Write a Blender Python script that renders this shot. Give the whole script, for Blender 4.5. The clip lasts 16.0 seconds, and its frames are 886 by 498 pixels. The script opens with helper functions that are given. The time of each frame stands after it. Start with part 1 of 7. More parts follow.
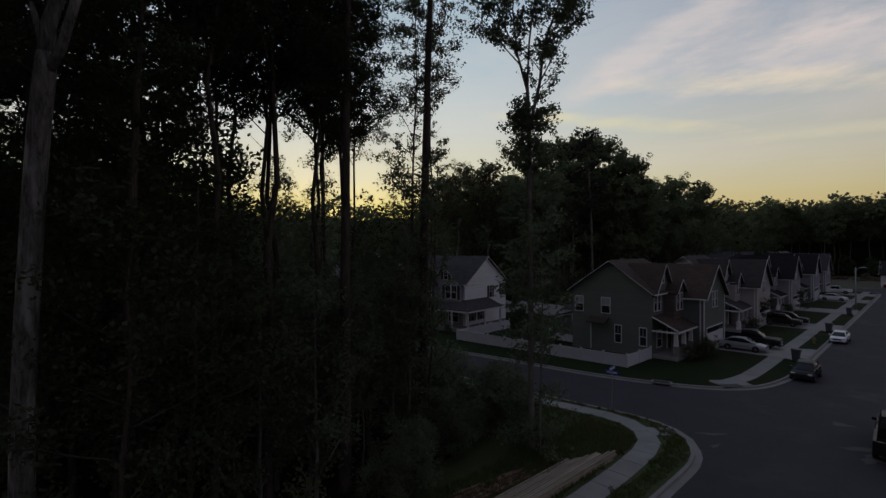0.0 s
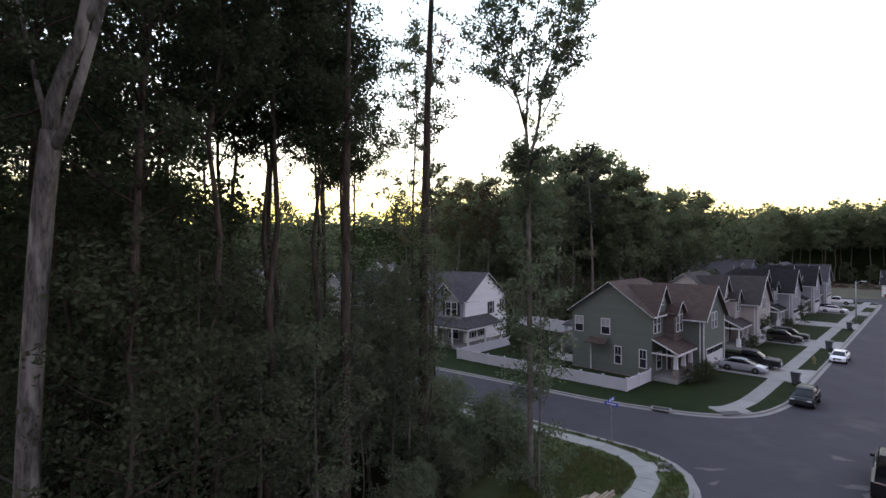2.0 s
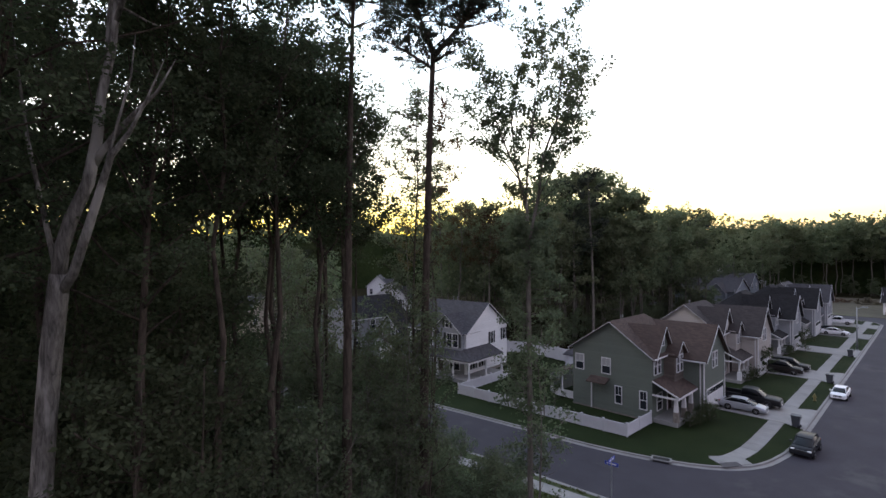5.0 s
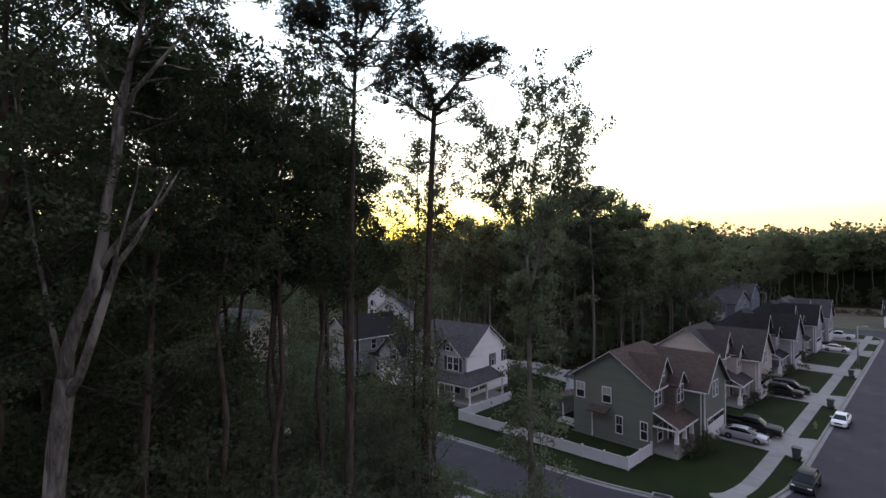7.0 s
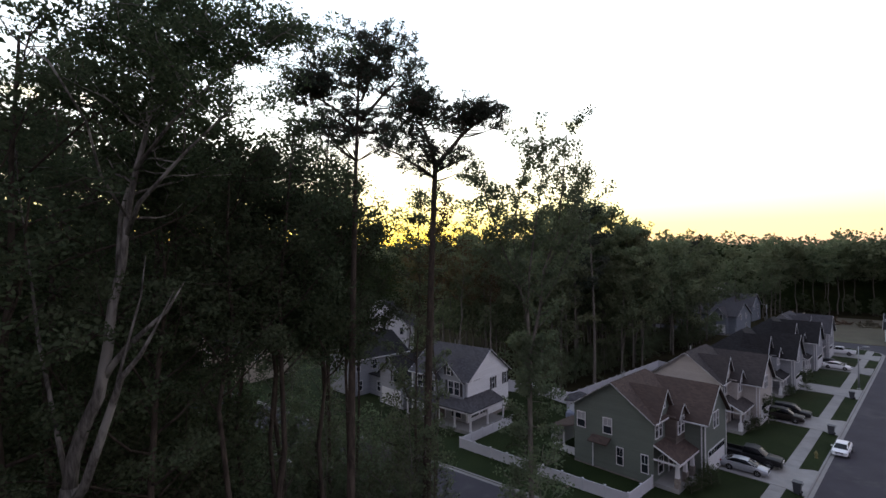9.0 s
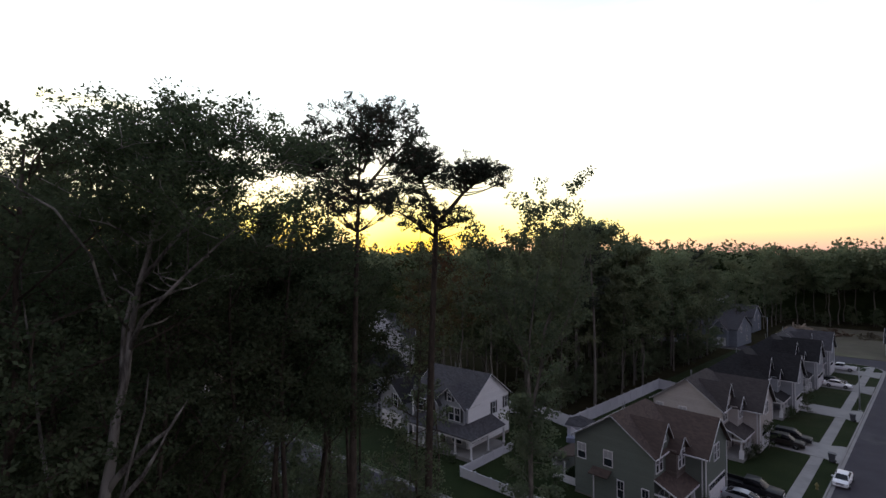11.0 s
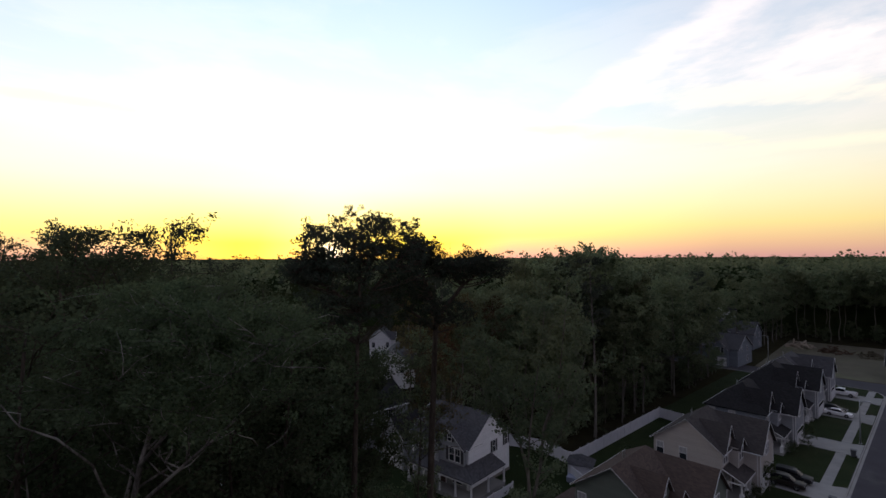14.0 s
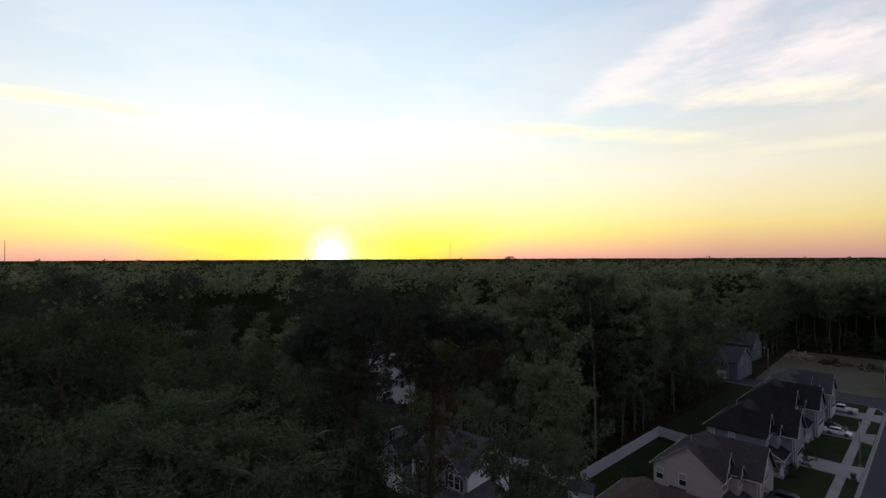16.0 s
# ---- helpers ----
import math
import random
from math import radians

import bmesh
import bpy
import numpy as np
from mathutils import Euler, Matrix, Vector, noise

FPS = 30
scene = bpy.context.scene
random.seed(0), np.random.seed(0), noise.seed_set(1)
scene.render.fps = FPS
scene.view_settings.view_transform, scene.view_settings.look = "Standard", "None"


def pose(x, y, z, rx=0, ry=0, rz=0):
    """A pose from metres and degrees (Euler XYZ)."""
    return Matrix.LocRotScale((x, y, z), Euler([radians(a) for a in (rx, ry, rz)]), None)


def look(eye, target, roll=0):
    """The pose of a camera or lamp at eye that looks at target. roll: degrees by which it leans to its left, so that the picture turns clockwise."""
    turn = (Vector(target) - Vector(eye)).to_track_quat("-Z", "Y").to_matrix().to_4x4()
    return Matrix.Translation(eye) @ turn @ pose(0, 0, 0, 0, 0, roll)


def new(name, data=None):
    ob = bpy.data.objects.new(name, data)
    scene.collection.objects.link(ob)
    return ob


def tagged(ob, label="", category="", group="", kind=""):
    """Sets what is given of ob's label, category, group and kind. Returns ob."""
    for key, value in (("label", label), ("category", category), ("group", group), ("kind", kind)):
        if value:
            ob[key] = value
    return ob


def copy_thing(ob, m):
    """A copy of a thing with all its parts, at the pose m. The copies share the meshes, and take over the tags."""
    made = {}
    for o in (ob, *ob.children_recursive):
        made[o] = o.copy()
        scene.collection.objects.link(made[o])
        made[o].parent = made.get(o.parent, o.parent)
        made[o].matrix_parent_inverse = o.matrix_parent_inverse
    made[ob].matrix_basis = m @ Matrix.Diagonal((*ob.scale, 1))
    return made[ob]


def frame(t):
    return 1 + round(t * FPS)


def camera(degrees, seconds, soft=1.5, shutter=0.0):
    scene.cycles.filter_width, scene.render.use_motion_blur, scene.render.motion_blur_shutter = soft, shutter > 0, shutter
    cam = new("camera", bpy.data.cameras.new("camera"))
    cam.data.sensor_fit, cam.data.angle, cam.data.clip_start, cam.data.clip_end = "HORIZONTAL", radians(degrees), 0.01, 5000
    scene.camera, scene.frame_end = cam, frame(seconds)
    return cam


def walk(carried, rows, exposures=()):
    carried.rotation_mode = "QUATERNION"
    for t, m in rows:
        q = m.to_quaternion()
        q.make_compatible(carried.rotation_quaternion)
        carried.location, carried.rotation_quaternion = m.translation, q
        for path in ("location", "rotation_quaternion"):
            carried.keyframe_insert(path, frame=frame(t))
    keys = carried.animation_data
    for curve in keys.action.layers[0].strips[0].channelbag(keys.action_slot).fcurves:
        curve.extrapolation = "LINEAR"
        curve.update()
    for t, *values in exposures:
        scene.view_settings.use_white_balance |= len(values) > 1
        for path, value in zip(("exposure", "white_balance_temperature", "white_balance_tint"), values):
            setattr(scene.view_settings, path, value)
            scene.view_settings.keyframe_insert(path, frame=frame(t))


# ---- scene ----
cam = camera(85.89, 16.0)
ROWS = [
    (0, 0.0, 0.0, 10.349, 45.744, -0.27, 0.254),
    (0.5, 0.044, -0.008, 10.764, 45.771, -0.216, 0.258),
    (1, 0.085, -0.02, 11.221, 45.797, -0.161, 0.262),
    (1.5, 0.125, -0.034, 11.713, 45.822, -0.105, 0.265),
    (2, 0.162, -0.051, 12.237, 45.847, -0.049, 0.269),
    (2.5, 0.198, -0.071, 12.787, 45.871, 0.008, 0.271),
    (3, 0.232, -0.092, 13.362, 45.894, 0.065, 0.274),
    (3.5, 0.264, -0.115, 13.957, 45.917, 0.122, 0.276),
    (4, 0.295, -0.14, 14.57, 45.938, 0.179, 0.278),
    (4.5, 0.325, -0.166, 15.2, 45.959, 0.236, 0.28),
    (5, 0.353, -0.193, 15.844, 45.98, 0.292, 0.281),
    (5.5, 0.38, -0.221, 16.503, 46.0, 0.348, 0.282),
    (6, 0.406, -0.25, 17.174, 46.019, 0.403, 0.283),
    (6.5, 0.431, -0.279, 17.857, 46.037, 0.456, 0.283),
    (7, 0.456, -0.308, 18.553, 46.054, 0.509, 0.284),
    (7.5, 0.479, -0.337, 19.26, 46.071, 0.561, 0.283),
    (8, 0.502, -0.365, 19.978, 46.087, 0.611, 0.283),
    (8.5, 0.525, -0.393, 20.709, 46.103, 0.66, 0.282),
    (9, 0.547, -0.419, 21.451, 46.117, 0.707, 0.281),
    (9.5, 0.569, -0.445, 22.206, 46.132, 0.751, 0.28),
    (10, 0.591, -0.469, 22.972, 46.145, 0.794, 0.279),
    (10.5, 0.612, -0.491, 23.75, 46.157, 0.835, 0.277),
    (11, 0.634, -0.511, 24.54, 46.169, 0.873, 0.275),
    (11.5, 0.656, -0.529, 25.341, 46.181, 0.908, 0.272),
    (12, 0.679, -0.545, 26.153, 46.191, 0.941, 0.269),
    (12.5, 0.702, -0.557, 26.974, 46.201, 0.971, 0.266),
    (13, 0.725, -0.567, 27.804, 46.21, 0.998, 0.263),
    (13.5, 0.749, -0.574, 28.64, 46.219, 1.021, 0.259),
    (14, 0.774, -0.577, 29.481, 46.227, 1.042, 0.255),
    (14.5, 0.8, -0.576, 30.323, 46.234, 1.058, 0.251),
    (15, 0.827, -0.571, 31.165, 46.24, 1.071, 0.247),
    (15.5, 0.855, -0.562, 32.002, 46.246, 1.08, 0.242),
    (16, 0.884, -0.548, 32.829, 46.251, 1.084, 0.237),
]
EXPOSURES = [(0.0, -1.05), (0.2, -0.4), (0.4, 0.15), (0.6, 0.68), (0.8, 1.1), (1.0, 1.4), (3.0, 1.42), (7.0, 1.08), (9.0, 0.86), (10.0, 0.68), (12.5, 0.12), (14.0, -0.1), (16.0, -0.3)]
walk(cam, [(t, pose(x, y, z, 90 + pitch, roll, yaw)) for t, x, y, z, yaw, pitch, roll in ROWS], EXPOSURES)

# ---- light: an evening sky with the sun on the western horizon ----
import itertools
from mathutils.geometry import tessellate_polygon

SUN_AZ = 59.5      # degrees to the left of +y
SUN_EL = 0.6
SUN_DIR = Vector((-math.sin(radians(SUN_AZ)) * math.cos(radians(SUN_EL)), math.cos(radians(SUN_AZ)) * math.cos(radians(SUN_EL)), math.sin(radians(SUN_EL))))


def node(nt, kind, inputs=(), operation="", use_clamp=False, noise_dimensions=""):
    n = nt.nodes.new(kind)
    if operation:
        n.operation = operation
    if use_clamp:
        n.use_clamp = True
    if noise_dimensions:
        n.noise_dimensions = noise_dimensions
    for k, v in dict(inputs).items():
        if isinstance(v, bpy.types.NodeSocket):
            nt.links.new(v, n.inputs[k])
        else:
            n.inputs[k].default_value = v
    return n


def math_node(nt, op, a, b=0.0, c=0.0, clamp=False):
    return node(nt, "ShaderNodeMath", {0: a, 1: b, 2: c}, operation=op, use_clamp=clamp).outputs[0]


def mix_rgb(nt, fac, a, b, blend="MIX"):
    n = nt.nodes.new("ShaderNodeMix")
    n.data_type, n.blend_type = "RGBA", blend
    for sock, v in ((n.inputs[0], fac), (n.inputs[6], a), (n.inputs[7], b)):
        if isinstance(v, bpy.types.NodeSocket):
            nt.links.new(v, sock)
        elif isinstance(v, (int, float)):
            sock.default_value = v
        else:
            sock.default_value = (*v[:3], 1.0)
    return n.outputs[2]


def ramp(nt, fac, stops, interpolation="LINEAR"):
    n = nt.nodes.new("ShaderNodeValToRGB")
    el = n.color_ramp.elements
    n.color_ramp.interpolation = interpolation
    while len(el) < len(stops):
        el.new(0.5)
    for e, (p, c) in zip(el, stops):
        e.position = p
        e.color = (c, c, c, 1) if isinstance(c, (int, float)) else (*c[:3], 1)
    nt.links.new(fac, n.inputs[0])
    return n.outputs[0]


def build_world():
    w = bpy.data.worlds.new("evening_sky")
    scene.world = w
    w.use_nodes = True
    nt = w.node_tree
    nt.nodes.clear()
    out = nt.nodes.new("ShaderNodeOutputWorld")
    sky = nt.nodes.new("ShaderNodeTexSky")
    sky.sky_type, sky.sun_disc = "NISHITA", False
    sky.sun_elevation, sky.sun_rotation = radians(SUN_EL + 1.2), radians(-SUN_AZ)
    sky.air_density, sky.dust_density, sky.ozone_density = 1.0, 1.2, 1.5
    co = nt.nodes.new("ShaderNodeTexCoord").outputs["Generated"]
    sep = nt.nodes.new("ShaderNodeSeparateXYZ")
    nt.links.new(co, sep.inputs[0])
    up = sep.outputs[2]
    dot = node(nt, "ShaderNodeVectorMath", {0: co, 1: tuple(SUN_DIR)}, operation="DOT_PRODUCT").outputs["Value"]
    flat = node(nt, "ShaderNodeVectorMath", {0: node(nt, "ShaderNodeVectorMath", {0: co, 1: (1.0, 1.0, 0.0)}, operation="MULTIPLY").outputs[0]}, operation="NORMALIZE").outputs[0]
    side = node(nt, "ShaderNodeVectorMath", {0: flat, 1: tuple(Vector((SUN_DIR.x, SUN_DIR.y, 0)).normalized())}, operation="DOT_PRODUCT").outputs["Value"]
    west = ramp(nt, math_node(nt, "MULTIPLY_ADD", side, 0.5, 0.5), [(0.0, 0.0), (0.5, 0.22), (0.8, 0.8), (1.0, 1.0)])
    # evening bands: towards the sun yellow under white under pale blue, to the side pink, behind it dim blue
    core = ramp(nt, up, [(0.0, (1.75, 0.95, 0.08)), (0.03, (1.7, 1.26, 0.06)), (0.075, (1.55, 1.34, 0.36)), (0.14, (1.38, 1.32, 0.9)), (0.24, (1.18, 1.26, 1.2)), (0.34, (0.98, 1.14, 1.22)), (0.5, (0.72, 0.93, 1.14)), (1.0, (0.2, 0.27, 0.4))])
    sunward = ramp(nt, up, [(0.0, (1.3, 0.62, 0.46)), (0.018, (1.5, 0.88, 0.46)), (0.045, (1.62, 1.24, 0.32)), (0.08, (1.52, 1.33, 0.52)), (0.14, (1.36, 1.31, 0.92)), (0.24, (1.16, 1.25, 1.2)), (0.34, (0.97, 1.13, 1.22)), (0.5, (0.7, 0.92, 1.14)), (1.0, (0.2, 0.27, 0.4))])
    sunward = mix_rgb(nt, ramp(nt, side, [(0.93, 0.0), (0.985, 1.0)]), sunward, core)
    aside = ramp(nt, up, [(0.0, (0.84, 0.42, 0.37)), (0.028, (1.1, 0.68, 0.36)), (0.06, (1.3, 1.0, 0.38)), (0.1, (1.3, 1.13, 0.62)), (0.16, (1.25, 1.18, 0.92)), (0.28, (0.94, 1.03, 1.09)), (0.5, (0.56, 0.71, 0.95)), (1.0, (0.19, 0.26, 0.39))])
    behind = ramp(nt, up, [(0.0, (0.205, 0.165, 0.205)), (0.15, (0.255, 0.215, 0.285)), (0.4, (0.22, 0.215, 0.31)), (1.0, (0.195, 0.235, 0.385))])
    band = mix_rgb(nt, ramp(nt, side, [(0.72, 0.0), (0.97, 1.0)]), aside, sunward)
    band = mix_rgb(nt, west, behind, band)
    nish = node(nt, "ShaderNodeVectorMath", {0: sky.outputs[0], "Scale": 0.10}, operation="SCALE").outputs[0]
    col = mix_rgb(nt, 0.15, band, nish)
    # thin high cloud, drawn out along the horizon and lit from below
    mp = node(nt, "ShaderNodeMapping", {"Vector": co, "Scale": (1.3, 1.3, 5.0), "Rotation": (0.05, -0.28, 0.3)})
    big = node(nt, "ShaderNodeTexNoise", {"Vector": mp.outputs[0], "Scale": 1.5, "Detail": 9.0, "Roughness": 0.6, "Distortion": 0.6}).outputs[0]
    fine = node(nt, "ShaderNodeTexNoise", {"Vector": mp.outputs[0], "Scale": 8.0, "Detail": 6.0, "Roughness": 0.6}).outputs[0]
    cloud = math_node(nt, "ADD", math_node(nt, "MULTIPLY", big, 0.85), math_node(nt, "MULTIPLY", fine, 0.15))
    cover = ramp(nt, cloud, [(0.44, 0.0), (0.53, 1.0)])
    high = ramp(nt, up, [(0.10, 0.0), (0.24, 0.9), (0.75, 0.5)])
    cover = math_node(nt, "MULTIPLY", math_node(nt, "MULTIPLY", cover, high), ramp(nt, side, [(0.20, 1.0), (0.50, 0.25), (0.97, 0.12)]))
    lit = mix_rgb(nt, west, (0.34, 0.33, 0.4), (1.5, 1.24, 1.10))
    col = mix_rgb(nt, math_node(nt, "MULTIPLY", cover, 0.95), col, lit)
    # banks of cirrus: feathered lens shapes about a direction, drawn out and torn by the same noise
    wisp = math_node(nt, "SUBTRACT", math_node(nt, "ADD", math_node(nt, "MULTIPLY", big, 0.55), math_node(nt, "MULTIPLY", fine, 0.45)), 0.5)
    banks = (((-0.3127, 0.8737, 0.3727), 0.43, 0.20, 0.030, (1.30, 1.12, 1.05), 0.55), ((-0.1619, 0.9367, 0.3104), 0.0, 0.25, 0.055, (1.28, 1.1, 1.04), 0.55), ((-0.0851, 0.9383, 0.3351), 0.14, 0.16, 0.016, (1.34, 1.14, 1.06), 0.5),
             ((-0.2058, 0.9389, 0.2760), -0.13, 0.21, 0.020, (1.42, 1.2, 0.86), 0.6), ((-0.4236, 0.8745, 0.2364), -0.15, 0.19, 0.014, (1.5, 1.3, 0.62), 0.55), ((-0.105, 0.9759, 0.1832), -0.02, 0.16, 0.010, (1.3, 1.16, 0.8), 0.35), ((-0.9639, 0.0767, 0.2548), 0.03, 0.12, 0.010, (1.5, 1.34, 0.7), 0.5))
    for centre, tilt, long, high_, tone, most in banks:
        c = Vector(centre).normalized()
        right = c.cross(Vector((0, 0, 1))).normalized()
        top = right.cross(c)
        along, across = right * math.cos(tilt) + top * math.sin(tilt), top * math.cos(tilt) - right * math.sin(tilt)
        p = node(nt, "ShaderNodeVectorMath", {0: co, 1: tuple(along)}, operation="DOT_PRODUCT").outputs["Value"]
        q = node(nt, "ShaderNodeVectorMath", {0: co, 1: tuple(across)}, operation="DOT_PRODUCT").outputs["Value"]
        p, q = math_node(nt, "DIVIDE", p, long), math_node(nt, "DIVIDE", q, high_)
        far_out = math_node(nt, "ADD", math_node(nt, "MULTIPLY", p, p), math_node(nt, "MULTIPLY", q, q))
        body = math_node(nt, "ADD", math_node(nt, "SUBTRACT", 1.0, far_out), math_node(nt, "MULTIPLY", wisp, 6.5))
        toward = node(nt, "ShaderNodeVectorMath", {0: co, 1: tuple(c)}, operation="DOT_PRODUCT").outputs["Value"]
        body = math_node(nt, "MULTIPLY", ramp(nt, math_node(nt, "MULTIPLY_ADD", body, 0.4, 0.3), [(0.0, 0.0), (0.35, 0.3), (0.65, 0.8), (1.0, 1.0)]), ramp(nt, toward, [(0.0, 0.0), (0.4, 1.0)]))
        col = mix_rgb(nt, math_node(nt, "MULTIPLY", body, most), col, tone)
    # the glow round the setting sun
    away = math_node(nt, "DIVIDE", math_node(nt, "ARCCOSINE", math_node(nt, "MINIMUM", dot, 1.0)), 0.28)
    glow = ramp(nt, away, [(0.0, 1.0), (0.055, 0.9), (0.11, 0.3), (0.22, 0.09), (0.5, 0.03), (1.0, 0.0)])
    col = mix_rgb(nt, 1.0, col, mix_rgb(nt, glow, (0, 0, 0), (3.0, 2.7, 2.3)), "ADD")
    bg = node(nt, "ShaderNodeBackground", {"Color": col, "Strength": SKY})
    nt.links.new(bg.outputs[0], out.inputs[0])


SKY = 1.18
build_world()
sun = new("sun", bpy.data.lights.new("sun", "SUN"))
sun.data.energy, sun.data.angle, sun.data.color = 0.35, radians(0.6), (1.0, 0.55, 0.25)
sun.matrix_basis = look(SUN_DIR * 200, (0, 0, 0))


# ---- materials ----
def material(name, rough=0.8, metal=0.0):
    m = bpy.data.materials.new(name)
    m.use_nodes = True
    nt = m.node_tree
    b = nt.nodes["Principled BSDF"]
    b.inputs["Roughness"].default_value, b.inputs["Metallic"].default_value = rough, metal
    return m, nt, b


def surface(name, a, b, scale=3.0, fine=30.0, rough=0.8, metal=0.0, bump=0.0, bump_dist=0.01, stain=None, stretch=(1, 1, 1), coords="Object", per_object=0.0, spec=0.3):
    """Colour a to b in coarse clouds, a fine grain on top, an optional stain colour in patches."""
    m, nt, bs = material(name, rough, metal)
    bs.inputs["Specular IOR Level"].default_value = spec
    co = nt.nodes.new("ShaderNodeTexCoord").outputs[coords]
    mp = node(nt, "ShaderNodeMapping", {"Vector": co, "Scale": stretch}).outputs[0]
    coarse = node(nt, "ShaderNodeTexNoise", {"Vector": mp, "Scale": scale, "Detail": 5.0, "Roughness": 0.6}).outputs[0]
    grain = node(nt, "ShaderNodeTexNoise", {"Vector": mp, "Scale": fine, "Detail": 4.0, "Roughness": 0.7}).outputs[0]
    both = math_node(nt, "ADD", math_node(nt, "MULTIPLY", coarse, 0.6), math_node(nt, "MULTIPLY", grain, 0.4))
    col = mix_rgb(nt, ramp(nt, both, [(0.36, 0.0), (0.64, 1.0)]), a, b)
    if stain:
        spots = node(nt, "ShaderNodeTexNoise", {"Vector": mp, "Scale": scale * 0.45, "Detail": 7.0, "Roughness": 0.65, "Distortion": 0.4}).outputs[0]
        col = mix_rgb(nt, ramp(nt, spots, [(0.55, 0.0), (0.70, 0.8)]), col, stain)
    if per_object:
        rnd = nt.nodes.new("ShaderNodeObjectInfo").outputs["Random"]
        v = math_node(nt, "ADD", math_node(nt, "MULTIPLY", rnd, per_object), 1.0 - per_object / 2)
        hsv = node(nt, "ShaderNodeHueSaturation", {"Color": col, "Value": v})
        col = hsv.outputs[0]
    nt.links.new(col, bs.inputs["Base Color"])
    if bump:
        bp = node(nt, "ShaderNodeBump", {"Height": grain, "Strength": bump, "Distance": bump_dist})
        nt.links.new(bp.outputs[0], bs.inputs["Normal"])
    return m


def siding(name, a, b, course=0.15):
    """Lapped boards: a saw-tooth relief up the wall, each course a little different in tone."""
    m, nt, bs = material(name, 0.62)
    bs.inputs["Specular IOR Level"].default_value = 0.25
    co = nt.nodes.new("ShaderNodeTexCoord").outputs["Object"]
    sep = nt.nodes.new("ShaderNodeSeparateXYZ")
    nt.links.new(co, sep.inputs[0])
    z = math_node(nt, "DIVIDE", sep.outputs[2], course)
    saw = math_node(nt, "FRACT", z)
    row = math_node(nt, "FLOOR", z)
    tone = node(nt, "ShaderNodeTexWhiteNoise", {"W": row}, noise_dimensions="1D").outputs[0]
    dirt = node(nt, "ShaderNodeTexNoise", {"Vector": co, "Scale": 0.7, "Detail": 6.0, "Roughness": 0.65}).outputs[0]
    f = math_node(nt, "ADD", math_node(nt, "MULTIPLY", tone, 0.35), math_node(nt, "MULTIPLY", dirt, 0.65))
    col = mix_rgb(nt, ramp(nt, f, [(0.25, 0.0), (0.75, 1.0)]), a, b)
    # the shade line at each overlap, multiplied into the board colour
    lap_shade = ramp(nt, saw, [(0.0, 0.55), (0.1, 1.0), (1.0, 1.0)])
    col = mix_rgb(nt, 1.0, col, lap_shade, "MULTIPLY")
    nt.links.new(col, bs.inputs["Base Color"])
    bp = node(nt, "ShaderNodeBump", {"Height": math_node(nt, "SUBTRACT", 1.0, saw), "Strength": 0.7, "Distance": 0.012})
    nt.links.new(bp.outputs[0], bs.inputs["Normal"])
    return m


def shingles(name, a, b, c):
    """Asphalt shingles: courses 0.14 m deep, tabs of uneven tone, blotches of weathering."""
    m, nt, bs = material(name, 0.92)
    bs.inputs["Specular IOR Level"].default_value = 0.2
    co = nt.nodes.new("ShaderNodeTexCoord").outputs["Object"]
    sep = nt.nodes.new("ShaderNodeSeparateXYZ")
    nt.links.new(co, sep.inputs[0])
    row = math_node(nt, "FLOOR", math_node(nt, "DIVIDE", sep.outputs[2], 0.09))
    along = math_node(nt, "ADD", sep.outputs[0], sep.outputs[1])
    tab = math_node(nt, "FLOOR", math_node(nt, "ADD", math_node(nt, "DIVIDE", along, 0.3), math_node(nt, "MULTIPLY", row, 0.37)))
    pair = node(nt, "ShaderNodeCombineXYZ", {0: row, 1: tab}).outputs[0]
    tone = node(nt, "ShaderNodeTexWhiteNoise", {"Vector": pair}, noise_dimensions="2D").outputs[0]
    dirt = node(nt, "ShaderNodeTexNoise", {"Vector": co, "Scale": 0.55, "Detail": 6.0, "Roughness": 0.6}).outputs[0]
    col = mix_rgb(nt, tone, a, b)
    col = mix_rgb(nt, ramp(nt, dirt, [(0.4, 0.0), (0.7, 0.7)]), col, c)
    nt.links.new(col, bs.inputs["Base Color"])
    saw = math_node(nt, "FRACT", math_node(nt, "DIVIDE", sep.outputs[2], 0.09))
    bp = node(nt, "ShaderNodeBump", {"Height": math_node(nt, "ADD", math_node(nt, "SUBTRACT", 1.0, saw), math_node(nt, "MULTIPLY", tone, 0.5)), "Strength": 0.6, "Distance": 0.012})
    nt.links.new(bp.outputs[0], bs.inputs["Normal"])
    return m


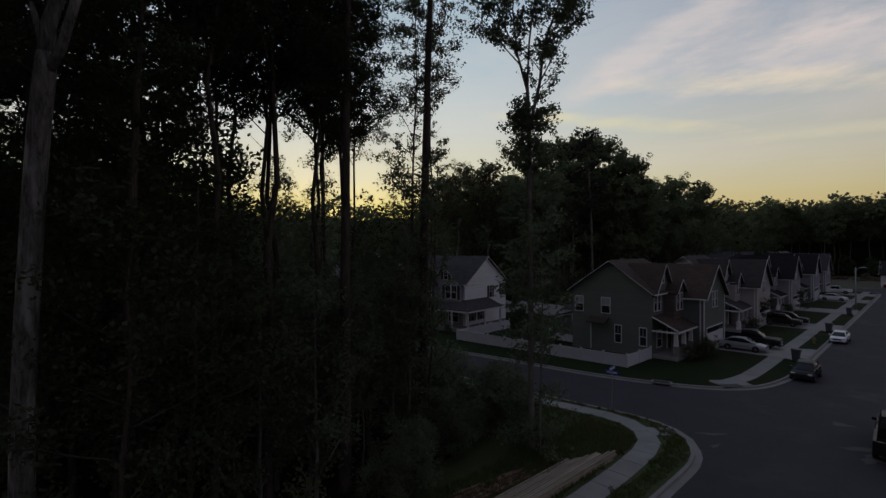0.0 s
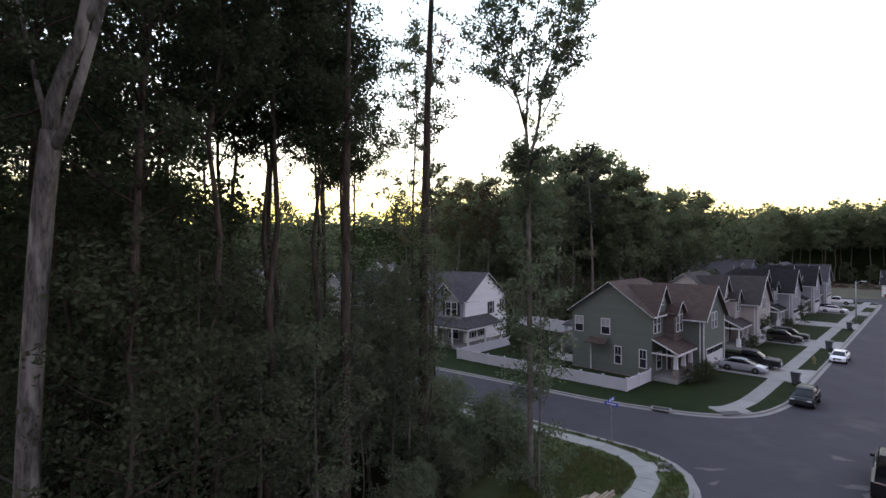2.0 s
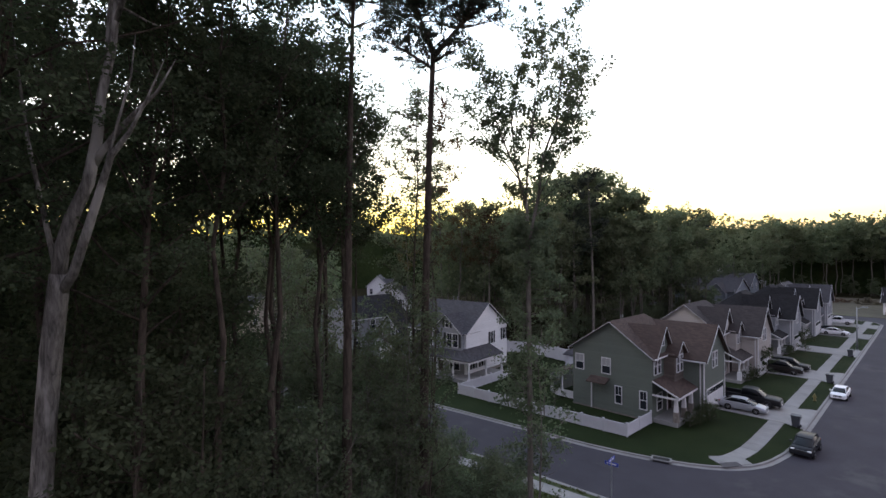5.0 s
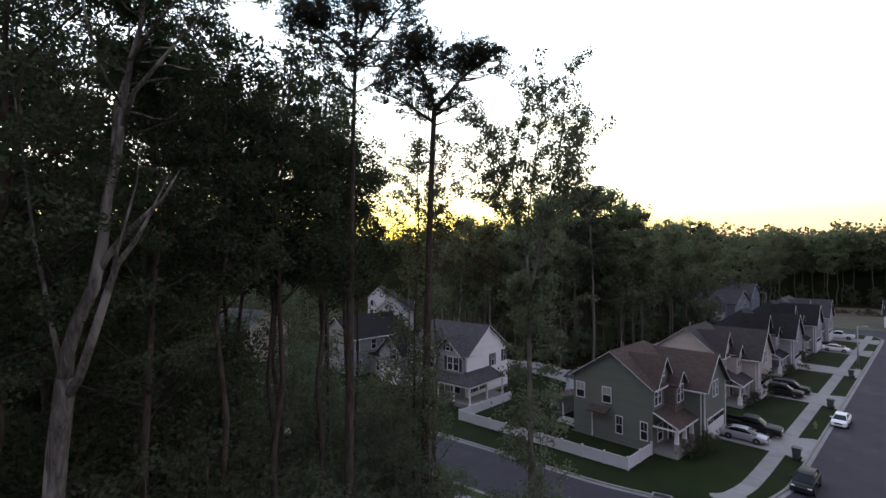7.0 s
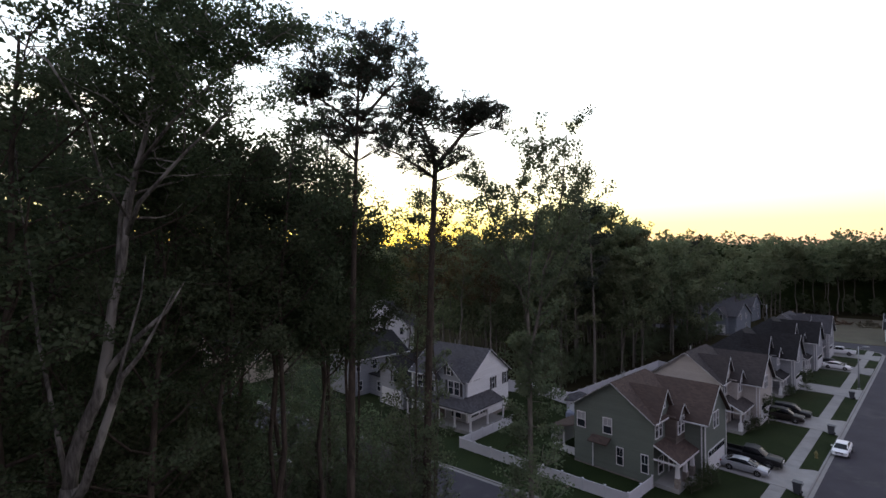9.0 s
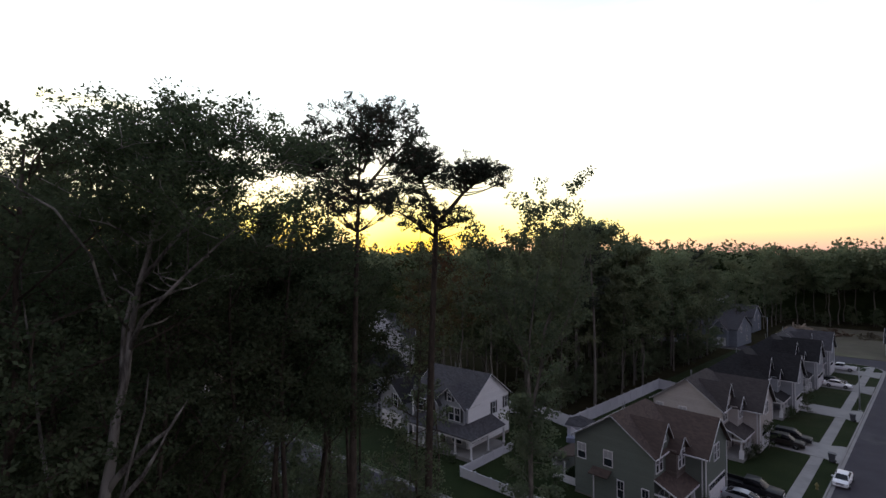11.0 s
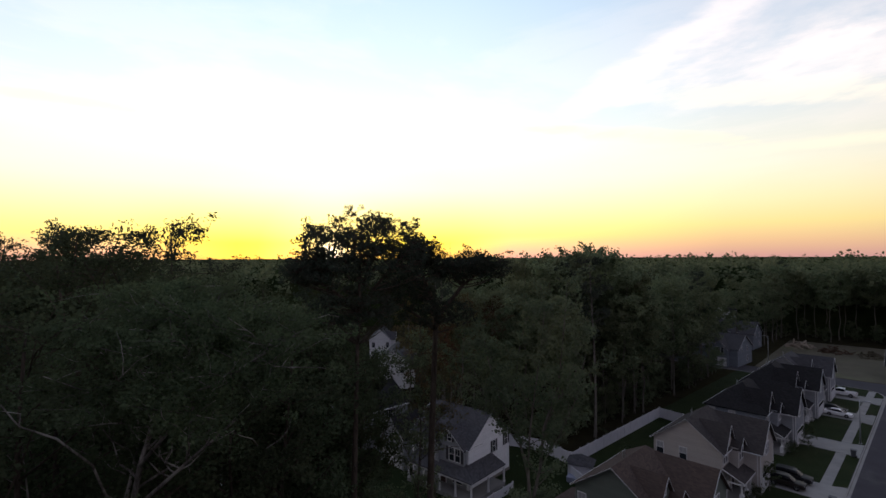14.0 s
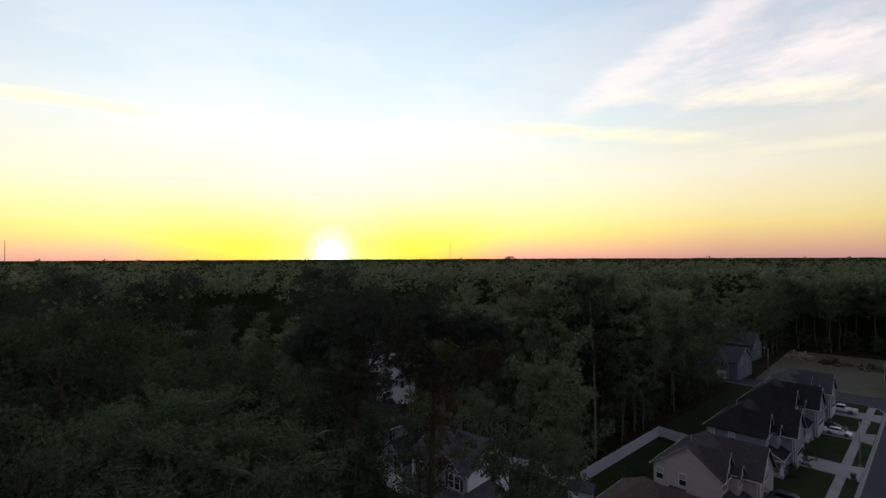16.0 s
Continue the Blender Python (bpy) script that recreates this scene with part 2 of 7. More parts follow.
def foliage(name, a, b, c, translucent=0.35, scale=0.35):
    """Leaves: each island has its own tone between a and b, whole boughs shift to c; part of the light passes through."""
    m = bpy.data.materials.new(name)
    m.use_nodes = True
    nt = m.node_tree
    nt.nodes.clear()
    out = nt.nodes.new("ShaderNodeOutputMaterial")
    rnd = nt.nodes.new("ShaderNodeNewGeometry").outputs["Random Per Island"]
    co = nt.nodes.new("ShaderNodeTexCoord").outputs["Object"]
    bough = node(nt, "ShaderNodeTexNoise", {"Vector": co, "Scale": scale, "Detail": 3.0}).outputs[0]
    col = mix_rgb(nt, rnd, a, b)
    col = mix_rgb(nt, ramp(nt, bough, [(0.42, 0.0), (0.68, 1.0)]), col, c)
    who = nt.nodes.new("ShaderNodeObjectInfo").outputs["Random"]
    col = node(nt, "ShaderNodeHueSaturation", {"Color": col, "Hue": math_node(nt, "ADD", math_node(nt, "MULTIPLY", who, 0.04), 0.48), "Value": math_node(nt, "ADD", math_node(nt, "MULTIPLY", who, 0.5), 0.75)}).outputs[0]
    d = node(nt, "ShaderNodeBsdfDiffuse", {"Color": col, "Roughness": 0.6})
    t = node(nt, "ShaderNodeBsdfTranslucent", {"Color": col})
    mx = node(nt, "ShaderNodeMixShader", {0: translucent, 1: d.outputs[0], 2: t.outputs[0]})
    nt.links.new(mx.outputs[0], out.inputs[0])
    return m


def bark(name, a, b, patch=None, scale=6.0):
    m, nt, bs = material(name, 0.92)
    bs.inputs["Specular IOR Level"].default_value = 0.15
    co = nt.nodes.new("ShaderNodeTexCoord").outputs["Object"]
    mp = node(nt, "ShaderNodeMapping", {"Vector": co, "Scale": (1.0, 1.0, 0.22)}).outputs[0]
    ridges = node(nt, "ShaderNodeTexNoise", {"Vector": mp, "Scale": scale, "Detail": 6.0, "Roughness": 0.7, "Distortion": 0.6}).outputs[0]
    col = mix_rgb(nt, ramp(nt, ridges, [(0.36, 0.0), (0.62, 1.0)]), a, b)
    if patch:
        blot = node(nt, "ShaderNodeTexNoise", {"Vector": mp, "Scale": 1.7, "Detail": 4.0, "Roughness": 0.6}).outputs[0]
        col = mix_rgb(nt, ramp(nt, blot, [(0.5, 0.0), (0.6, 0.9)]), col, patch)
    nt.links.new(col, bs.inputs["Base Color"])
    bp = node(nt, "ShaderNodeBump", {"Height": ridges, "Strength": 0.9, "Distance": 0.04})
    nt.links.new(bp.outputs[0], bs.inputs["Normal"])
    return m


def glass(name, tint=(0.02, 0.024, 0.03), rough=0.06):
    m, _, bs = material(name, rough)
    bs.inputs["Base Color"].default_value = (*tint, 1)
    bs.inputs["Specular IOR Level"].default_value = 0.6
    return m


def paint(name, col, rough=0.35, metal=0.0, coat=0.0):
    m, nt, bs = material(name, rough, metal)
    co = nt.nodes.new("ShaderNodeTexCoord").outputs["Object"]
    dust = node(nt, "ShaderNodeTexNoise", {"Vector": co, "Scale": 3.0, "Detail": 6.0, "Roughness": 0.65}).outputs[0]
    c = mix_rgb(nt, ramp(nt, dust, [(0.45, 0.0), (0.75, 0.3)]), col, tuple(x * 0.75 + 0.03 for x in col))
    nt.links.new(c, bs.inputs["Base Color"])
    bs.inputs["Coat Weight"].default_value = coat
    return m


M = {}
M["asphalt"] = surface("asphalt", (0.0325, 0.0295, 0.0375), (0.0445, 0.041, 0.051), 0.35, 40.0, 0.9, bump=0.4, stain=(0.074, 0.071, 0.072))
M["concrete"] = surface("concrete", (0.20, 0.196, 0.194), (0.268, 0.262, 0.254), 0.8, 25.0, 0.9, bump=0.3, stain=(0.27, 0.26, 0.24), per_object=0.16)
M["kerb"] = surface("kerb_concrete", (0.19, 0.185, 0.182), (0.26, 0.25, 0.245), 0.6, 20.0, 0.9, bump=0.3, stain=(0.22, 0.2, 0.18))
M["grey_plate"] = surface("grey_plate", (0.05, 0.048, 0.052), (0.08, 0.076, 0.08), 3.0, 40.0, 0.8, bump=0.5)
M["lawn"] = surface("mown_grass", (0.010, 0.0175, 0.005), (0.019, 0.029, 0.009), 0.25, 9.0, 0.95, bump=0.9, bump_dist=0.05, stain=(0.025, 0.029, 0.012), spec=0.1)
M["rough_grass"] = surface("rough_grass", (0.032, 0.048, 0.014), (0.06, 0.075, 0.026), 0.4, 6.0, 0.95, bump=1.0, bump_dist=0.08, stain=(0.085, 0.072, 0.042))
M["soil"] = surface("forest_floor", (0.02, 0.017, 0.012), (0.036, 0.034, 0.018), 0.3, 5.0, 0.95, bump=1.0, bump_dist=0.1, spec=0.0)
M["dirt"] = surface("bare_dirt", (0.07, 0.062, 0.042), (0.105, 0.092, 0.064), 0.2, 5.0, 0.95, bump=0.8, bump_dist=0.08, stain=(0.1, 0.11, 0.05))
M["mulch"] = surface("mulch", (0.05, 0.03, 0.02), (0.09, 0.06, 0.04), 2.0, 30.0, 0.95, bump=1.0, bump_dist=0.04)
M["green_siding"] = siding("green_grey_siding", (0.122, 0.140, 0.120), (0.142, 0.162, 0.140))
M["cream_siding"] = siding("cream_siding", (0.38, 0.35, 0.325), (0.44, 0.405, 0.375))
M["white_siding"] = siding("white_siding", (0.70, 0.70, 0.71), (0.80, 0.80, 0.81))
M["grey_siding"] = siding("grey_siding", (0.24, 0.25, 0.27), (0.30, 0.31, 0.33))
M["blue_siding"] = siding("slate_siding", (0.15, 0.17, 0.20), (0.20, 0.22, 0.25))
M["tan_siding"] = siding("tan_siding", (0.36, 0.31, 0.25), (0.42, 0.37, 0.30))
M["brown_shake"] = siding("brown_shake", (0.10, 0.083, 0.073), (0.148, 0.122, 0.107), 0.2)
M["brown_roof"] = shingles("brown_shingles", (0.052, 0.038, 0.033), (0.084, 0.060, 0.051), (0.068, 0.051, 0.044))
M["umber_roof"] = shingles("umber_shingles", (0.035, 0.031, 0.031), (0.062, 0.053, 0.052), (0.05, 0.045, 0.043))
M["grey_roof"] = shingles("charcoal_shingles", (0.04, 0.04, 0.045), (0.075, 0.073, 0.08), (0.055, 0.052, 0.055))
M["dark_roof"] = shingles("dark_shingles", (0.012, 0.0115, 0.0125), (0.026, 0.025, 0.027), (0.018, 0.0175, 0.018))
M["trim"] = surface("white_trim", (0.55, 0.55, 0.56), (0.64, 0.64, 0.65), 1.5, 20.0, 0.5)
M["vinyl"] = surface("white_vinyl", (0.52, 0.52, 0.55), (0.60, 0.60, 0.63), 0.8, 12.0, 0.45, stain=(0.5, 0.5, 0.48), per_object=0.06)
M["stone"] = surface("stone_veneer", (0.13, 0.11, 0.10), (0.28, 0.25, 0.22), 5.0, 18.0, 0.9, bump=0.8, bump_dist=0.03)
M["shutter"] = paint("dark_shutter", (0.02, 0.02, 0.024), 0.6)
M["glass"] = glass("window_glass")
M["blind"] = surface("drawn_blind", (0.30, 0.30, 0.31), (0.36, 0.36, 0.37), 3.0, 30.0, 0.4)
M["door_dark"] = paint("dark_door", (0.05, 0.03, 0.025), 0.5)
M["rubber"] = surface("tyre_rubber", (0.015, 0.015, 0.016), (0.03, 0.03, 0.03), 4.0, 40.0, 0.85)
M["rim"] = paint("alloy_rim", (0.45, 0.46, 0.48), 0.3, 0.9)
M["chrome"] = paint("chrome", (0.7, 0.7, 0.72), 0.15, 1.0)
M["black_plastic"] = paint("black_plastic", (0.02, 0.02, 0.022), 0.5)
M["car_glass"] = glass("car_glass", (0.008, 0.009, 0.011), 0.08)
M["car_glass"].node_tree.nodes["Principled BSDF"].inputs["Specular IOR Level"].default_value = 0.16
M["lamp_glass"] = glass("head_lamp_glass", (0.55, 0.56, 0.58), 0.1)
M["tail_red"] = glass("tail_lamp_red", (0.25, 0.01, 0.01), 0.15)
for key, c in (("black", (0.012, 0.012, 0.014)), ("charcoal", (0.010, 0.011, 0.015)), ("white", (0.75, 0.75, 0.77)), ("silver", (0.33, 0.345, 0.375)), ("maroon", (0.16, 0.015, 0.02)), ("bronze", (0.02, 0.017, 0.015))):
    M["car_" + key] = paint("car_paint_" + key, c, 0.38 if key in ("silver", "white") else 0.5, 0.3 if key == "silver" else 0.0, 0.3 if key in ("silver", "white") else 0.12)
for key in ("black", "charcoal", "bronze", "maroon"):
    M["car_" + key].node_tree.nodes["Principled BSDF"].inputs["Specular IOR Level"].default_value = 0.14
M["bin"] = paint("bin_plastic", (0.05, 0.055, 0.065), 0.55)
M["galv"] = surface("galvanised_steel", (0.28, 0.29, 0.30), (0.38, 0.39, 0.40), 3.0, 20.0, 0.5, 0.6)
M["sign_blue"] = paint("sign_blue", (0.03, 0.06, 0.42), 0.4)
M["sign_white"] = paint("sign_white", (0.75, 0.75, 0.78), 0.4)
M["yellow"] = paint("hydrant_yellow", (0.17, 0.145, 0.05), 0.6)
M["lumber"] = surface("pale_lumber", (0.26, 0.215, 0.17), (0.38, 0.32, 0.25), 1.2, 18.0, 0.8, stretch=(6, 1, 6), per_object=0.25)
M["red_lumber"] = surface("reddish_lumber", (0.20, 0.105, 0.085), (0.28, 0.16, 0.13), 1.2, 18.0, 0.8, stretch=(6, 1, 6), per_object=0.25)
M["tarp"] = surface("grey_blue_tarp", (0.20, 0.22, 0.30), (0.28, 0.30, 0.38), 2.0, 12.0, 0.6, bump=0.6, bump_dist=0.05)
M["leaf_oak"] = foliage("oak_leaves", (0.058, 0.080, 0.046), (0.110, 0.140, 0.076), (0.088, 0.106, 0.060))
# paler than leaf_oak: haze and light on the far woods put into the colour
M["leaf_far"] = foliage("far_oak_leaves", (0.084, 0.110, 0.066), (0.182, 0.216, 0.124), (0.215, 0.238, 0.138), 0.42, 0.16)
# a darkened copy of the oak leaves: the wood's shade is put into the colour
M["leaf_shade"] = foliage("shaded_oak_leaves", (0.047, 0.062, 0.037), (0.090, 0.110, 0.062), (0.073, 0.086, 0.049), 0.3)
M["leaf_pine"] = foliage("pine_needles", (0.042, 0.055, 0.042), (0.075, 0.092, 0.068), (0.071, 0.078, 0.060), 0.2)
M["leaf_tulip"] = foliage("tulip_tree_leaves", (0.100, 0.138, 0.088), (0.172, 0.218, 0.136), (0.165, 0.198, 0.124), 0.4)
M["leaf_autumn"] = foliage("turning_leaves", (0.07, 0.07, 0.035), (0.12, 0.10, 0.05), (0.12, 0.07, 0.04), 0.45)
M["leaf_under"] = foliage("undergrowth_leaves", (0.090, 0.114, 0.072), (0.165, 0.194, 0.116), (0.124, 0.142, 0.086), 0.48, 0.6)
M["leaf_shrub"] = foliage("shrub_leaves", (0.045, 0.062, 0.032), (0.085, 0.108, 0.055), (0.062, 0.074, 0.040), 0.3, 1.2)
M["bark_pale"] = bark("pale_bark", (0.055, 0.05, 0.045), (0.165, 0.152, 0.136), (0.29, 0.272, 0.248), 9.0)
M["bark_dark"] = bark("dark_bark", (0.035, 0.028, 0.022), (0.095, 0.075, 0.06))
M["bark_grey"] = bark("grey_bark", (0.09, 0.08, 0.07), (0.2, 0.18, 0.155))


# ---- building blocks ----
def mesh_from(name, verts, faces, mat, smooth=False):
    me = bpy.data.meshes.new(name)
    me.from_pydata([tuple(map(float, v)) for v in verts] if not isinstance(verts, np.ndarray) else verts.tolist(), [], faces if isinstance(faces, list) else faces.tolist())
    me.materials.append(mat)
    if smooth:
        me.polygons.foreach_set("use_smooth", [True] * len(me.polygons))
    me.update()
    return me


def part(name, bm, mat=None, parent=None, label="", smooth=False):
    """One mesh object from a bmesh (or a ready mesh), under a thing or under a part."""
    if isinstance(bm, bmesh.types.BMesh):
        me = bpy.data.meshes.new(name)
        bmesh.ops.recalc_face_normals(bm, faces=bm.faces)
        bm.to_mesh(me)
        bm.free()
        me.materials.append(mat)
        if smooth:
            me.polygons.foreach_set("use_smooth", [True] * len(me.polygons))
    else:
        me = bm
    ob = new(name, me)
    if parent is not None:
        ob.parent = parent
    if label:
        ob["label"] = label
    return ob


def thing(name, m, label, category, group="", kind=""):
    ob = new(name)
    ob.empty_display_size = 0.3
    ob.matrix_basis = m
    return tagged(ob, label, category, group, kind)


def box(bm, x0, x1, y0, y1, z0, z1, bevel=0.0):
    vs = [bm.verts.new((x, y, z)) for z in (z0, z1) for y in (y0, y1) for x in (x0, x1)]
    fs = [(0, 2, 3, 1), (4, 5, 7, 6), (0, 1, 5, 4), (2, 6, 7, 3), (0, 4, 6, 2), (1, 3, 7, 5)]
    made = [bm.faces.new([vs[i] for i in f]) for f in fs]
    if bevel:
        edges = list({e for f in made for e in f.edges})
        bmesh.ops.bevel(bm, geom=edges, offset=bevel, segments=1, affect="EDGES", profile=0.5)
    return bm


def boxes(*dims, bevel=0.0):
    bm = bmesh.new()
    for d in dims:
        box(bm, *d, bevel=bevel)
    return bm


def prism(bm, poly, axis, a, b):
    """A polygon of (u, v) drawn out along an axis from a to b. axis x: u=y, v=z; y: u=x, v=z; z: u=x, v=y."""
    def at(u, v, w):
        return {"x": (w, u, v), "y": (u, w, v), "z": (u, v, w)}[axis]
    lo = [bm.verts.new(at(u, v, a)) for u, v in poly]
    hi = [bm.verts.new(at(u, v, b)) for u, v in poly]
    bm.faces.new(lo)
    bm.faces.new(hi[::-1])
    n = len(poly)
    for i in range(n):
        j = (i + 1) % n
        bm.faces.new((lo[i], hi[i], hi[j], lo[j]))
    return bm


def slab(bm, pts, thick):
    """A sloping plate: a polygon in space, with thickness downwards."""
    top = [bm.verts.new(p) for p in pts]
    low = [bm.verts.new((p[0], p[1], p[2] - thick)) for p in pts]
    bm.faces.new(top)
    bm.faces.new(low[::-1])
    n = len(pts)
    for i in range(n):
        j = (i + 1) % n
        bm.faces.new((top[i], low[i], low[j], top[j]))
    return bm


def beam(bm, p, q, w, h):
    """A straight bar of width w (sideways) and depth h (downwards) from p to q."""
    p, q = Vector(p), Vector(q)
    d = (q - p).normalized()
    side = d.cross(Vector((0, 0, 1)))
    side = side.normalized() if side.length > 1e-4 else Vector((1, 0, 0))
    up = side.cross(d)
    ring = [(side * (sx * w / 2) + up * (sy * h / 2)) for sx, sy in ((-1, -1), (1, -1), (1, 1), (-1, 1))]
    a = [bm.verts.new(p + r) for r in ring]
    b = [bm.verts.new(q + r) for r in ring]
    bm.faces.new(a[::-1])
    bm.faces.new(b)
    for i in range(4):
        j = (i + 1) % 4
        bm.faces.new((a[i], a[j], b[j], b[i]))
    return bm


def tube_mesh(paths, sides=6, twig_sides=0):
    """Tapered tubes along lists of (point, radius), as vertices and faces."""
    verts, faces = [], []
    stout = sides
    for n, path in enumerate(paths):
        sides = stout if n == 0 or not twig_sides else twig_sides
        pts = [Vector(p) for p, _ in path]
        start = len(verts)
        side = Vector((1, 0.2, 0)).normalized()
        for i, (p, r) in enumerate(path):
            d = (pts[min(i + 1, len(pts) - 1)] - pts[max(i - 1, 0)])
            d = d.normalized() if d.length > 1e-6 else Vector((0, 0, 1))
            s = side - d * side.dot(d)
            s = s.normalized() if s.length > 1e-3 else d.orthogonal().normalized()
            t = d.cross(s)
            for k in range(sides):
                a = 2 * math.pi * k / sides
                v = pts[i] + s * (math.cos(a) * r) + t * (math.sin(a) * r)
                verts.append((v.x, v.y, v.z))
        for i in range(len(path) - 1):
            for k in range(sides):
                a, b = start + i * sides + k, start + i * sides + (k + 1) % sides
                faces.append((a, b, b + sides, a + sides))
        faces.append(tuple(start + (len(path) - 1) * sides + k for k in range(sides)))
        faces.append(tuple(start + k for k in reversed(range(sides))))
    return verts, faces


def leaf_mesh(name, centres, mat, rng, per=30, spread=0.5, size=0.22, flat=0.75, narrow=0.62, up=0.5):
    """Small folded leaves strewn round the centres: centres is an (n, 3) array, spread a number or (n,) array."""
    c = np.repeat(np.asarray(centres, float), per, axis=0)
    n = len(c)
    spread = np.repeat(np.broadcast_to(np.asarray(spread, float), (len(centres),)), per)
    off = rng.normal(size=(n, 3))
    off /= np.maximum(np.linalg.norm(off, axis=1, keepdims=True), 1e-6)
    off *= (rng.random((n, 1)) ** 0.45) * spread[:, None]
    off[:, 2] *= flat
    c = c + off
    nor = rng.normal(size=(n, 3))
    nor[:, 2] += up * 2
    nor /= np.linalg.norm(nor, axis=1, keepdims=True)
    tan = np.cross(nor, rng.normal(size=(n, 3)))
    tan /= np.maximum(np.linalg.norm(tan, axis=1, keepdims=True), 1e-6)
    bit = np.cross(nor, tan)
    s = size * (0.65 + 0.7 * rng.random((n, 1)))
    a = c - tan * s * 0.5
    b = c + bit * s * narrow * 0.5 - nor * s * 0.08
    d = c + tan * s * 0.5 - nor * s * 0.12
    e = c - bit * s * narrow * 0.5 - nor * s * 0.08
    verts = np.stack([a, b, d, e], 1).reshape(-1, 3)
    me = bpy.data.meshes.new(name)
    me.vertices.add(4 * n)
    me.vertices.foreach_set("co", verts.astype(np.float32).ravel())
    me.loops.add(4 * n)
    me.loops.foreach_set("vertex_index", np.arange(4 * n, dtype=np.int32))
    me.polygons.add(n)
    me.polygons.foreach_set("loop_start", np.arange(0, 4 * n, 4, dtype=np.int32))
    me.polygons.foreach_set("loop_total", np.full(n, 4, dtype=np.int32))
    me.materials.append(mat)
    me.update(calc_edges=True)
    return me


def curve_through(pts, step=0.8):
    """A smooth line through points (Catmull-Rom), at even steps."""
    p = [np.array(q, float) for q in pts]
    p = [2 * p[0] - p[1]] + p + [2 * p[-1] - p[-2]]
    out = []
    for i in range(1, len(p) - 2):
        n = max(1, int(np.linalg.norm(p[i + 1] - p[i]) / step))
        for k in range(n):
            t = k / n
            out.append(0.5 * (2 * p[i] + (p[i + 1] - p[i - 1]) * t + (2 * p[i - 1] - 5 * p[i] + 4 * p[i + 1] - p[i + 2]) * t * t + (3 * p[i] - p[i - 1] - 3 * p[i + 1] + p[i + 2]) * t ** 3))
    out.append(p[-2])
    return np.array(out)


def offset_line(line, d):
    """The line moved d metres to its left."""
    t = np.gradient(line, axis=0)
    t /= np.linalg.norm(t, axis=1, keepdims=True)
    return line + d * np.stack([-t[:, 1], t[:, 0]], 1)


def sheet(name, outline, z, thick, mat, label, category, kind="structure"):
    """A flat plate with a given outline."""
    n = len(outline)
    verts = [(x, y, z) for x, y in outline] + [(x, y, z - thick) for x, y in outline]
    faces = []
    for t in tessellate_polygon([[Vector((x, y, 0.0)) for x, y in outline]]):
        a, b, c = (Vector(outline[i]) for i in t)
        t = tuple(t) if (b - a).cross(c - a) > 0 else tuple(t)[::-1]
        faces += [t, tuple(i + n for i in t[::-1])]
    area = sum(outline[i - 1][0] * outline[i][1] - outline[i][0] * outline[i - 1][1] for i in range(n))
    for i in range(n):
        j = (i + 1) % n
        side = (i, i + n, j + n, j)
        faces.append(side if area > 0 else side[::-1])
    return tagged(part(name, mesh_from(name, verts, faces, mat)), label, category, kind=kind)


def sweep(name, line, profile, mat):
    """A profile of (left, up) pulled along a line on the ground."""
    t = np.gradient(line, axis=0)
    t /= np.linalg.norm(t, axis=1, keepdims=True)
    nrm = np.stack([-t[:, 1], t[:, 0]], 1)
    k = len(profile)
    verts = [(*(line[i] + nrm[i] * u), v) for i in range(len(line)) for u, v in profile]
    faces = []
    for i in range(len(line) - 1):
        for j in range(k):
            a, b = i * k + j, i * k + (j + 1) % k
            faces.append((a, b, b + k, a + k))
    faces += [tuple(range(k))[::-1], tuple((len(line) - 1) * k + j for j in range(k))]
    return part(name, mesh_from(name, verts, faces, mat))


# ---- ground, roads, kerbs, pavements ----
KERB = 0.13
near_kerb = curve_through([(-7.9, -60), (-7.9, -20), (-7.85, 10), (-7.8, 20), (-7.85, 24.0), (-8.35, 25.75), (-9.15, 27.05), (-10.1, 27.8), (-11.2, 28.25), (-12.6, 28.4), (-14.2, 28.28), (-17.2, 27.98), (-19, 27.85), (-21.2, 27.65), (-24, 27.35), (-29, 26.7), (-36, 25.75), (-45, 24.5), (-60, 22.3), (-85, 18.3), (-120, 12)])
far_kerb = curve_through([(-120, 20.5), (-85, 26.2), (-60, 29.7), (-44.4, 31.9), (-33.5, 33.5), (-27, 34.3), (-22.4, 34.8), (-18.6, 35.3), (-15, 36.2), (-12.3, 37.2), (-10.2, 38.6), (-8.7, 40.7), (-7.95, 43.5), (-7.65, 47), (-7.6, 60), (-7.5, 100), (-7.5, 130), (-7.9, 135.5), (-10, 138.5), (-14, 139.2), (-30, 139.6), (-60, 141)])
right_kerb = curve_through([(1.0, -60), (1.0, 0), (1.0, 60), (1.0, 130), (1.4, 136), (4, 139), (9, 139.6), (60, 140)])

ground_bm = bmesh.new()
rings = [6, 30, 80, 160, 320, 700, 1500, 3000, 4800]
vs = [[ground_bm.verts.new((r * math.cos(a), 40 + r * math.sin(a), -0.06)) for a in np.linspace(0, 2 * math.pi, 48, endpoint=False)] for r in rings]
ground_bm.faces.new(vs[0])
for a, b in zip(vs, vs[1:]):
    for i in range(48):
        j = (i + 1) % 48
        ground_bm.faces.new((a[i], b[i], b[j], a[j]))
tagged(part("ground", ground_bm, M["soil"]), "dark leaf-littered forest ground reaching to the horizon", "ground", kind="structure")

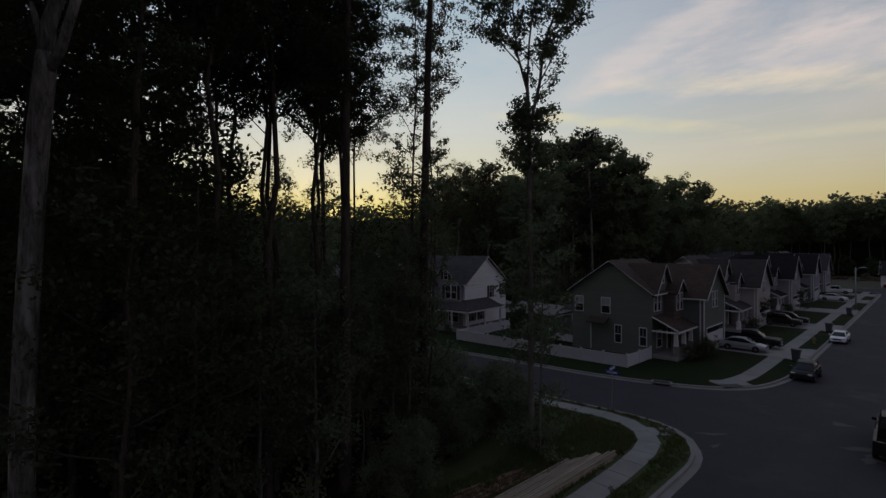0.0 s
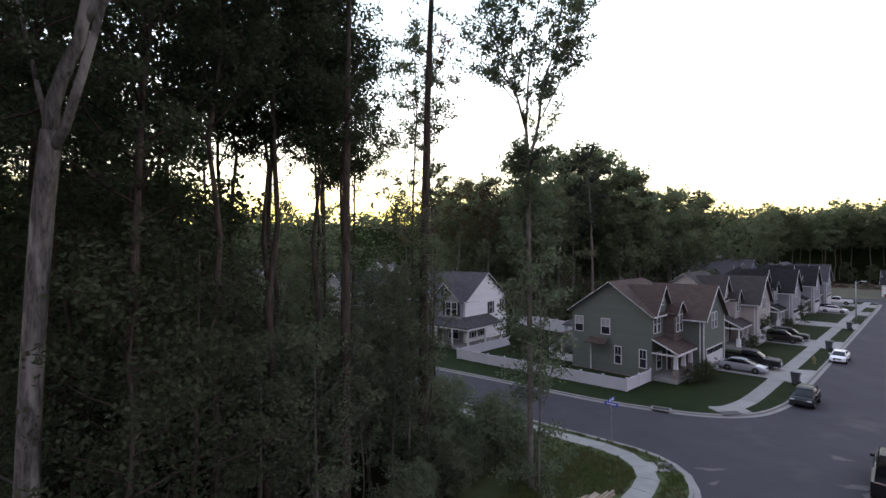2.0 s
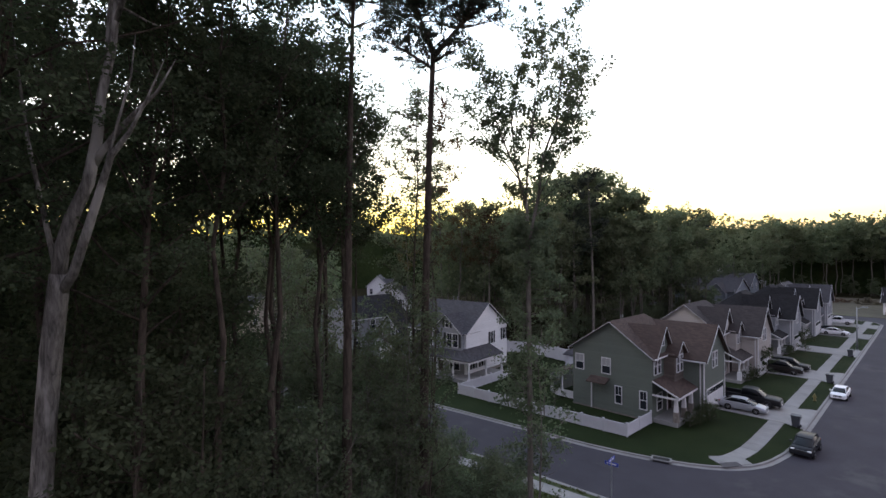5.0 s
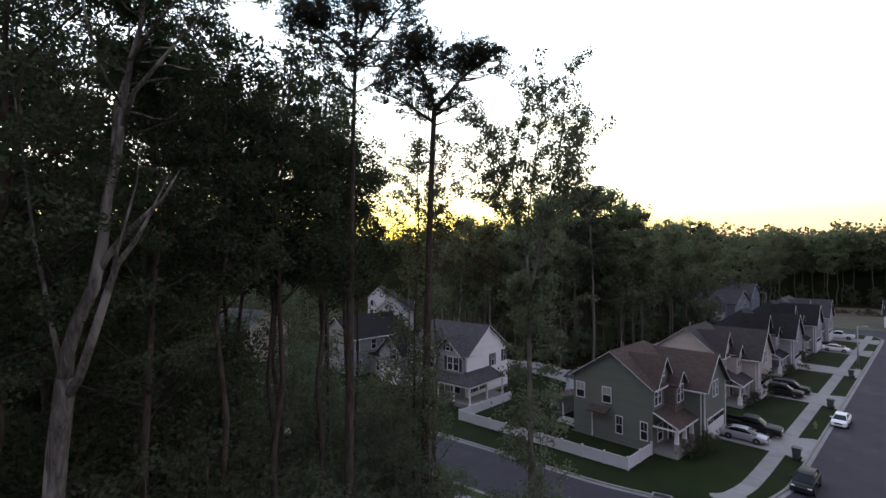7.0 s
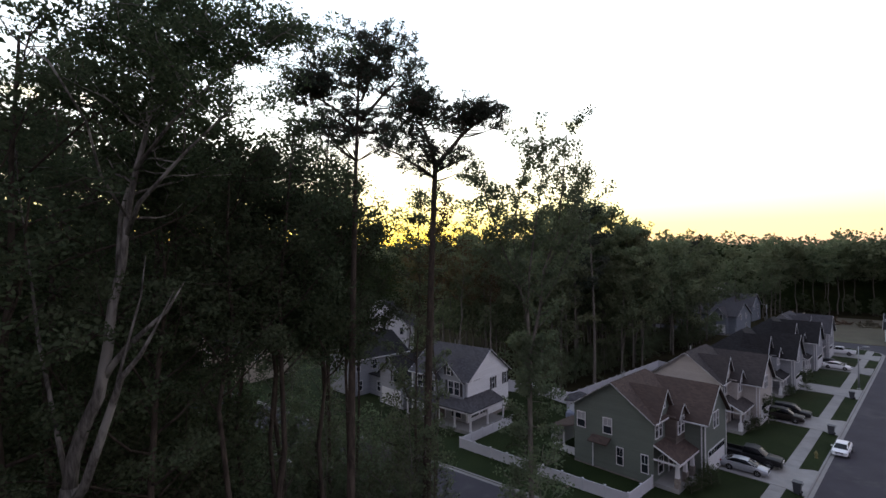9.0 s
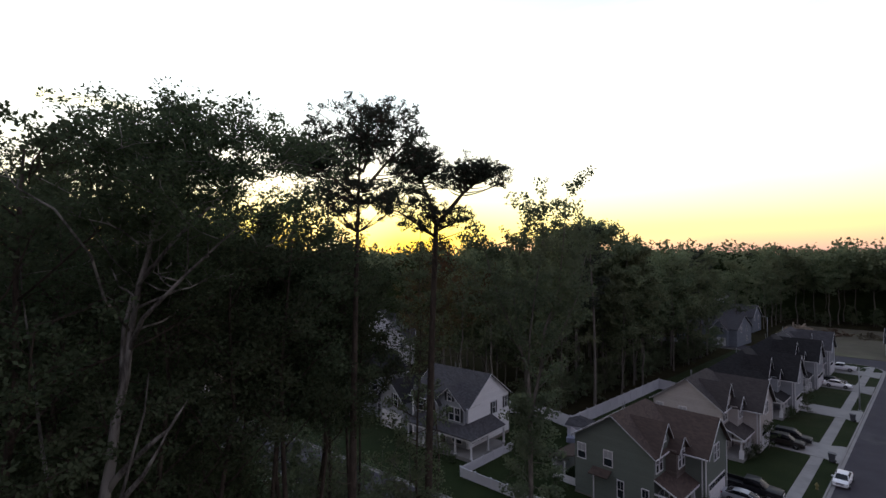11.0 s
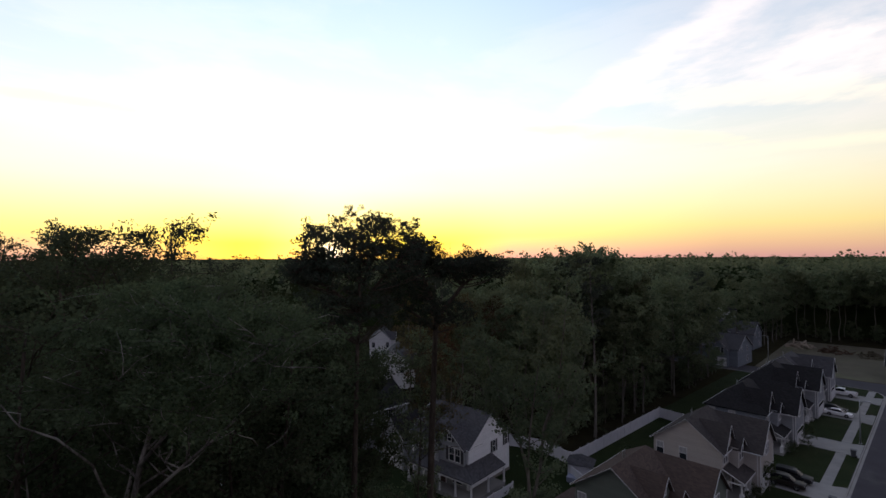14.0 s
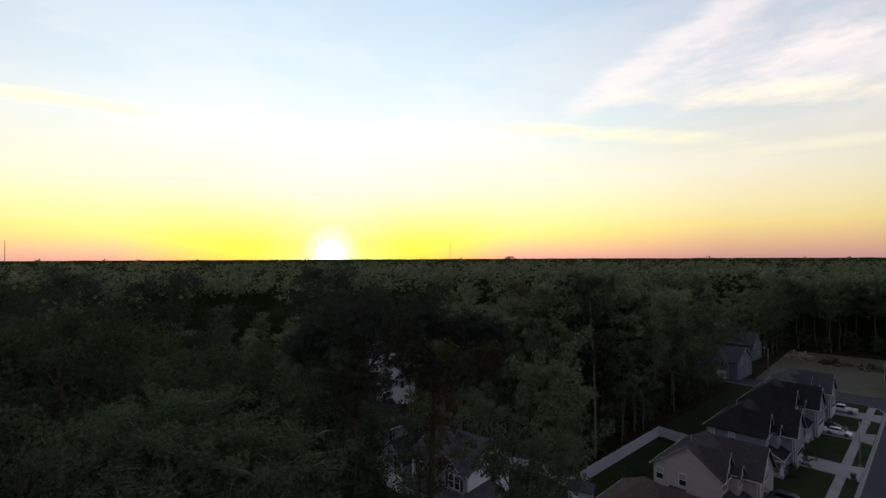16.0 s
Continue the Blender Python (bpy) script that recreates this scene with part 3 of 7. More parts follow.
road_outline = [tuple(p) for p in near_kerb] + [tuple(p) for p in far_kerb] + [(-60, 148), (60, 148)] + [tuple(p) for p in right_kerb[::-1]]
sheet("road", road_outline, 0.0, 0.05, M["asphalt"], "dark grey asphalt residential street with a junction", "road")
lip = 0.2
for name, line in (("kerb_south", near_kerb), ("kerb_north", far_kerb)):
    k = sweep(name, line, [(-0.32, 0.012), (0.0, 0.012), (0.03, KERB), (lip, KERB), (lip, -0.04), (-0.32, -0.04)], M["kerb"])
    tagged(k, "pale concrete kerb with a gutter strip", "kerb", kind="structure")
k = sweep("kerb_east", right_kerb[::-1], [(-0.32, 0.012), (0.0, 0.012), (0.03, KERB), (lip, KERB), (lip, -0.04), (-0.32, -0.04)], M["kerb"])
tagged(k, "pale concrete kerb with a gutter strip", "kerb", kind="structure")

south_edge = offset_line(near_kerb, lip)
lawn_s = [tuple(p) for p in south_edge if p[0] > -60] + [(-60, 20.5), (-19.5, 24.2), (-17.3, 20), (-15.2, 12), (-14.0, 4), (-13.2, -60)]
sheet("verge_south", lawn_s, KERB - 0.01, 0.12, M["rough_grass"], "rough unmown grass beside the pavement", "grass")
north_edge = offset_line(far_kerb, lip)
lawn_n = [tuple(p) for p in north_edge if p[1] < 138.9 and p[0] > -90] + [(-14, 139.0), (-36, 139.0), (-37.5, 62), (-60, 58), (-90, 52)]
sheet("lawn_north", lawn_n, KERB - 0.01, 0.12, M["lawn"], "mown green lawns round the houses", "lawn")
sheet("verge_east", [(1.2, -60), (1.2, 130), (1.7, 136), (4.2, 138.7), (60, 139), (60, -60)], KERB - 0.01, 0.12, M["lawn"], "mown grass verge on the far side of the street", "grass")
sheet("dirt_lot", [(-34, 148.2), (-36, 203), (60, 205), (60, 148.2)], 0.03, 0.06, M["dirt"], "bare sandy building lot past the end of the street", "ground")


def pavement(name, line, half, label, step=1.5):
    """A pavement of concrete slabs with open joints."""
    d = np.concatenate([[0], np.cumsum(np.linalg.norm(np.diff(line, axis=0), axis=1))])
    root = tagged(new(name), label, "pavement", kind="structure")
    t = np.arange(0, d[-1], step)
    def at(s):
        return np.array([np.interp(s, d, line[:, 0]), np.interp(s, d, line[:, 1])])
    for s in t:
        e = min(s + step - 0.025, d[-1])
        if e - s < 0.3:
            continue
        def edge(q):
            tan = at(min(q + 0.1, d[-1])) - at(max(q - 0.1, 0))
            tan /= np.linalg.norm(tan)
            return np.array([-tan[1], tan[0]])
        a, b, na, nb = at(s), at(e), edge(s), edge(e)
        z = KERB + 0.015 + 0.006 * random.random()
        bm = bmesh.new()
        slab(bm, [(*(a - na * half), z), (*(b - nb * half), z), (*(b + nb * half), z), (*(a + na * half), z)], 0.1)
        part("slab", bm, M["concrete"], root)
    return root


walk_near = curve_through([(-9.95, -20), (-9.95, 0), (-9.8, 18), (-9.85, 22.0), (-10.1, 24.5), (-10.7, 25.75), (-11.9, 26.75), (-13.5, 27.1), (-15, 26.95), (-18.4, 26.55), (-20.5, 26.25), (-24, 25.7), (-30, 24.85), (-40, 23.4), (-52, 21.6)], 0.5)
pavement("pavement_south", walk_near, 0.55, "pale concrete pavement curving round the corner")
walk_far = curve_through([(-11.2, 39.0), (-10.5, 40.3), (-10.05, 42.5), (-9.9, 45), (-9.85, 52), (-9.85, 80), (-9.85, 110), (-9.75, 137.5)], 0.5)
pavement("pavement_north", walk_far, 0.6, "pale concrete pavement along the row of houses")
sheet("kerb_ramp_north", [(-11.8, 39.6), (-10.2, 37.85 + 0.85), (-9.1, 40.4), (-10.0, 41.2)], KERB + 0.026, 0.1, M["concrete"], "concrete dropped-kerb ramp at the corner", "ramp")
sheet("kerb_ramp_south", [(-10.45, 25.95), (-9.55, 26.75), (-10.3, 27.55), (-11.3, 26.75)], KERB + 0.026, 0.1, M["concrete"], "concrete dropped-kerb ramp at the corner", "ramp")


for name, pts in (("tactile_plate_south", [(-9.85, 26.6), (-9.5, 26.95), (-10.1, 27.55), (-10.5, 27.2)]), ("tactile_plate_north", [(-10.9, 38.75), (-10.35, 38.3), (-9.5, 39.5), (-10.0, 39.95)])):
    sheet(name, pts, KERB + 0.034, 0.05, M["grey_plate"], "dark grey ribbed warning plate on the kerb ramp", "plate")


def driveway(y0, y1, x_house, flare=0.6):
    pts = [(x_house, y0), (-9.2, y0), (-8.2, y0 - flare), (-7.75, y0 - flare), (-7.75, y1 + flare), (-8.2, y1 + flare), (-9.2, y1), (x_house, y1)]
    sheet("driveway", pts, KERB + 0.034, 0.1, M["concrete"], "pale concrete driveway across the pavement to a garage", "driveway")


driveway(52.0, 57.6, -15.0)
driveway(72.0, 77.4, -15.4)
driveway(91.6, 97.0, -15.4)
driveway(111.0, 116.5, -15.4)
driveway(126.5, 131.5, -17.0)


# ---- fences ----
def fence(name, pts, label, height=1.08, bay=2.2):
    """White vinyl privacy fence: square posts with caps, rails and solid panels."""
    root = thing(name, Matrix(), label, "fence", "white fences")
    post = boxes((-0.065, 0.065, -0.065, 0.065, 0, height + 0.08), (-0.085, 0.085, -0.085, 0.085, height + 0.08, height + 0.12))
    post_ob = part("post", post, M["vinyl"], root)
    post_me = post_ob.data
    first = True
    for (a, b) in zip(pts, pts[1:]):
        a, b = Vector((*a, 0.1)), Vector((*b, 0.1))
        n = max(1, round((b - a).length / bay))
        ang = math.atan2(b.y - a.y, b.x - a.x)
        length = (b - a).length / n
        plan, x = [(0.066, -0.02)], 0.25
        while x < length - 0.1:
            plan += [(x - 0.012, -0.02), (x, -0.008), (x + 0.012, -0.02)]
            x += 0.19
        plan += [(length - 0.066, -0.02)]
        plan += [(u, -v) for u, v in reversed(plan)]
        pm = prism(bmesh.new(), plan, "z", 0.175, height - 0.125)
        rail_me = None
        panel_me = None
        for i in range(n):
            p = a.lerp(b, i / n)
            if panel_me is None:
                ob = part("panel", pm, M["vinyl"], root)
                panel_me = ob.data
            else:
                ob = part("panel", panel_me, None, root)
            ob.matrix_basis = Matrix.Translation(p) @ Matrix.Rotation(ang, 4, "Z")
            for z in (0.05, height - 0.125):
                if rail_me is None:
                    ro = part("rail", boxes((0.066, length - 0.066, -0.035, 0.035, 0.0, 0.125)), M["vinyl"], root)
                    rail_me = ro.data
                else:
                    ro = part("rail", rail_me, None, root)
                ro.matrix_basis = Matrix.Translation(p + Vector((0, 0, z))) @ Matrix.Rotation(ang, 4, "Z")
            if first:
                po, first = post_ob, False
            else:
                po = part("post", post_me, None, root)
            po.matrix_basis = Matrix.Translation(p) @ Matrix.Rotation(ang, 4, "Z")
    po = part("post", post_me, None, root)
    po.matrix_basis = Matrix.Translation((*pts[-1], 0.1))
    return root


fence("garden_fence", [(-17.75, 43.5), (-17.85, 38.9), (-26, 38.3), (-36.4, 37.6), (-36.9, 47.5)], "white vinyl privacy fence round the corner garden")
fence("back_fence", [(-26.2, 51.5), (-33.5, 55.5), (-35.6, 59.2), (-35.2, 88.5), (-26.5, 87.0)], "white vinyl privacy fence behind the houses", 1.8)
fence("side_fence", [(-35.75, 59.2), (-41.5, 60.3), (-50.5, 57.0)], "white vinyl privacy fence at the edge of the woods", 1.8)


# ---- houses ----
def window_part(parent, face, u, z, w, h, at, sign=1, shutters=False, grid=2, blind=0.0):
    """A sash window on a wall. face 'x': the wall's plane is x = at, u runs along y; 'y': plane y = at, u runs along x. sign: which way it looks."""
    def bx(bm, u0, u1, z0, z1, d0, d1):
        d0, d1 = sorted((at + sign * d0, at + sign * d1))
        return box(bm, d0, d1, u0, u1, z0, z1) if face == "x" else box(bm, u0, u1, d0, d1, z0, z1)
    f = 0.065
    fr = bmesh.new()
    bx(fr, u - w / 2 - f, u + w / 2 + f, z + h / 2, z + h / 2 + f * 1.3, 0.0, 0.07)
    bx(fr, u - w / 2 - f, u + w / 2 + f, z - h / 2 - f, z - h / 2, 0.0, 0.09)
    bx(fr, u - w / 2 - f, u - w / 2, z - h / 2, z + h / 2, 0.0, 0.07)
    bx(fr, u + w / 2, u + w / 2 + f, z - h / 2, z + h / 2, 0.0, 0.07)
    win = part("window", fr, M["trim"], parent)
    mu = bmesh.new()
    bx(mu, u - w / 2, u + w / 2, z - 0.03, z + 0.03, 0.012, 0.05)
    for i in range(1, grid):
        x = u - w / 2 + w * i / grid
        bx(mu, x - 0.012, x + 0.012, z + 0.03, z + h / 2, 0.012, 0.035)
    part("sash_grid", mu, M["trim"], win)
    for z0, z1, m in ((z - h / 2, z - 0.031, "glass"), (z + 0.031, z + h / 2, "blind" if blind else "glass")):
        pm = bmesh.new()
        bx(pm, u - w / 2, u + w / 2, z0, z1, 0.003, 0.012)
        part("pane", pm, M[m], win)
    if shutters:
        for s in (-1, 1):
            sm = bmesh.new()
            c = u + s * (w / 2 + f + 0.2)
            bx(sm, c - 0.18, c + 0.18, z - h / 2 - 0.03, z + h / 2 + 0.03, 0.0, 0.04)
            for i in range(9):
                zz = z - h / 2 + h * (i + 0.5) / 9
                bx(sm, c - 0.14, c + 0.14, zz - 0.02, zz + 0.02, 0.041, 0.055)
            part("shutter", sm, M["shutter"], parent)
    return win


def rakes(parent, a, ridge, b, out, th=0.13):
    """White boards along both slopes of a gable, from eave a over the ridge to eave b; out: the way the gable looks."""
    o = Vector(out) * 0.04
    for p, q in ((a, ridge), (b, ridge)):
        bm = bmesh.new()
        beam(bm, Vector(p) + o - Vector((0, 0, 0.09)), Vector(q) + o - Vector((0, 0, 0.07)), 0.04, th * 0.36)
        part("rake_board", bm, M["trim"], parent)


def gable_roof_y(parent, x0, x1, xr, ze0, ze1, zr, y0, y1, mat, name="roof", over=0.35, th=0.14):
    """Ridge along y at (xr, zr); eaves at x0 < xr < x1."""
    s0, s1 = (zr - ze0) / (xr - x0), (zr - ze1) / (x1 - xr)
    bm = bmesh.new()
    slab(bm, [(x0 - over, y0, ze0 - s0 * over), (xr, y0, zr), (xr, y1, zr), (x0 - over, y1, ze0 - s0 * over)], th)
    slab(bm, [(xr, y0, zr), (x1 + over, y0, ze1 - s1 * over), (x1 + over, y1, ze1 - s1 * over), (xr, y1, zr)], th)
    return part(name, bm, mat, parent)


def gable_roof_x(parent, y0, y1, yr, ze, zr, x0, x1, mat, name="roof", over=0.3, th=0.13):
    s0, s1 = (zr - ze) / (yr - y0), (zr - ze) / (y1 - yr)
    bm = bmesh.new()
    slab(bm, [(x0, y0 - over, ze - s0 * over), (x1, y0 - over, ze - s0 * over), (x1, yr, zr), (x0, yr, zr)], th)
    slab(bm, [(x0, yr, zr), (x1, yr, zr), (x1, y1 + over, ze - s1 * over), (x0, y1 + over, ze - s1 * over)], th)
    return part(name, bm, mat, parent)


def pipe(parent, x, y, z0, z1, r=0.04):
    v, f = tube_mesh([[((x, y, z0), r), ((x, y, z1), r)]], 8)
    part("vent_pipe", mesh_from("vent_pipe", v, f, M["galv"]), None, parent)


def downpipe(parent, x, y, z0, z1):
    part("downpipe", boxes((x - 0.05, x + 0.05, y - 0.05, y + 0.05, z0, z1)), M["trim"], parent)


def row_house(name, label, y, wall, roof, wing_wall, accent, col_stone=False, eave=6.1, ridge=8.9, blinds=True, rear_porch=False, length=11.6, bay=True, hip_south=False):
    """A two-storey house of the row. Local x: towards the street, from the main front wall; local y: along the street from the south gable."""
    h = thing(name, pose(-17.75, y, 0.1), label, "house", "row of houses")
    D = -8.1                      # rear wall
    xr = -3.95                    # ridge
    W, R = M[wall], M[roof]
    # main body: gable to the south, hip to the north
    top = [(xr, ridge - 0.14)] if not hip_south else []
    part("gable_wall" if top else "end_wall", prism(bmesh.new(), [(D, 0), (0, 0), (0, eave - 0.14)] + top + [(D, eave - 0.14)], "y", 0, 0.3), W, h)
    bm = boxes((D, 0, 0.301, length, 0, eave - 0.14))
    part("wall", bm, W, h)
    part("foundation", boxes((D - 0.03, 0.03, -0.03, length + 0.03, -0.1, 0.14)), M["stone"], h)
    s = (ridge - eave) / (0 - xr)
    o = 0.35
    ye, hip = length + o, 4.4
    lo = eave - s * o
    ys = hip - o if hip_south else -o
    bm = bmesh.new()
    slab(bm, [(D - o, -o, lo), (xr, ys, ridge), (xr, ye - hip, ridge), (D - o, ye, lo)], 0.14)
    slab(bm, [(xr, ys, ridge), (o, -o, lo), (o, ye, lo), (xr, ye - hip, ridge)], 0.14)
    slab(bm, [(xr, ye - hip, ridge), (o, ye, lo), (D - o, ye, lo)], 0.14)
    if hip_south:
        slab(bm, [(xr, ys, ridge), (D - o, -o, lo), (o, -o, lo)], 0.14)
    part("roof", bm, R, h)
    if not hip_south:
        rakes(h, (D - o, -o - 0.02, lo), (xr, -o - 0.02, ridge), (o, -o - 0.02, lo), (0, -1, 0))
    for x in (D - o, o):
        part("gutter", boxes((x - 0.06, x + 0.06, -o, ye, lo - 0.14, lo - 0.02)), M["trim"], h)
    pipe(h, xr - 0.7, 3.6, ridge - 0.9, ridge + 0.2)
    pipe(h, xr - 0.9, 4.5, ridge - 1.0, ridge + 0.1)
    # windows of the south gable
    for x, z, w, hh in ((-7.3, 4.45, 0.85, 1.45), (-4.45, 4.45, 0.85, 1.45), (-3.2, 1.85, 0.6, 1.6), (-0.8, 1.85, 0.6, 1.6)):
        window_part(h, "y", x, z, w, hh, 0.0, -1, grid=2, blind=1 if blinds and z > 3 else 0)
    # front of the main body: wide dormer gable over the stair window
    bm = bmesh.new()
    prism(bm, [(0.3, eave - 0.3), (4.2, eave - 0.3), (2.4, ridge - 0.55)], "x", -1.6, 0.06)
    part("dormer_wall", bm, W, h)
    gable_roof_x(h, 0.35, 4.2, 2.4, eave - 0.1, ridge - 0.35, -3.3, 0.4, R, "dormer_roof", 0.25)
    rakes(h, (0.4, 0.1, eave - 0.38), (0.4, 2.4, ridge - 0.35), (0.4, 4.45, eave - 0.38), (1, 0, 0), 0.11)
    window_part(h, "x", 2.35, eave + 1.05, 0.45, 0.8, 0.06, 1, grid=1)
    for u in (0.75, 1.6):
        window_part(h, "x", u, 5.0, 0.62, 1.5, 0.0, 1, grid=2)
    # shingled bay with its own small gable
    if bay:
        part("bay", boxes((0.0, 1.0, 2.7, 5.0, 3.2, eave - 0.15)), M[accent], h)
        gable_roof_x(h, 2.9, 5.0, 3.95, eave - 0.05, eave + 1.0, -2.2, 1.3, R, "bay_roof", 0.25)
        bm = bmesh.new()
        prism(bm, [(2.85, eave - 0.2), (5.05, eave - 0.2), (3.95, eave + 0.85)], "x", 0.0, 1.04)
        part("bay_gable", bm, M[accent], h)
        rakes(h, (1.32, 2.65, eave - 0.25), (1.32, 3.95, eave + 1.0), (1.32, 5.25, eave - 0.25), (1, 0, 0), 0.1)
        for u in (3.5, 4.35):
            window_part(h, "x", u, 4.95, 0.62, 1.5, 1.0, 1, grid=2)
    # garage wing with a street gable
    gx, g0, g1, gm, ge, gz = 2.85, 4.9, 11.2, 8.0, eave - 0.55, ridge - 0.5
    bm = bmesh.new()
    prism(bm, [(g0, 0), (g1, 0), (g1, ge - 0.13), (gm, gz - 0.13), (g0, ge - 0.13)], "x", -1.0, gx)
    part("garage_wing", bm, M[wing_wall], h)
    gable_roof_x(h, g0, g1, gm, ge, gz, -4.2, gx + 0.35, R, "wing_roof", 0.35)
    sl = (gz - ge) / (gm - g0)
    rakes(h, (gx + 0.37, g0 - 0.35, ge - sl * 0.35), (gx + 0.37, gm, gz), (gx + 0.37, g1 + 0.35, ge - sl * 0.35), (1, 0, 0), 0.14)
    part("wing_gutter", boxes((0.5, gx + 0.3, g0 - 0.45, g0 - 0.33, ge - sl * 0.35 - 0.12, ge - sl * 0.35)), M["trim"], h)
    for x in (g0 + 0.02, g1 - 0.02):
        part("corner_board", boxes((gx - 0.06, gx + 0.03, x - 0.08, x + 0.08, 0.1, ge - 0.3)), M["trim"], h)
    for u in (gm - 0.5, gm + 0.4):
        window_part(h, "x", u, 5.0, 0.6, 1.45, gx, 1, grid=2)
    # garage door: four sections with pressed panels
    gd = part("garage_door", boxes((gx, gx + 0.05, gm - 2.45, gm + 2.45, 0.1, 2.45)), M["trim"], h)
    for i in range(4):
        z0 = 0.14 + 0.57 * i
        for j in range(6):
            y0 = gm - 2.4 + 0.8 * j
            part("door_panel", boxes((gx + 0.051, gx + 0.075, y0 + 0.06, y0 + 0.74, z0 + 0.05, z0 + 0.5)), M["glass"] if i == 3 else M["trim"], gd)
    # porch
    px, p0, p1 = 2.0, 0.35, 4.85
    bm = bmesh.new()
    slab(bm, [(0.0, p0 - 0.3, 3.85), (px + 0.3, p0 - 0.3, 2.75), (px + 0.3, p1, 2.75), (0.0, p1, 3.85)], 0.12)
    part("porch_roof", bm, R, h)
    part("porch_fascia", boxes((px + 0.24, px + 0.32, p0 - 0.3, p1, 2.48, 2.66), (0.0, px + 0.3, p0 - 0.34, p0 - 0.26, 2.45, 2.6)), M["trim"], h)
    bm = bmesh.new()
    beam(bm, (0.0, p0 - 0.33, 3.78), (px + 0.34, p0 - 0.33, 2.66), 0.05, 0.12)
    part("porch_rake", bm, M["trim"], h)
    part("porch_floor", boxes((0.0, px + 0.15, p0 - 0.2, p1, 0.0, 0.38)), M["concrete"], h)
    part("porch_step", boxes((px + 0.15, px + 0.5, 2.6, 4.0, 0.0, 0.2)), M["concrete"], h)
    for yy in (p0 + 0.1, 2.35, 4.15):
        pillar = part("pillar_base", boxes((px - 0.28, px + 0.14, yy - 0.2, yy + 0.22, 0.38, 1.3)), M["stone" if col_stone else "trim"], h)
        bm = bmesh.new()
        w0, w1 = (0.17, 0.12) if col_stone else (0.09, 0.09)
        c = px - 0.07
        v = [bm.verts.new((c + sx * w, yy + sy * w, z)) for z, w in ((1.3, w0), (2.5, w1)) for sx, sy in ((-1, -1), (1, -1), (1, 1), (-1, 1))]
        for f in ((0, 1, 5, 4), (1, 2, 6, 5), (2, 3, 7, 6), (3, 0, 4, 7), (4, 5, 6, 7), (3, 2, 1, 0)):
            bm.faces.new([v[i] for i in f])
        part("column", bm, M["trim"], pillar)
    d = part("front_door", boxes((0.0, 0.06, 3.5, 4.45, 0.4, 2.45)), M["door_dark"], h)
    part("door_frame", boxes((0.0, 0.09, 3.38, 3.49, 0.4, 2.55), (0.0, 0.09, 4.46, 4.57, 0.4, 2.55), (0.0, 0.09, 3.38, 4.57, 2.56, 2.68)), M["trim"], d)
    window_part(h, "x", 1.6, 1.6, 1.1, 1.5, 0.0, 1, grid=3)
    downpipe(h, gx - 0.3, g0 - 0.08, 0.2, ge - 0.3)
    downpipe(h, D + 2.1, -0.07, 0.1, 3.1)
    bm = bmesh.new()
    slab(bm, [(D + 2.0, 0, 3.3), (D + 2.0, -1.0, 2.9), (D + 4.0, -1.0, 2.9), (D + 4.0, 0, 3.3)], 0.1)
    part("side_canopy", bm, R, h)
    if rear_porch:
        part("rear_porch", boxes((D - 3.2, D - 3.05, 0.6, 5.0, 0.2, 2.4), (D - 3.2, D, 0.6, 0.72, 0.2, 0.95), (D - 3.2, D - 3.08, 0.58, 0.7, 0.95, 2.4), (D - 1.7, D - 1.58, 0.58, 0.7, 0.95, 2.4)), M["trim"], h)
        bm = bmesh.new()
        slab(bm, [(D, 0.3, 3.6), (D, 5.3, 3.6), (D - 3.6, 5.3, 2.5), (D - 3.6, 0.3, 2.5)], 0.12)
        part("rear_porch_roof", bm, R, h)
    return h


row_house("corner_house", "two-storey house with grey-green siding and brown shingle roof", 43.8, "green_siding", "brown_roof", "green_siding", "brown_shake", True, rear_porch=True)
row_house("cream_house", "two-storey house with cream siding and brown roof beside a driveway", 63.5, "cream_siding", "umber_roof", "cream_siding", "cream_siding", eave=5.9, ridge=8.95)
row_house("slate_house", "two-storey house with slate siding and dark roof", 84.0, "blue_siding", "dark_roof", "grey_siding", "grey_siding", eave=5.9, ridge=9.1, hip_south=True)
row_house("dark_roof_house", "two-storey house with grey siding, white posts and dark roof", 103.0, "blue_siding", "dark_roof", "grey_siding", "blue_siding", eave=5.9, ridge=9.1, hip_south=True)
row_house("end_house", "two-storey grey house at the end of the row", 117.2, "grey_siding", "grey_roof", "grey_siding", "grey_siding", eave=5.9, ridge=9.0)


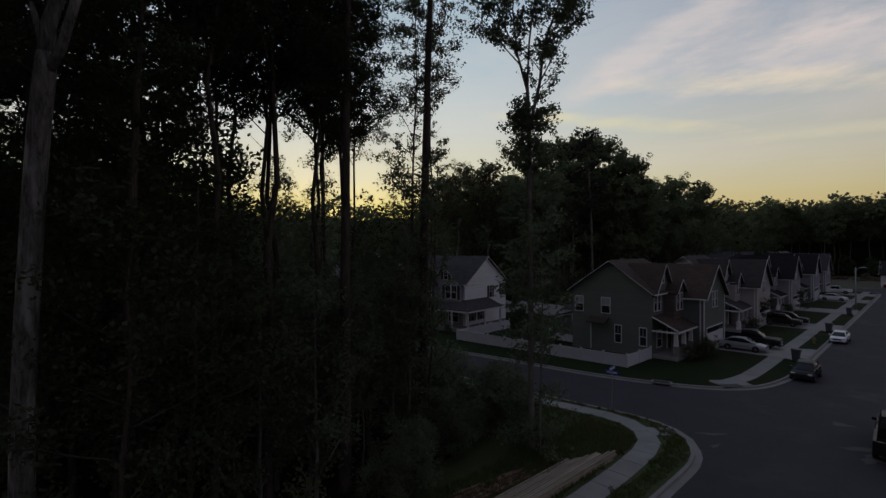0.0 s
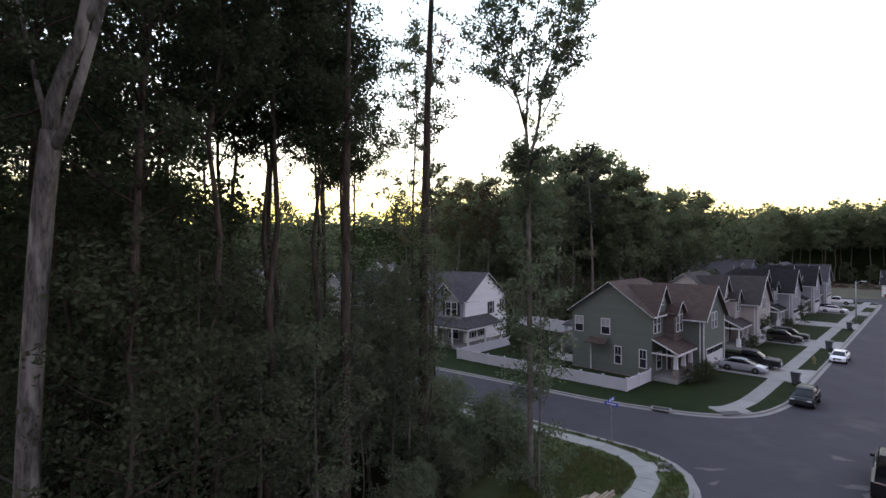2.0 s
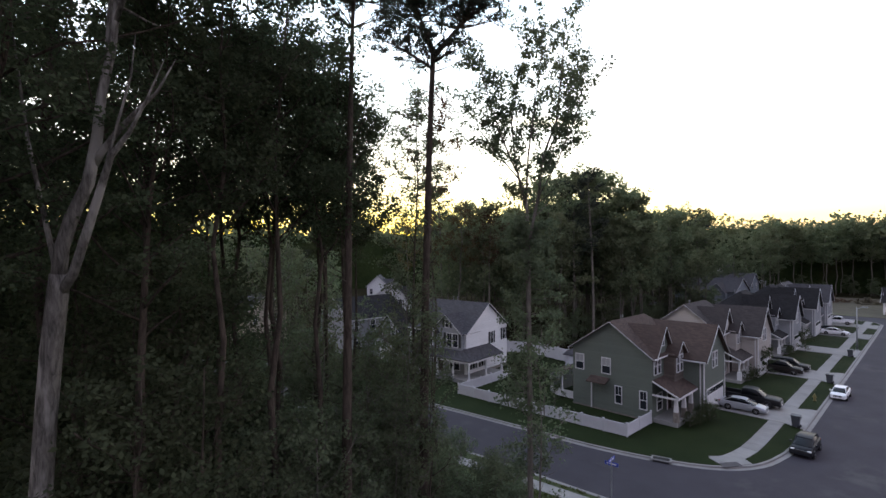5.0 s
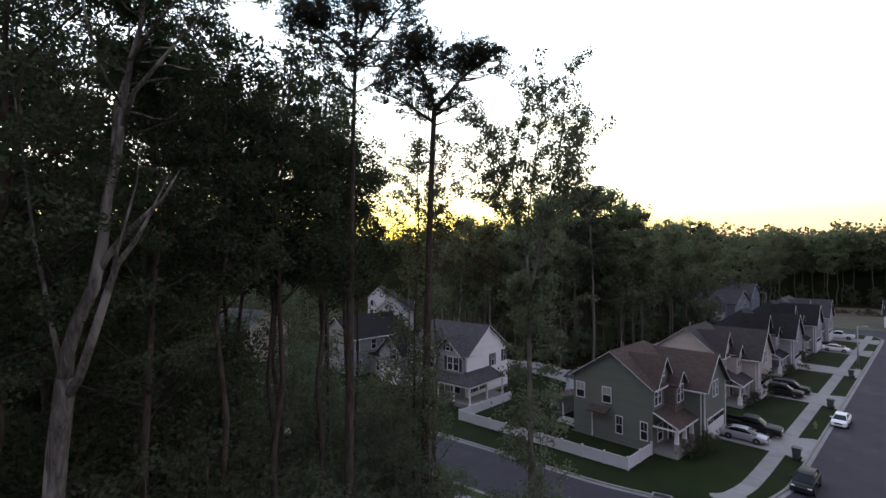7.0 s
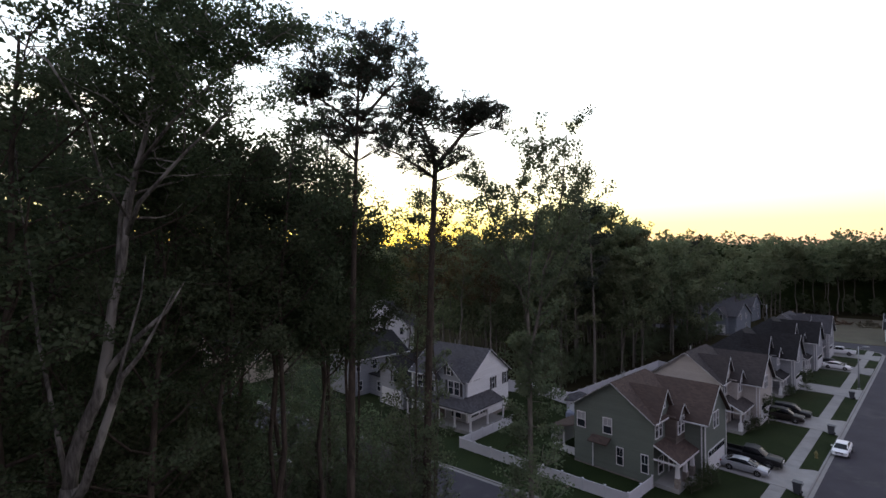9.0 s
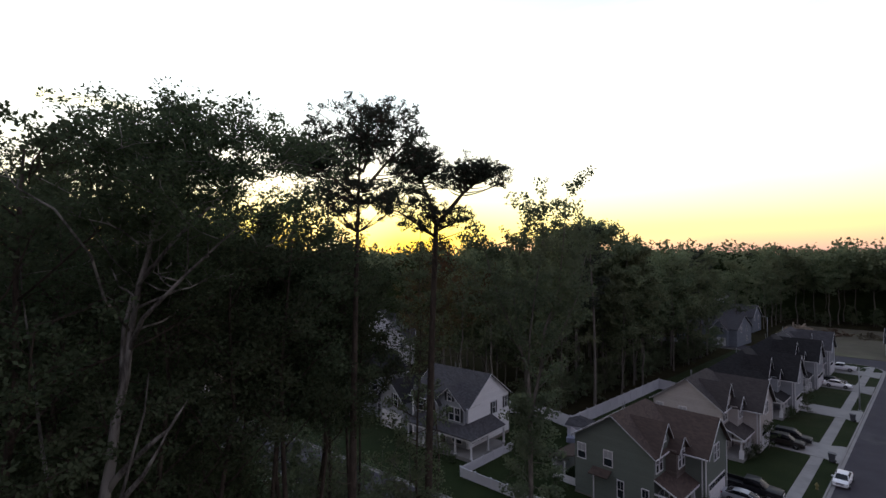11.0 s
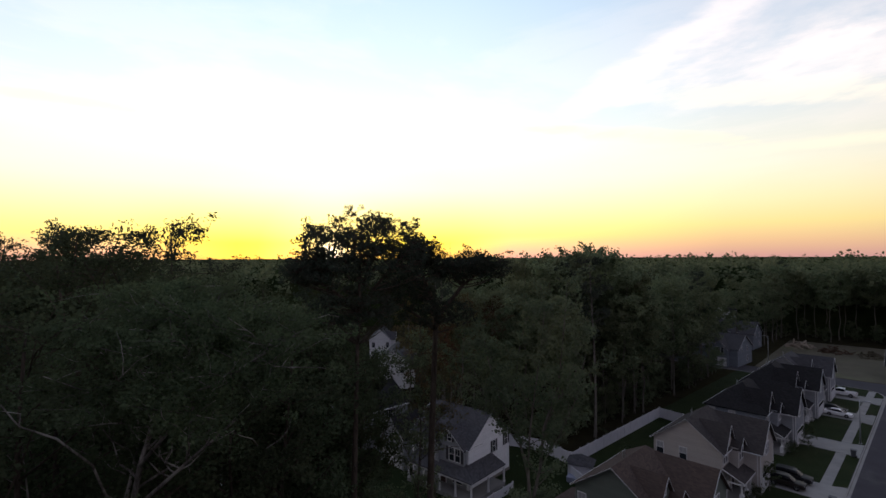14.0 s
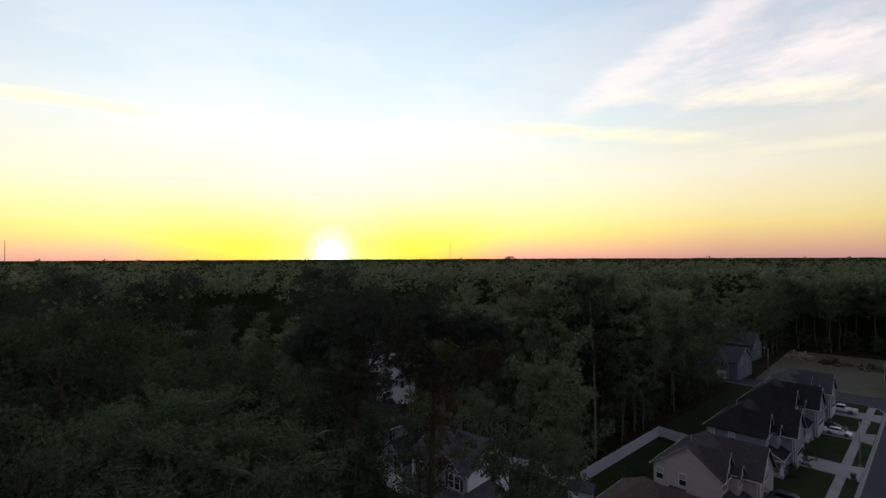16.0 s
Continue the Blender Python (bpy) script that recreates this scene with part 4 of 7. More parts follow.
def porch_house(name, label, m, wall, front, roof):
    """A two-storey house with a wrap-round porch. Its front wall is y = 0, local x: along the front, gable end at x = 0."""
    h = thing(name, m, label, "house", "houses along the side street")
    L, D, eave, ridge = -9.6, -9.3, 5.75, 9.0
    W, F, R = M[wall], M[front], M[roof]
    for x in (-0.3, L):
        bm = prism(bmesh.new(), [(D, 0), (0, 0), (0, eave - 0.14), (D / 2, ridge - 0.14), (D, eave - 0.14)], "x", x, x + 0.3)
        part("gable_wall", bm, W, h)
    part("wall", boxes((L + 0.301, -0.301, D, 0, 0, eave - 0.14)), F, h)
    s, o = (ridge - eave) / (-D / 2), 0.3
    bm = bmesh.new()
    slab(bm, [(L - o, o, eave - s * o), (o, o, eave - s * o), (o, D / 2, ridge), (L - o, D / 2, ridge)], 0.14)
    slab(bm, [(L - o, D / 2, ridge), (o, D / 2, ridge), (o, D - o, eave - s * o), (L - o, D - o, eave - s * o)], 0.14)
    part("roof", bm, R, h)
    for x in (o + 0.02, L - o - 0.02):
        rakes(h, (x, o, eave - s * o), (x, D / 2, ridge), (x, D - o, eave - s * o), (1 if x > 0 else -1, 0, 0), 0.2)
    part("gutter", boxes((L - o, o, o - 0.03, o + 0.09, eave - s * o - 0.14, eave - s * o - 0.02)), M["trim"], h)
    pipe(h, -5.2, D / 2 - 0.3, ridge - 0.4, ridge + 0.5)
    pipe(h, -5.9, D / 2 - 0.3, ridge - 0.4, ridge + 0.5)
    # front gable and its small companion
    for x0, x1, zr, dy in ((-5.3, -0.05, ridge - 1.2, 0.5), (-6.0, -3.9, ridge - 2.3, 0.9)):
        xm = (x0 + x1) / 2
        bm = bmesh.new()
        prism(bm, [(x0 + 0.25, 3.0), (x1 - 0.25, 3.0), (x1 - 0.25, eave - 0.15), (xm, zr - 0.15), (x0 + 0.25, eave - 0.15)], "y", -1.0, dy)
        part("front_gable", bm, F, h)
        gable_roof_y(h, x0 + 0.2, x1 - 0.2, xm, eave - 0.05, eave - 0.05, zr, -3.0, dy + 0.3, R, "front_gable_roof", 0.25, 0.12)
        rakes(h, (x0 - 0.05, dy + 0.32, eave - 0.3), (xm, dy + 0.32, zr), (x1 + 0.05, dy + 0.32, eave - 0.3), (0, 1, 0), 0.18)
    for u in (-2.25, -1.3):
        window_part(h, "y", u, 4.6, 0.75, 1.6, 0.5, 1, grid=2)
    for u in (-3.0, -0.6):
        part("shutter", boxes((u - 0.16, u + 0.16, 0.5, 0.55, 3.75, 5.45)), M["shutter"], h)
    window_part(h, "y", -2.6, 6.6, 0.6, 0.9, 0.5, 1, shutters=True, grid=2)
    window_part(h, "y", -5.0, 4.5, 0.55, 1.5, 0.9, 1, grid=2)
    for u in (-8.0,):
        window_part(h, "y", u, 4.5, 0.85, 1.5, 0.0, 1, shutters=True, grid=2)
    # gable-end windows
    window_part(h, "x", -5.6, 4.35, 0.6, 1.5, 0.0, 1, shutters=True)
    window_part(h, "x", -8.5, 4.5, 0.6, 1.5, 0.0, 1, shutters=True)
    for u in (-1.5, -3.4):
        window_part(h, "x", u, 1.6, 0.55, 1.3, 0.0, 1, shutters=True)
    # wrap-round porch
    bm = bmesh.new()
    slab(bm, [(-8.5, 2.3, 2.75), (2.2, 2.3, 2.75), (0.0, 0.0, 3.65), (-8.5, 0.0, 3.65)], 0.12)
    slab(bm, [(2.2, 2.3, 2.75), (2.2, -5.0, 2.75), (0.0, -5.0, 3.65), (0.0, 0.0, 3.65)], 0.12)
    part("porch_roof", bm, R, h)
    part("porch_fascia", boxes((-8.5, 2.25, 2.18, 2.26, 2.42, 2.64), (2.1, 2.18, -5.0, 2.17, 2.42, 2.64)), M["trim"], h)
    part("porch_floor", boxes((-8.5, 2.1, 0.0, 2.2, 0.0, 0.45), (0.0, 2.1, -5.0, -0.01, 0.0, 0.45)), M["concrete"], h)
    for x, y in ((-8.3, 2.1), (-5.6, 2.1), (-2.9, 2.1), (2.0, 2.1), (-0.4, 2.1), (2.0, -1.4), (2.0, -4.9)):
        part("porch_post", boxes((x - 0.09, x + 0.09, y - 0.09, y + 0.09, 0.45, 2.45), (x - 0.13, x + 0.13, y - 0.13, y + 0.13, 0.45, 0.65)), M["trim"], h)
    d = part("front_door", boxes((-4.6, -3.65, 0.0, 0.06, 0.45, 2.5)), M["door_dark"], h)
    part("door_frame", boxes((-4.72, -4.61, 0.0, 0.09, 0.45, 2.6), (-3.64, -3.53, 0.0, 0.09, 0.45, 2.6)), M["trim"], d)
    window_part(h, "y", -1.8, 1.65, 1.5, 1.6, 0.0, 1, grid=3)
    part("foundation", boxes((L - 0.03, 0.03, D - 0.03, 0.03, -0.1, 0.4)), M["stone"], h)
    for o in h.children_recursive:          # the front looks to local -y
        o.data.transform(Matrix.Diagonal((1, -1, 1, 1)))
        o.data.flip_normals()
    return h


porch_house("porch_house", "two-storey house with white gable siding, grey front and porch", pose(-40.1, 42.8, 0.1, 0, 0, 6), "white_siding", "grey_siding", "grey_roof")


def plain_house(name, label, m, wall, roof, L=12.0, D=9.0, eave=5.6, ridge=8.6, group="houses among the trees", wing=1.0):
    """A simpler two-storey house with a gable roof, a cross gable, windows, and a garage."""
    h = thing(name, m, label, "house", group)
    W, R = M[wall], M[roof]
    bm = bmesh.new()
    prism(bm, [(-D / 2, 0), (D / 2, 0), (D / 2, eave - 0.14), (0, ridge - 0.14), (-D / 2, eave - 0.14)], "x", 0, L)
    part("wall", bm, W, h)
    gable_roof_x(h, -D / 2, D / 2, 0, eave, ridge, -0.35, L + 0.35, R)
    for x in (-0.38, L + 0.38):
        rakes(h, (x, -D / 2 - 0.3, eave - 0.2), (x, 0, ridge), (x, D / 2 + 0.3, eave - 0.2), (1 if x > 0 else -1, 0, 0), 0.2)
    bm = bmesh.new()
    w0, wm, w1 = wing, wing + 2.0, wing + 4.0
    rest = 5.6 if wing < 4 else -1.0
    prism(bm, [(w0, 0), (w1, 0), (w1, eave - 0.2), (wm, ridge - 1.3), (w0, eave - 0.2)], "y", -D / 2 - 1.2, 0)
    part("front_wing", bm, W, h)
    gable_roof_y(h, w0, w1, wm, eave - 0.1, eave - 0.1, ridge - 1.15, -D / 2 - 1.5, -0.5, R, "wing_roof", 0.3, 0.12)
    rakes(h, (w0 - 0.3, -D / 2 - 1.53, eave - 0.45), (wm, -D / 2 - 1.53, ridge - 1.15), (w1 + 0.3, -D / 2 - 1.53, eave - 0.45), (0, -1, 0), 0.18)
    for x, z in ((wm - 0.7, 4.3), (wm + 0.7, 4.3)):
        window_part(h, "y", x, z, 0.7, 1.4, -D / 2 - 1.2, -1)
    for x, z in ((rest + 2.0, 4.3), (rest + 4.6, 4.3), (rest + 2.0, 1.6)):
        window_part(h, "y", x, z, 0.8, 1.4, -D / 2, -1, shutters=True)
    for u, z in ((-2.2, 4.3), (1.8, 4.3), (1.8, 1.6)):
        window_part(h, "x", u, z, 0.75, 1.4, 0.0, -1)
        window_part(h, "x", u, z, 0.75, 1.4, L, 1)
    part("garage_door", boxes((wm - 1.7, wm + 1.7, -D / 2 - 1.26, -D / 2 - 1.2, 0.05, 2.3)), M["trim"], h)
    part("door", boxes((rest + 4.0, rest + 5.0, -D / 2 - 0.06, -D / 2, 0.2, 2.3)), M["door_dark"], h)
    return h


def garage_house(name, label, m, wall, roof):
    """A two-storey house with its eaves side to local +x and a garage wing whose gable looks to local -y."""
    h = thing(name, m, label, "house", "houses along the side street")
    W, R = M[wall], M[roof]
    D, L, eave, ridge = 9.0, 10.5, 5.7, 8.5
    part("wall", prism(bmesh.new(), [(-D, 0), (0, 0), (0, eave - 0.14), (-D / 2, ridge - 0.14), (-D, eave - 0.14)], "y", 0, L), W, h)
    gable_roof_y(h, -D, 0, -D / 2, eave, eave, ridge, -0.35, L + 0.35, R, "roof", 0.35, 0.14)
    rakes(h, (-D - 0.35, -0.38, eave - 0.22), (-D / 2, -0.38, ridge), (0.35, -0.38, eave - 0.22), (0, -1, 0), 0.2)
    part("gutter", boxes((0.34, 0.46, -0.35, L + 0.35, eave - 0.36, eave - 0.22)), M["trim"], h)
    for u, w in ((0.9, 0.7), (3.9, 0.8), (6.9, 0.8)):
        window_part(h, "x", u, 4.4, w, 1.4, 0.0, 1, shutters=u > 5, grid=2)
    window_part(h, "x", 1.2, 1.5, 0.8, 1.4, 0.0, 1, grid=2)
    part("corner_board", boxes((-0.06, 0.03, -0.03, 0.12, 0.1, eave - 0.3)), M["trim"], h)
    # garage wing
    x0, x1, y0, ge, gz = 4.6, 9.9, 1.6, 4.6, 6.9
    xm = (x0 + x1) / 2
    part("garage_wing", prism(bmesh.new(), [(x0, 0), (x1, 0), (x1, ge - 0.14), (xm, gz - 0.14), (x0, ge - 0.14)], "y", y0, y0 + 7.0), W, h)
    gable_roof_y(h, x0, x1, xm, ge, ge, gz, y0 - 0.35, y0 + 7.3, R, "wing_roof", 0.35, 0.12)
    rakes(h, (x0 - 0.35, y0 - 0.38, ge - 0.25), (xm, y0 - 0.38, gz), (x1 + 0.35, y0 - 0.38, ge - 0.25), (0, -1, 0), 0.18)
    part("link", boxes((0.01, x0 - 0.01, y0 + 1.5, y0 + 6.5, 0, 3.0)), W, h)
    part("link_roof", boxes((0.01, x0 - 0.01, y0 + 1.2, y0 + 6.7, 3.0, 3.14)), R, h)
    part("garage_door", boxes((x0 + 0.5, x1 - 0.5, y0 - 0.06, y0, 0.05, 2.4)), M["trim"], h)
    window_part(h, "y", xm + 0.9, 4.3, 0.9, 1.5, y0, -1, shutters=True, grid=2)
    window_part(h, "y", 2.4, 1.5, 1.0, 1.4, y0 + 1.5, -1, grid=2)
    return h


garage_house("garage_house", "two-storey grey-sided house with a garage wing among trees", pose(-60.7, 39.6, 0.1), "grey_siding", "dark_roof")
plain_house("far_white_house", "white-gabled two-storey house far off between trees", pose(-84.7, 65.5, 0.1, 0, 0, 135.8), "white_siding", "grey_roof", 10.0, 7.0, 5.9, 8.9)
plain_house("far_white_house", "white-gabled two-storey house far off between trees", pose(-111.4, 81.5, 0.1, 0, 0, 138), "white_siding", "grey_roof", 9.0, 6.0, 6.0, 8.9)
plain_house("far_tan_house", "pale two-storey house far off between trees", pose(-92, 32, 0.1, 0, 0, 15), "tan_siding", "grey_roof")
plain_house("far_slate_house", "two-storey slate-grey house with a charcoal roof behind the row", pose(-52.0, 150.0, 0.0, 0, 0, -4), "blue_siding", "grey_roof", 15.6, 10.6, 4.8, 8.1, wing=9.6)
plain_house("back_slate_house", "two-storey house with white-edged gables far behind the row", pose(-54.6, 178.5, 0.0, 0, 0, -2), "blue_siding", "grey_roof", 14.5, 9.0, 5.0, 8.4)
plain_house("far_gable_house", "white-gabled house in front of the woods", pose(-58, 206, 0.1, 0, 0, 105), "white_siding", "grey_roof", 9.0, 6.0, 7.6, 11.2)
plain_house("street_end_house", "low dark-roofed house at the end of the street", pose(-8.5, 160, 0.1, 0, 0, 0), "white_siding", "dark_roof", 12.0, 9.0, 3.2, 6.3)


def shed(m):
    h = thing("garden_shed", m, "small pale garden shed with a grey hipped roof", "shed")
    part("wall", boxes((-1.5, 1.5, -1.2, 1.2, 0, 2.0)), M["vinyl"], h)
    bm = bmesh.new()
    for p in (((-1.8, -1.5), (1.8, -1.5)), ((1.8, -1.5), (1.8, 1.5)), ((1.8, 1.5), (-1.8, 1.5)), ((-1.8, 1.5), (-1.8, -1.5))):
        slab(bm, [(*p[0], 2.0), (*p[1], 2.0), (0, 0, 3.0)], 0.08)
    part("roof", bm, M["grey_roof"], h)
    part("door", boxes((1.5, 1.55, -0.45, 0.45, 0.05, 1.8)), M["trim"], h)
    part("tarp", boxes((-1.4, 1.4, -2.6, -1.3, 0.0, 0.8), bevel=0.12), M["tarp"], h)


shed(pose(-33.0, 57.2, 0.1, 0, 0, 20))


# ---- vehicles ----
def loft_body(sections):
    """sections: (x, half width, z low, z high, tumble) from rear to front; rounded cross-sections joined into a shell."""
    bm = bmesh.new()
    rings = []
    for x, w, z0, z1, tum in sections:
        h = z1 - z0
        pts = [(-w * 0.9, z0), (-w, z0 + h * 0.25), (-w, z0 + h * 0.6), (-w * tum, z1 - h * 0.08), (-w * tum * 0.85, z1), (w * tum * 0.85, z1), (w * tum, z1 - h * 0.08), (w, z0 + h * 0.6), (w, z0 + h * 0.25), (w * 0.9, z0)]
        rings.append([bm.verts.new((x, y, z)) for y, z in pts])
    n = len(rings[0])
    for a, b in zip(rings, rings[1:]):
        for i in range(n):
            j = (i + 1) % n
            bm.faces.new((a[i], a[j], b[j], b[i]))
    bm.faces.new(rings[0][::-1])
    bm.faces.new(rings[-1])
    return bm


def wheel(parent, x, y, r=0.33):
    s = 1 if y > 0 else -1
    prof = [(r * 0.62, -0.1), (r * 0.95, -0.11), (r, -0.07), (r, 0.07), (r * 0.95, 0.11), (r * 0.62, 0.1)]
    bm = bmesh.new()
    n = 20
    rings = [[bm.verts.new((rr * math.cos(2 * math.pi * k / n), d, rr * math.sin(2 * math.pi * k / n))) for rr, d in prof] for k in range(n)]
    for k in range(n):
        a, b = rings[k], rings[(k + 1) % n]
        for i in range(len(prof)):
            j = (i + 1) % len(prof)
            bm.faces.new((a[i], a[j], b[j], b[i]))
    w = part("wheel", bm, M["rubber"], parent, "black tyre", True)
    w.location = (x, y, r)
    bm = bmesh.new()
    bmesh.ops.create_circle(bm, cap_ends=True, segments=20, radius=r * 0.6, matrix=Matrix.Translation((0, s * 0.05, 0)) @ Matrix.Rotation(radians(90), 4, "X"))
    for k in range(5):
        a = 2 * math.pi * k / 5
        beam(bm, (0, s * 0.08, 0), (r * 0.58 * math.cos(a), s * 0.075, r * 0.58 * math.sin(a)), 0.06, 0.05)
    part("rim", bm, M["rim"], w)


def car(name, m, label, paint_key, shape="sedan", size=1.0, group="parked cars"):
    """A vehicle facing local +x, its middle at the origin on the ground."""
    c = thing(name, m @ Matrix.Scale(size, 4), label, "car", group)
    P = M["car_" + paint_key]
    if shape == "sedan":
        w = 0.9
        body = [(-2.35, 0.74, 0.42, 0.86, 0.9), (-2.28, 0.84, 0.3, 0.98, 0.92), (-1.7, w, 0.24, 1.04, 0.92), (-1.2, w, 0.22, 1.0, 0.94), (0.6, w, 0.22, 0.98, 0.94), (1.0, w, 0.22, 0.94, 0.92), (1.9, 0.87, 0.24, 0.82, 0.9), (2.25, 0.8, 0.28, 0.7, 0.88), (2.36, 0.68, 0.36, 0.6, 0.9)]
        cab = [(-1.9, 0.74, 0.98, 1.02, 0.9), (-1.15, 0.76, 0.94, 1.33, 0.78), (-0.55, 0.77, 0.94, 1.40, 0.78), (0.1, 0.77, 0.93, 1.39, 0.78), (0.4, 0.76, 0.92, 1.32, 0.8), (1.35, 0.74, 0.88, 0.93, 0.9)]
        roof = [(-1.18, 0.58, 1.31, 1.36, 0.95), (-0.55, 0.61, 1.39, 1.425, 0.95), (0.1, 0.61, 1.38, 1.415, 0.95), (0.42, 0.58, 1.30, 1.345, 0.95)]
        wb, r, tail, nose, hz = 1.38, 0.33, -2.32, 2.3, 0.68
    elif shape == "hatch":
        w = 0.88
        body = [(-2.05, 0.70, 0.42, 0.95, 0.9), (-1.98, 0.82, 0.3, 1.02, 0.92), (-1.4, w, 0.24, 1.0, 0.94), (0.5, w, 0.22, 0.98, 0.94), (1.0, w, 0.22, 0.94, 0.92), (1.6, 0.86, 0.24, 0.86, 0.88), (1.98, 0.78, 0.28, 0.72, 0.86), (2.08, 0.62, 0.36, 0.58, 0.9)]
        cab = [(-1.98, 0.70, 0.98, 1.04, 0.9), (-1.6, 0.74, 0.95, 1.36, 0.8), (-0.7, 0.76, 0.94, 1.47, 0.78), (0.05, 0.76, 0.93, 1.46, 0.78), (0.4, 0.75, 0.92, 1.36, 0.8), (1.35, 0.72, 0.88, 0.93, 0.9)]
        roof = [(-1.62, 0.58, 1.35, 1.40, 0.95), (-0.7, 0.60, 1.46, 1.495, 0.95), (0.05, 0.60, 1.45, 1.485, 0.95), (0.42, 0.57, 1.35, 1.39, 0.95)]
        wb, r, tail, nose, hz = 1.28, 0.32, -2.0, 2.02, 0.70
    elif shape == "suv":
        w = 0.97
        body = [(-2.42, 0.82, 0.45, 1.0, 0.95), (-2.36, 0.92, 0.36, 1.12, 0.95), (-1.6, w, 0.3, 1.12, 0.95), (0.7, w, 0.28, 1.1, 0.95), (1.1, w, 0.28, 1.08, 0.94), (2.1, 0.92, 0.32, 1.0, 0.93), (2.38, 0.86, 0.38, 0.9, 0.92), (2.46, 0.74, 0.46, 0.76, 0.92)]
        cab = [(-2.36, 0.82, 1.08, 1.14, 0.92), (-2.1, 0.84, 1.08, 1.66, 0.86), (-1.0, 0.86, 1.08, 1.76, 0.85), (0.0, 0.86, 1.08, 1.75, 0.85), (0.45, 0.85, 1.07, 1.66, 0.86), (1.2, 0.82, 1.05, 1.12, 0.92)]
        roof = [(-2.15, 0.7, 1.66, 1.71, 0.95), (-1.0, 0.73, 1.755, 1.795, 0.95), (0.0, 0.73, 1.745, 1.785, 0.95), (0.48, 0.7, 1.64, 1.69, 0.95)]
        wb, r, tail, nose, hz = 1.42, 0.37, -2.38, 2.4, 0.84
    else:
        w = 0.98
        body = [(-0.75, w, 0.42, 1.12, 0.96), (0.9, w, 0.42, 1.12, 0.96), (1.4, w, 0.42, 1.14, 0.95), (2.5, 0.96, 0.42, 1.08, 0.95), (2.82, 0.9, 0.45, 1.0, 0.95), (2.88, 0.82, 0.5, 0.88, 0.95)]
        cab = [(-0.75, 0.84, 1.1, 1.16, 0.92), (-0.6, 0.85, 1.1, 1.72, 0.86), (0.2, 0.86, 1.1, 1.78, 0.86), (0.75, 0.85, 1.1, 1.7, 0.86), (1.45, 0.82, 1.1, 1.16, 0.92)]
        roof = [(-0.65, 0.72, 1.71, 1.76, 0.95), (0.2, 0.74, 1.775, 1.815, 0.95), (0.78, 0.71, 1.68, 1.735, 0.95)]
        wb, r, tail, nose, hz = 1.75, 0.39, -2.84, 2.84, 0.86
    bm = loft_body(body)
    if shape == "pickup":
        # open load bed: two sides, floor, head and tail boards
        for y in (-1, 1):
            box(bm, -2.85, -0.76, min(y * 0.98, y * 0.86), max(y * 0.98, y * 0.86), 0.5, 1.12)
        box(bm, -2.85, -0.76, -0.859, 0.859, 0.5, 0.72)
        box(bm, -2.88, -2.79, -0.95, 0.95, 0.55, 1.1)
    for ob in (part("body", bm, P, c, smooth=True), part("cabin_glass", loft_body(cab), M["car_glass"], c, smooth=True), part("roof", loft_body(roof), P, c, smooth=True)):
        ob.data.set_sharp_from_angle(angle=radians(38))
    for s in (-1, 1):
        x0, x1 = cab[0][0], cab[-1][0]
        z0, mid = cab[0][3], (cab[1][0] + cab[-2][0]) / 2
        for p, q, pw in (((x0 + 0.05, s * cab[0][1] * 0.97, z0 - 0.04), (cab[1][0], s * cab[1][1] * cab[1][4], cab[1][3] - 0.02), 0.09),
                         ((x1 - 0.08, s * cab[-1][1] * 0.97, cab[-1][3] - 0.04), (cab[-2][0], s * cab[-2][1] * cab[-2][4], cab[-2][3] - 0.02), 0.08),
                         ((mid, s * cab[2][1] * 0.99, z0 - 0.06), (mid, s * cab[2][1] * cab[2][4], cab[2][3] - 0.02), 0.05)):
            part("pillar", beam(bmesh.new(), p, q, 0.07, pw), P, c)
        part("mirror", boxes((x1 - 0.55, x1 - 0.4, *sorted((s * (w - 0.04), s * (w + 0.16))), hz + 0.22, hz + 0.38), bevel=0.03), P, c)
        part("head_lamp", boxes((nose - 0.16, nose + 0.02, *sorted((s * 0.45, s * 0.78)), hz - (0.12 if shape != "hatch" else 0.05), hz + 0.05), bevel=0.03), M["lamp_glass"], c)
        part("tail_lamp", boxes((tail - 0.03, tail + 0.12, *sorted((s * 0.5, s * 0.82)), hz + 0.05, hz + 0.24), bevel=0.02), M["tail_red"], c)
    part("grille", boxes((nose - 0.02, nose + 0.06, -0.42, 0.42, hz - 0.22, hz + 0.02)), M["chrome" if shape == "pickup" else "black_plastic"], c)
    part("front_bumper", boxes((nose - 0.15, nose + 0.09, -0.72, 0.72, 0.3, hz - 0.25), bevel=0.05), M["black_plastic"] if shape not in ("sedan", "hatch") else P, c)
    if shape != "hatch":
        part("number_plate", boxes((nose + 0.09, nose + 0.11, -0.16, 0.16, 0.42, 0.54)), M["sign_white"], c)
    for x in (-wb, wb):
        for y in (-1, 1):
            arch = bmesh.new()
            bmesh.ops.create_cone(arch, cap_ends=True, segments=20, radius1=r * 1.13, radius2=r * 1.13, depth=0.06, matrix=Matrix.Translation((x, y * (w - 0.015), r)) @ Matrix.Rotation(radians(90), 4, "X"))
            part("wheel_arch", arch, M["black_plastic"], c)
            wheel(c, x, y * (w - 0.06), r)
    return c


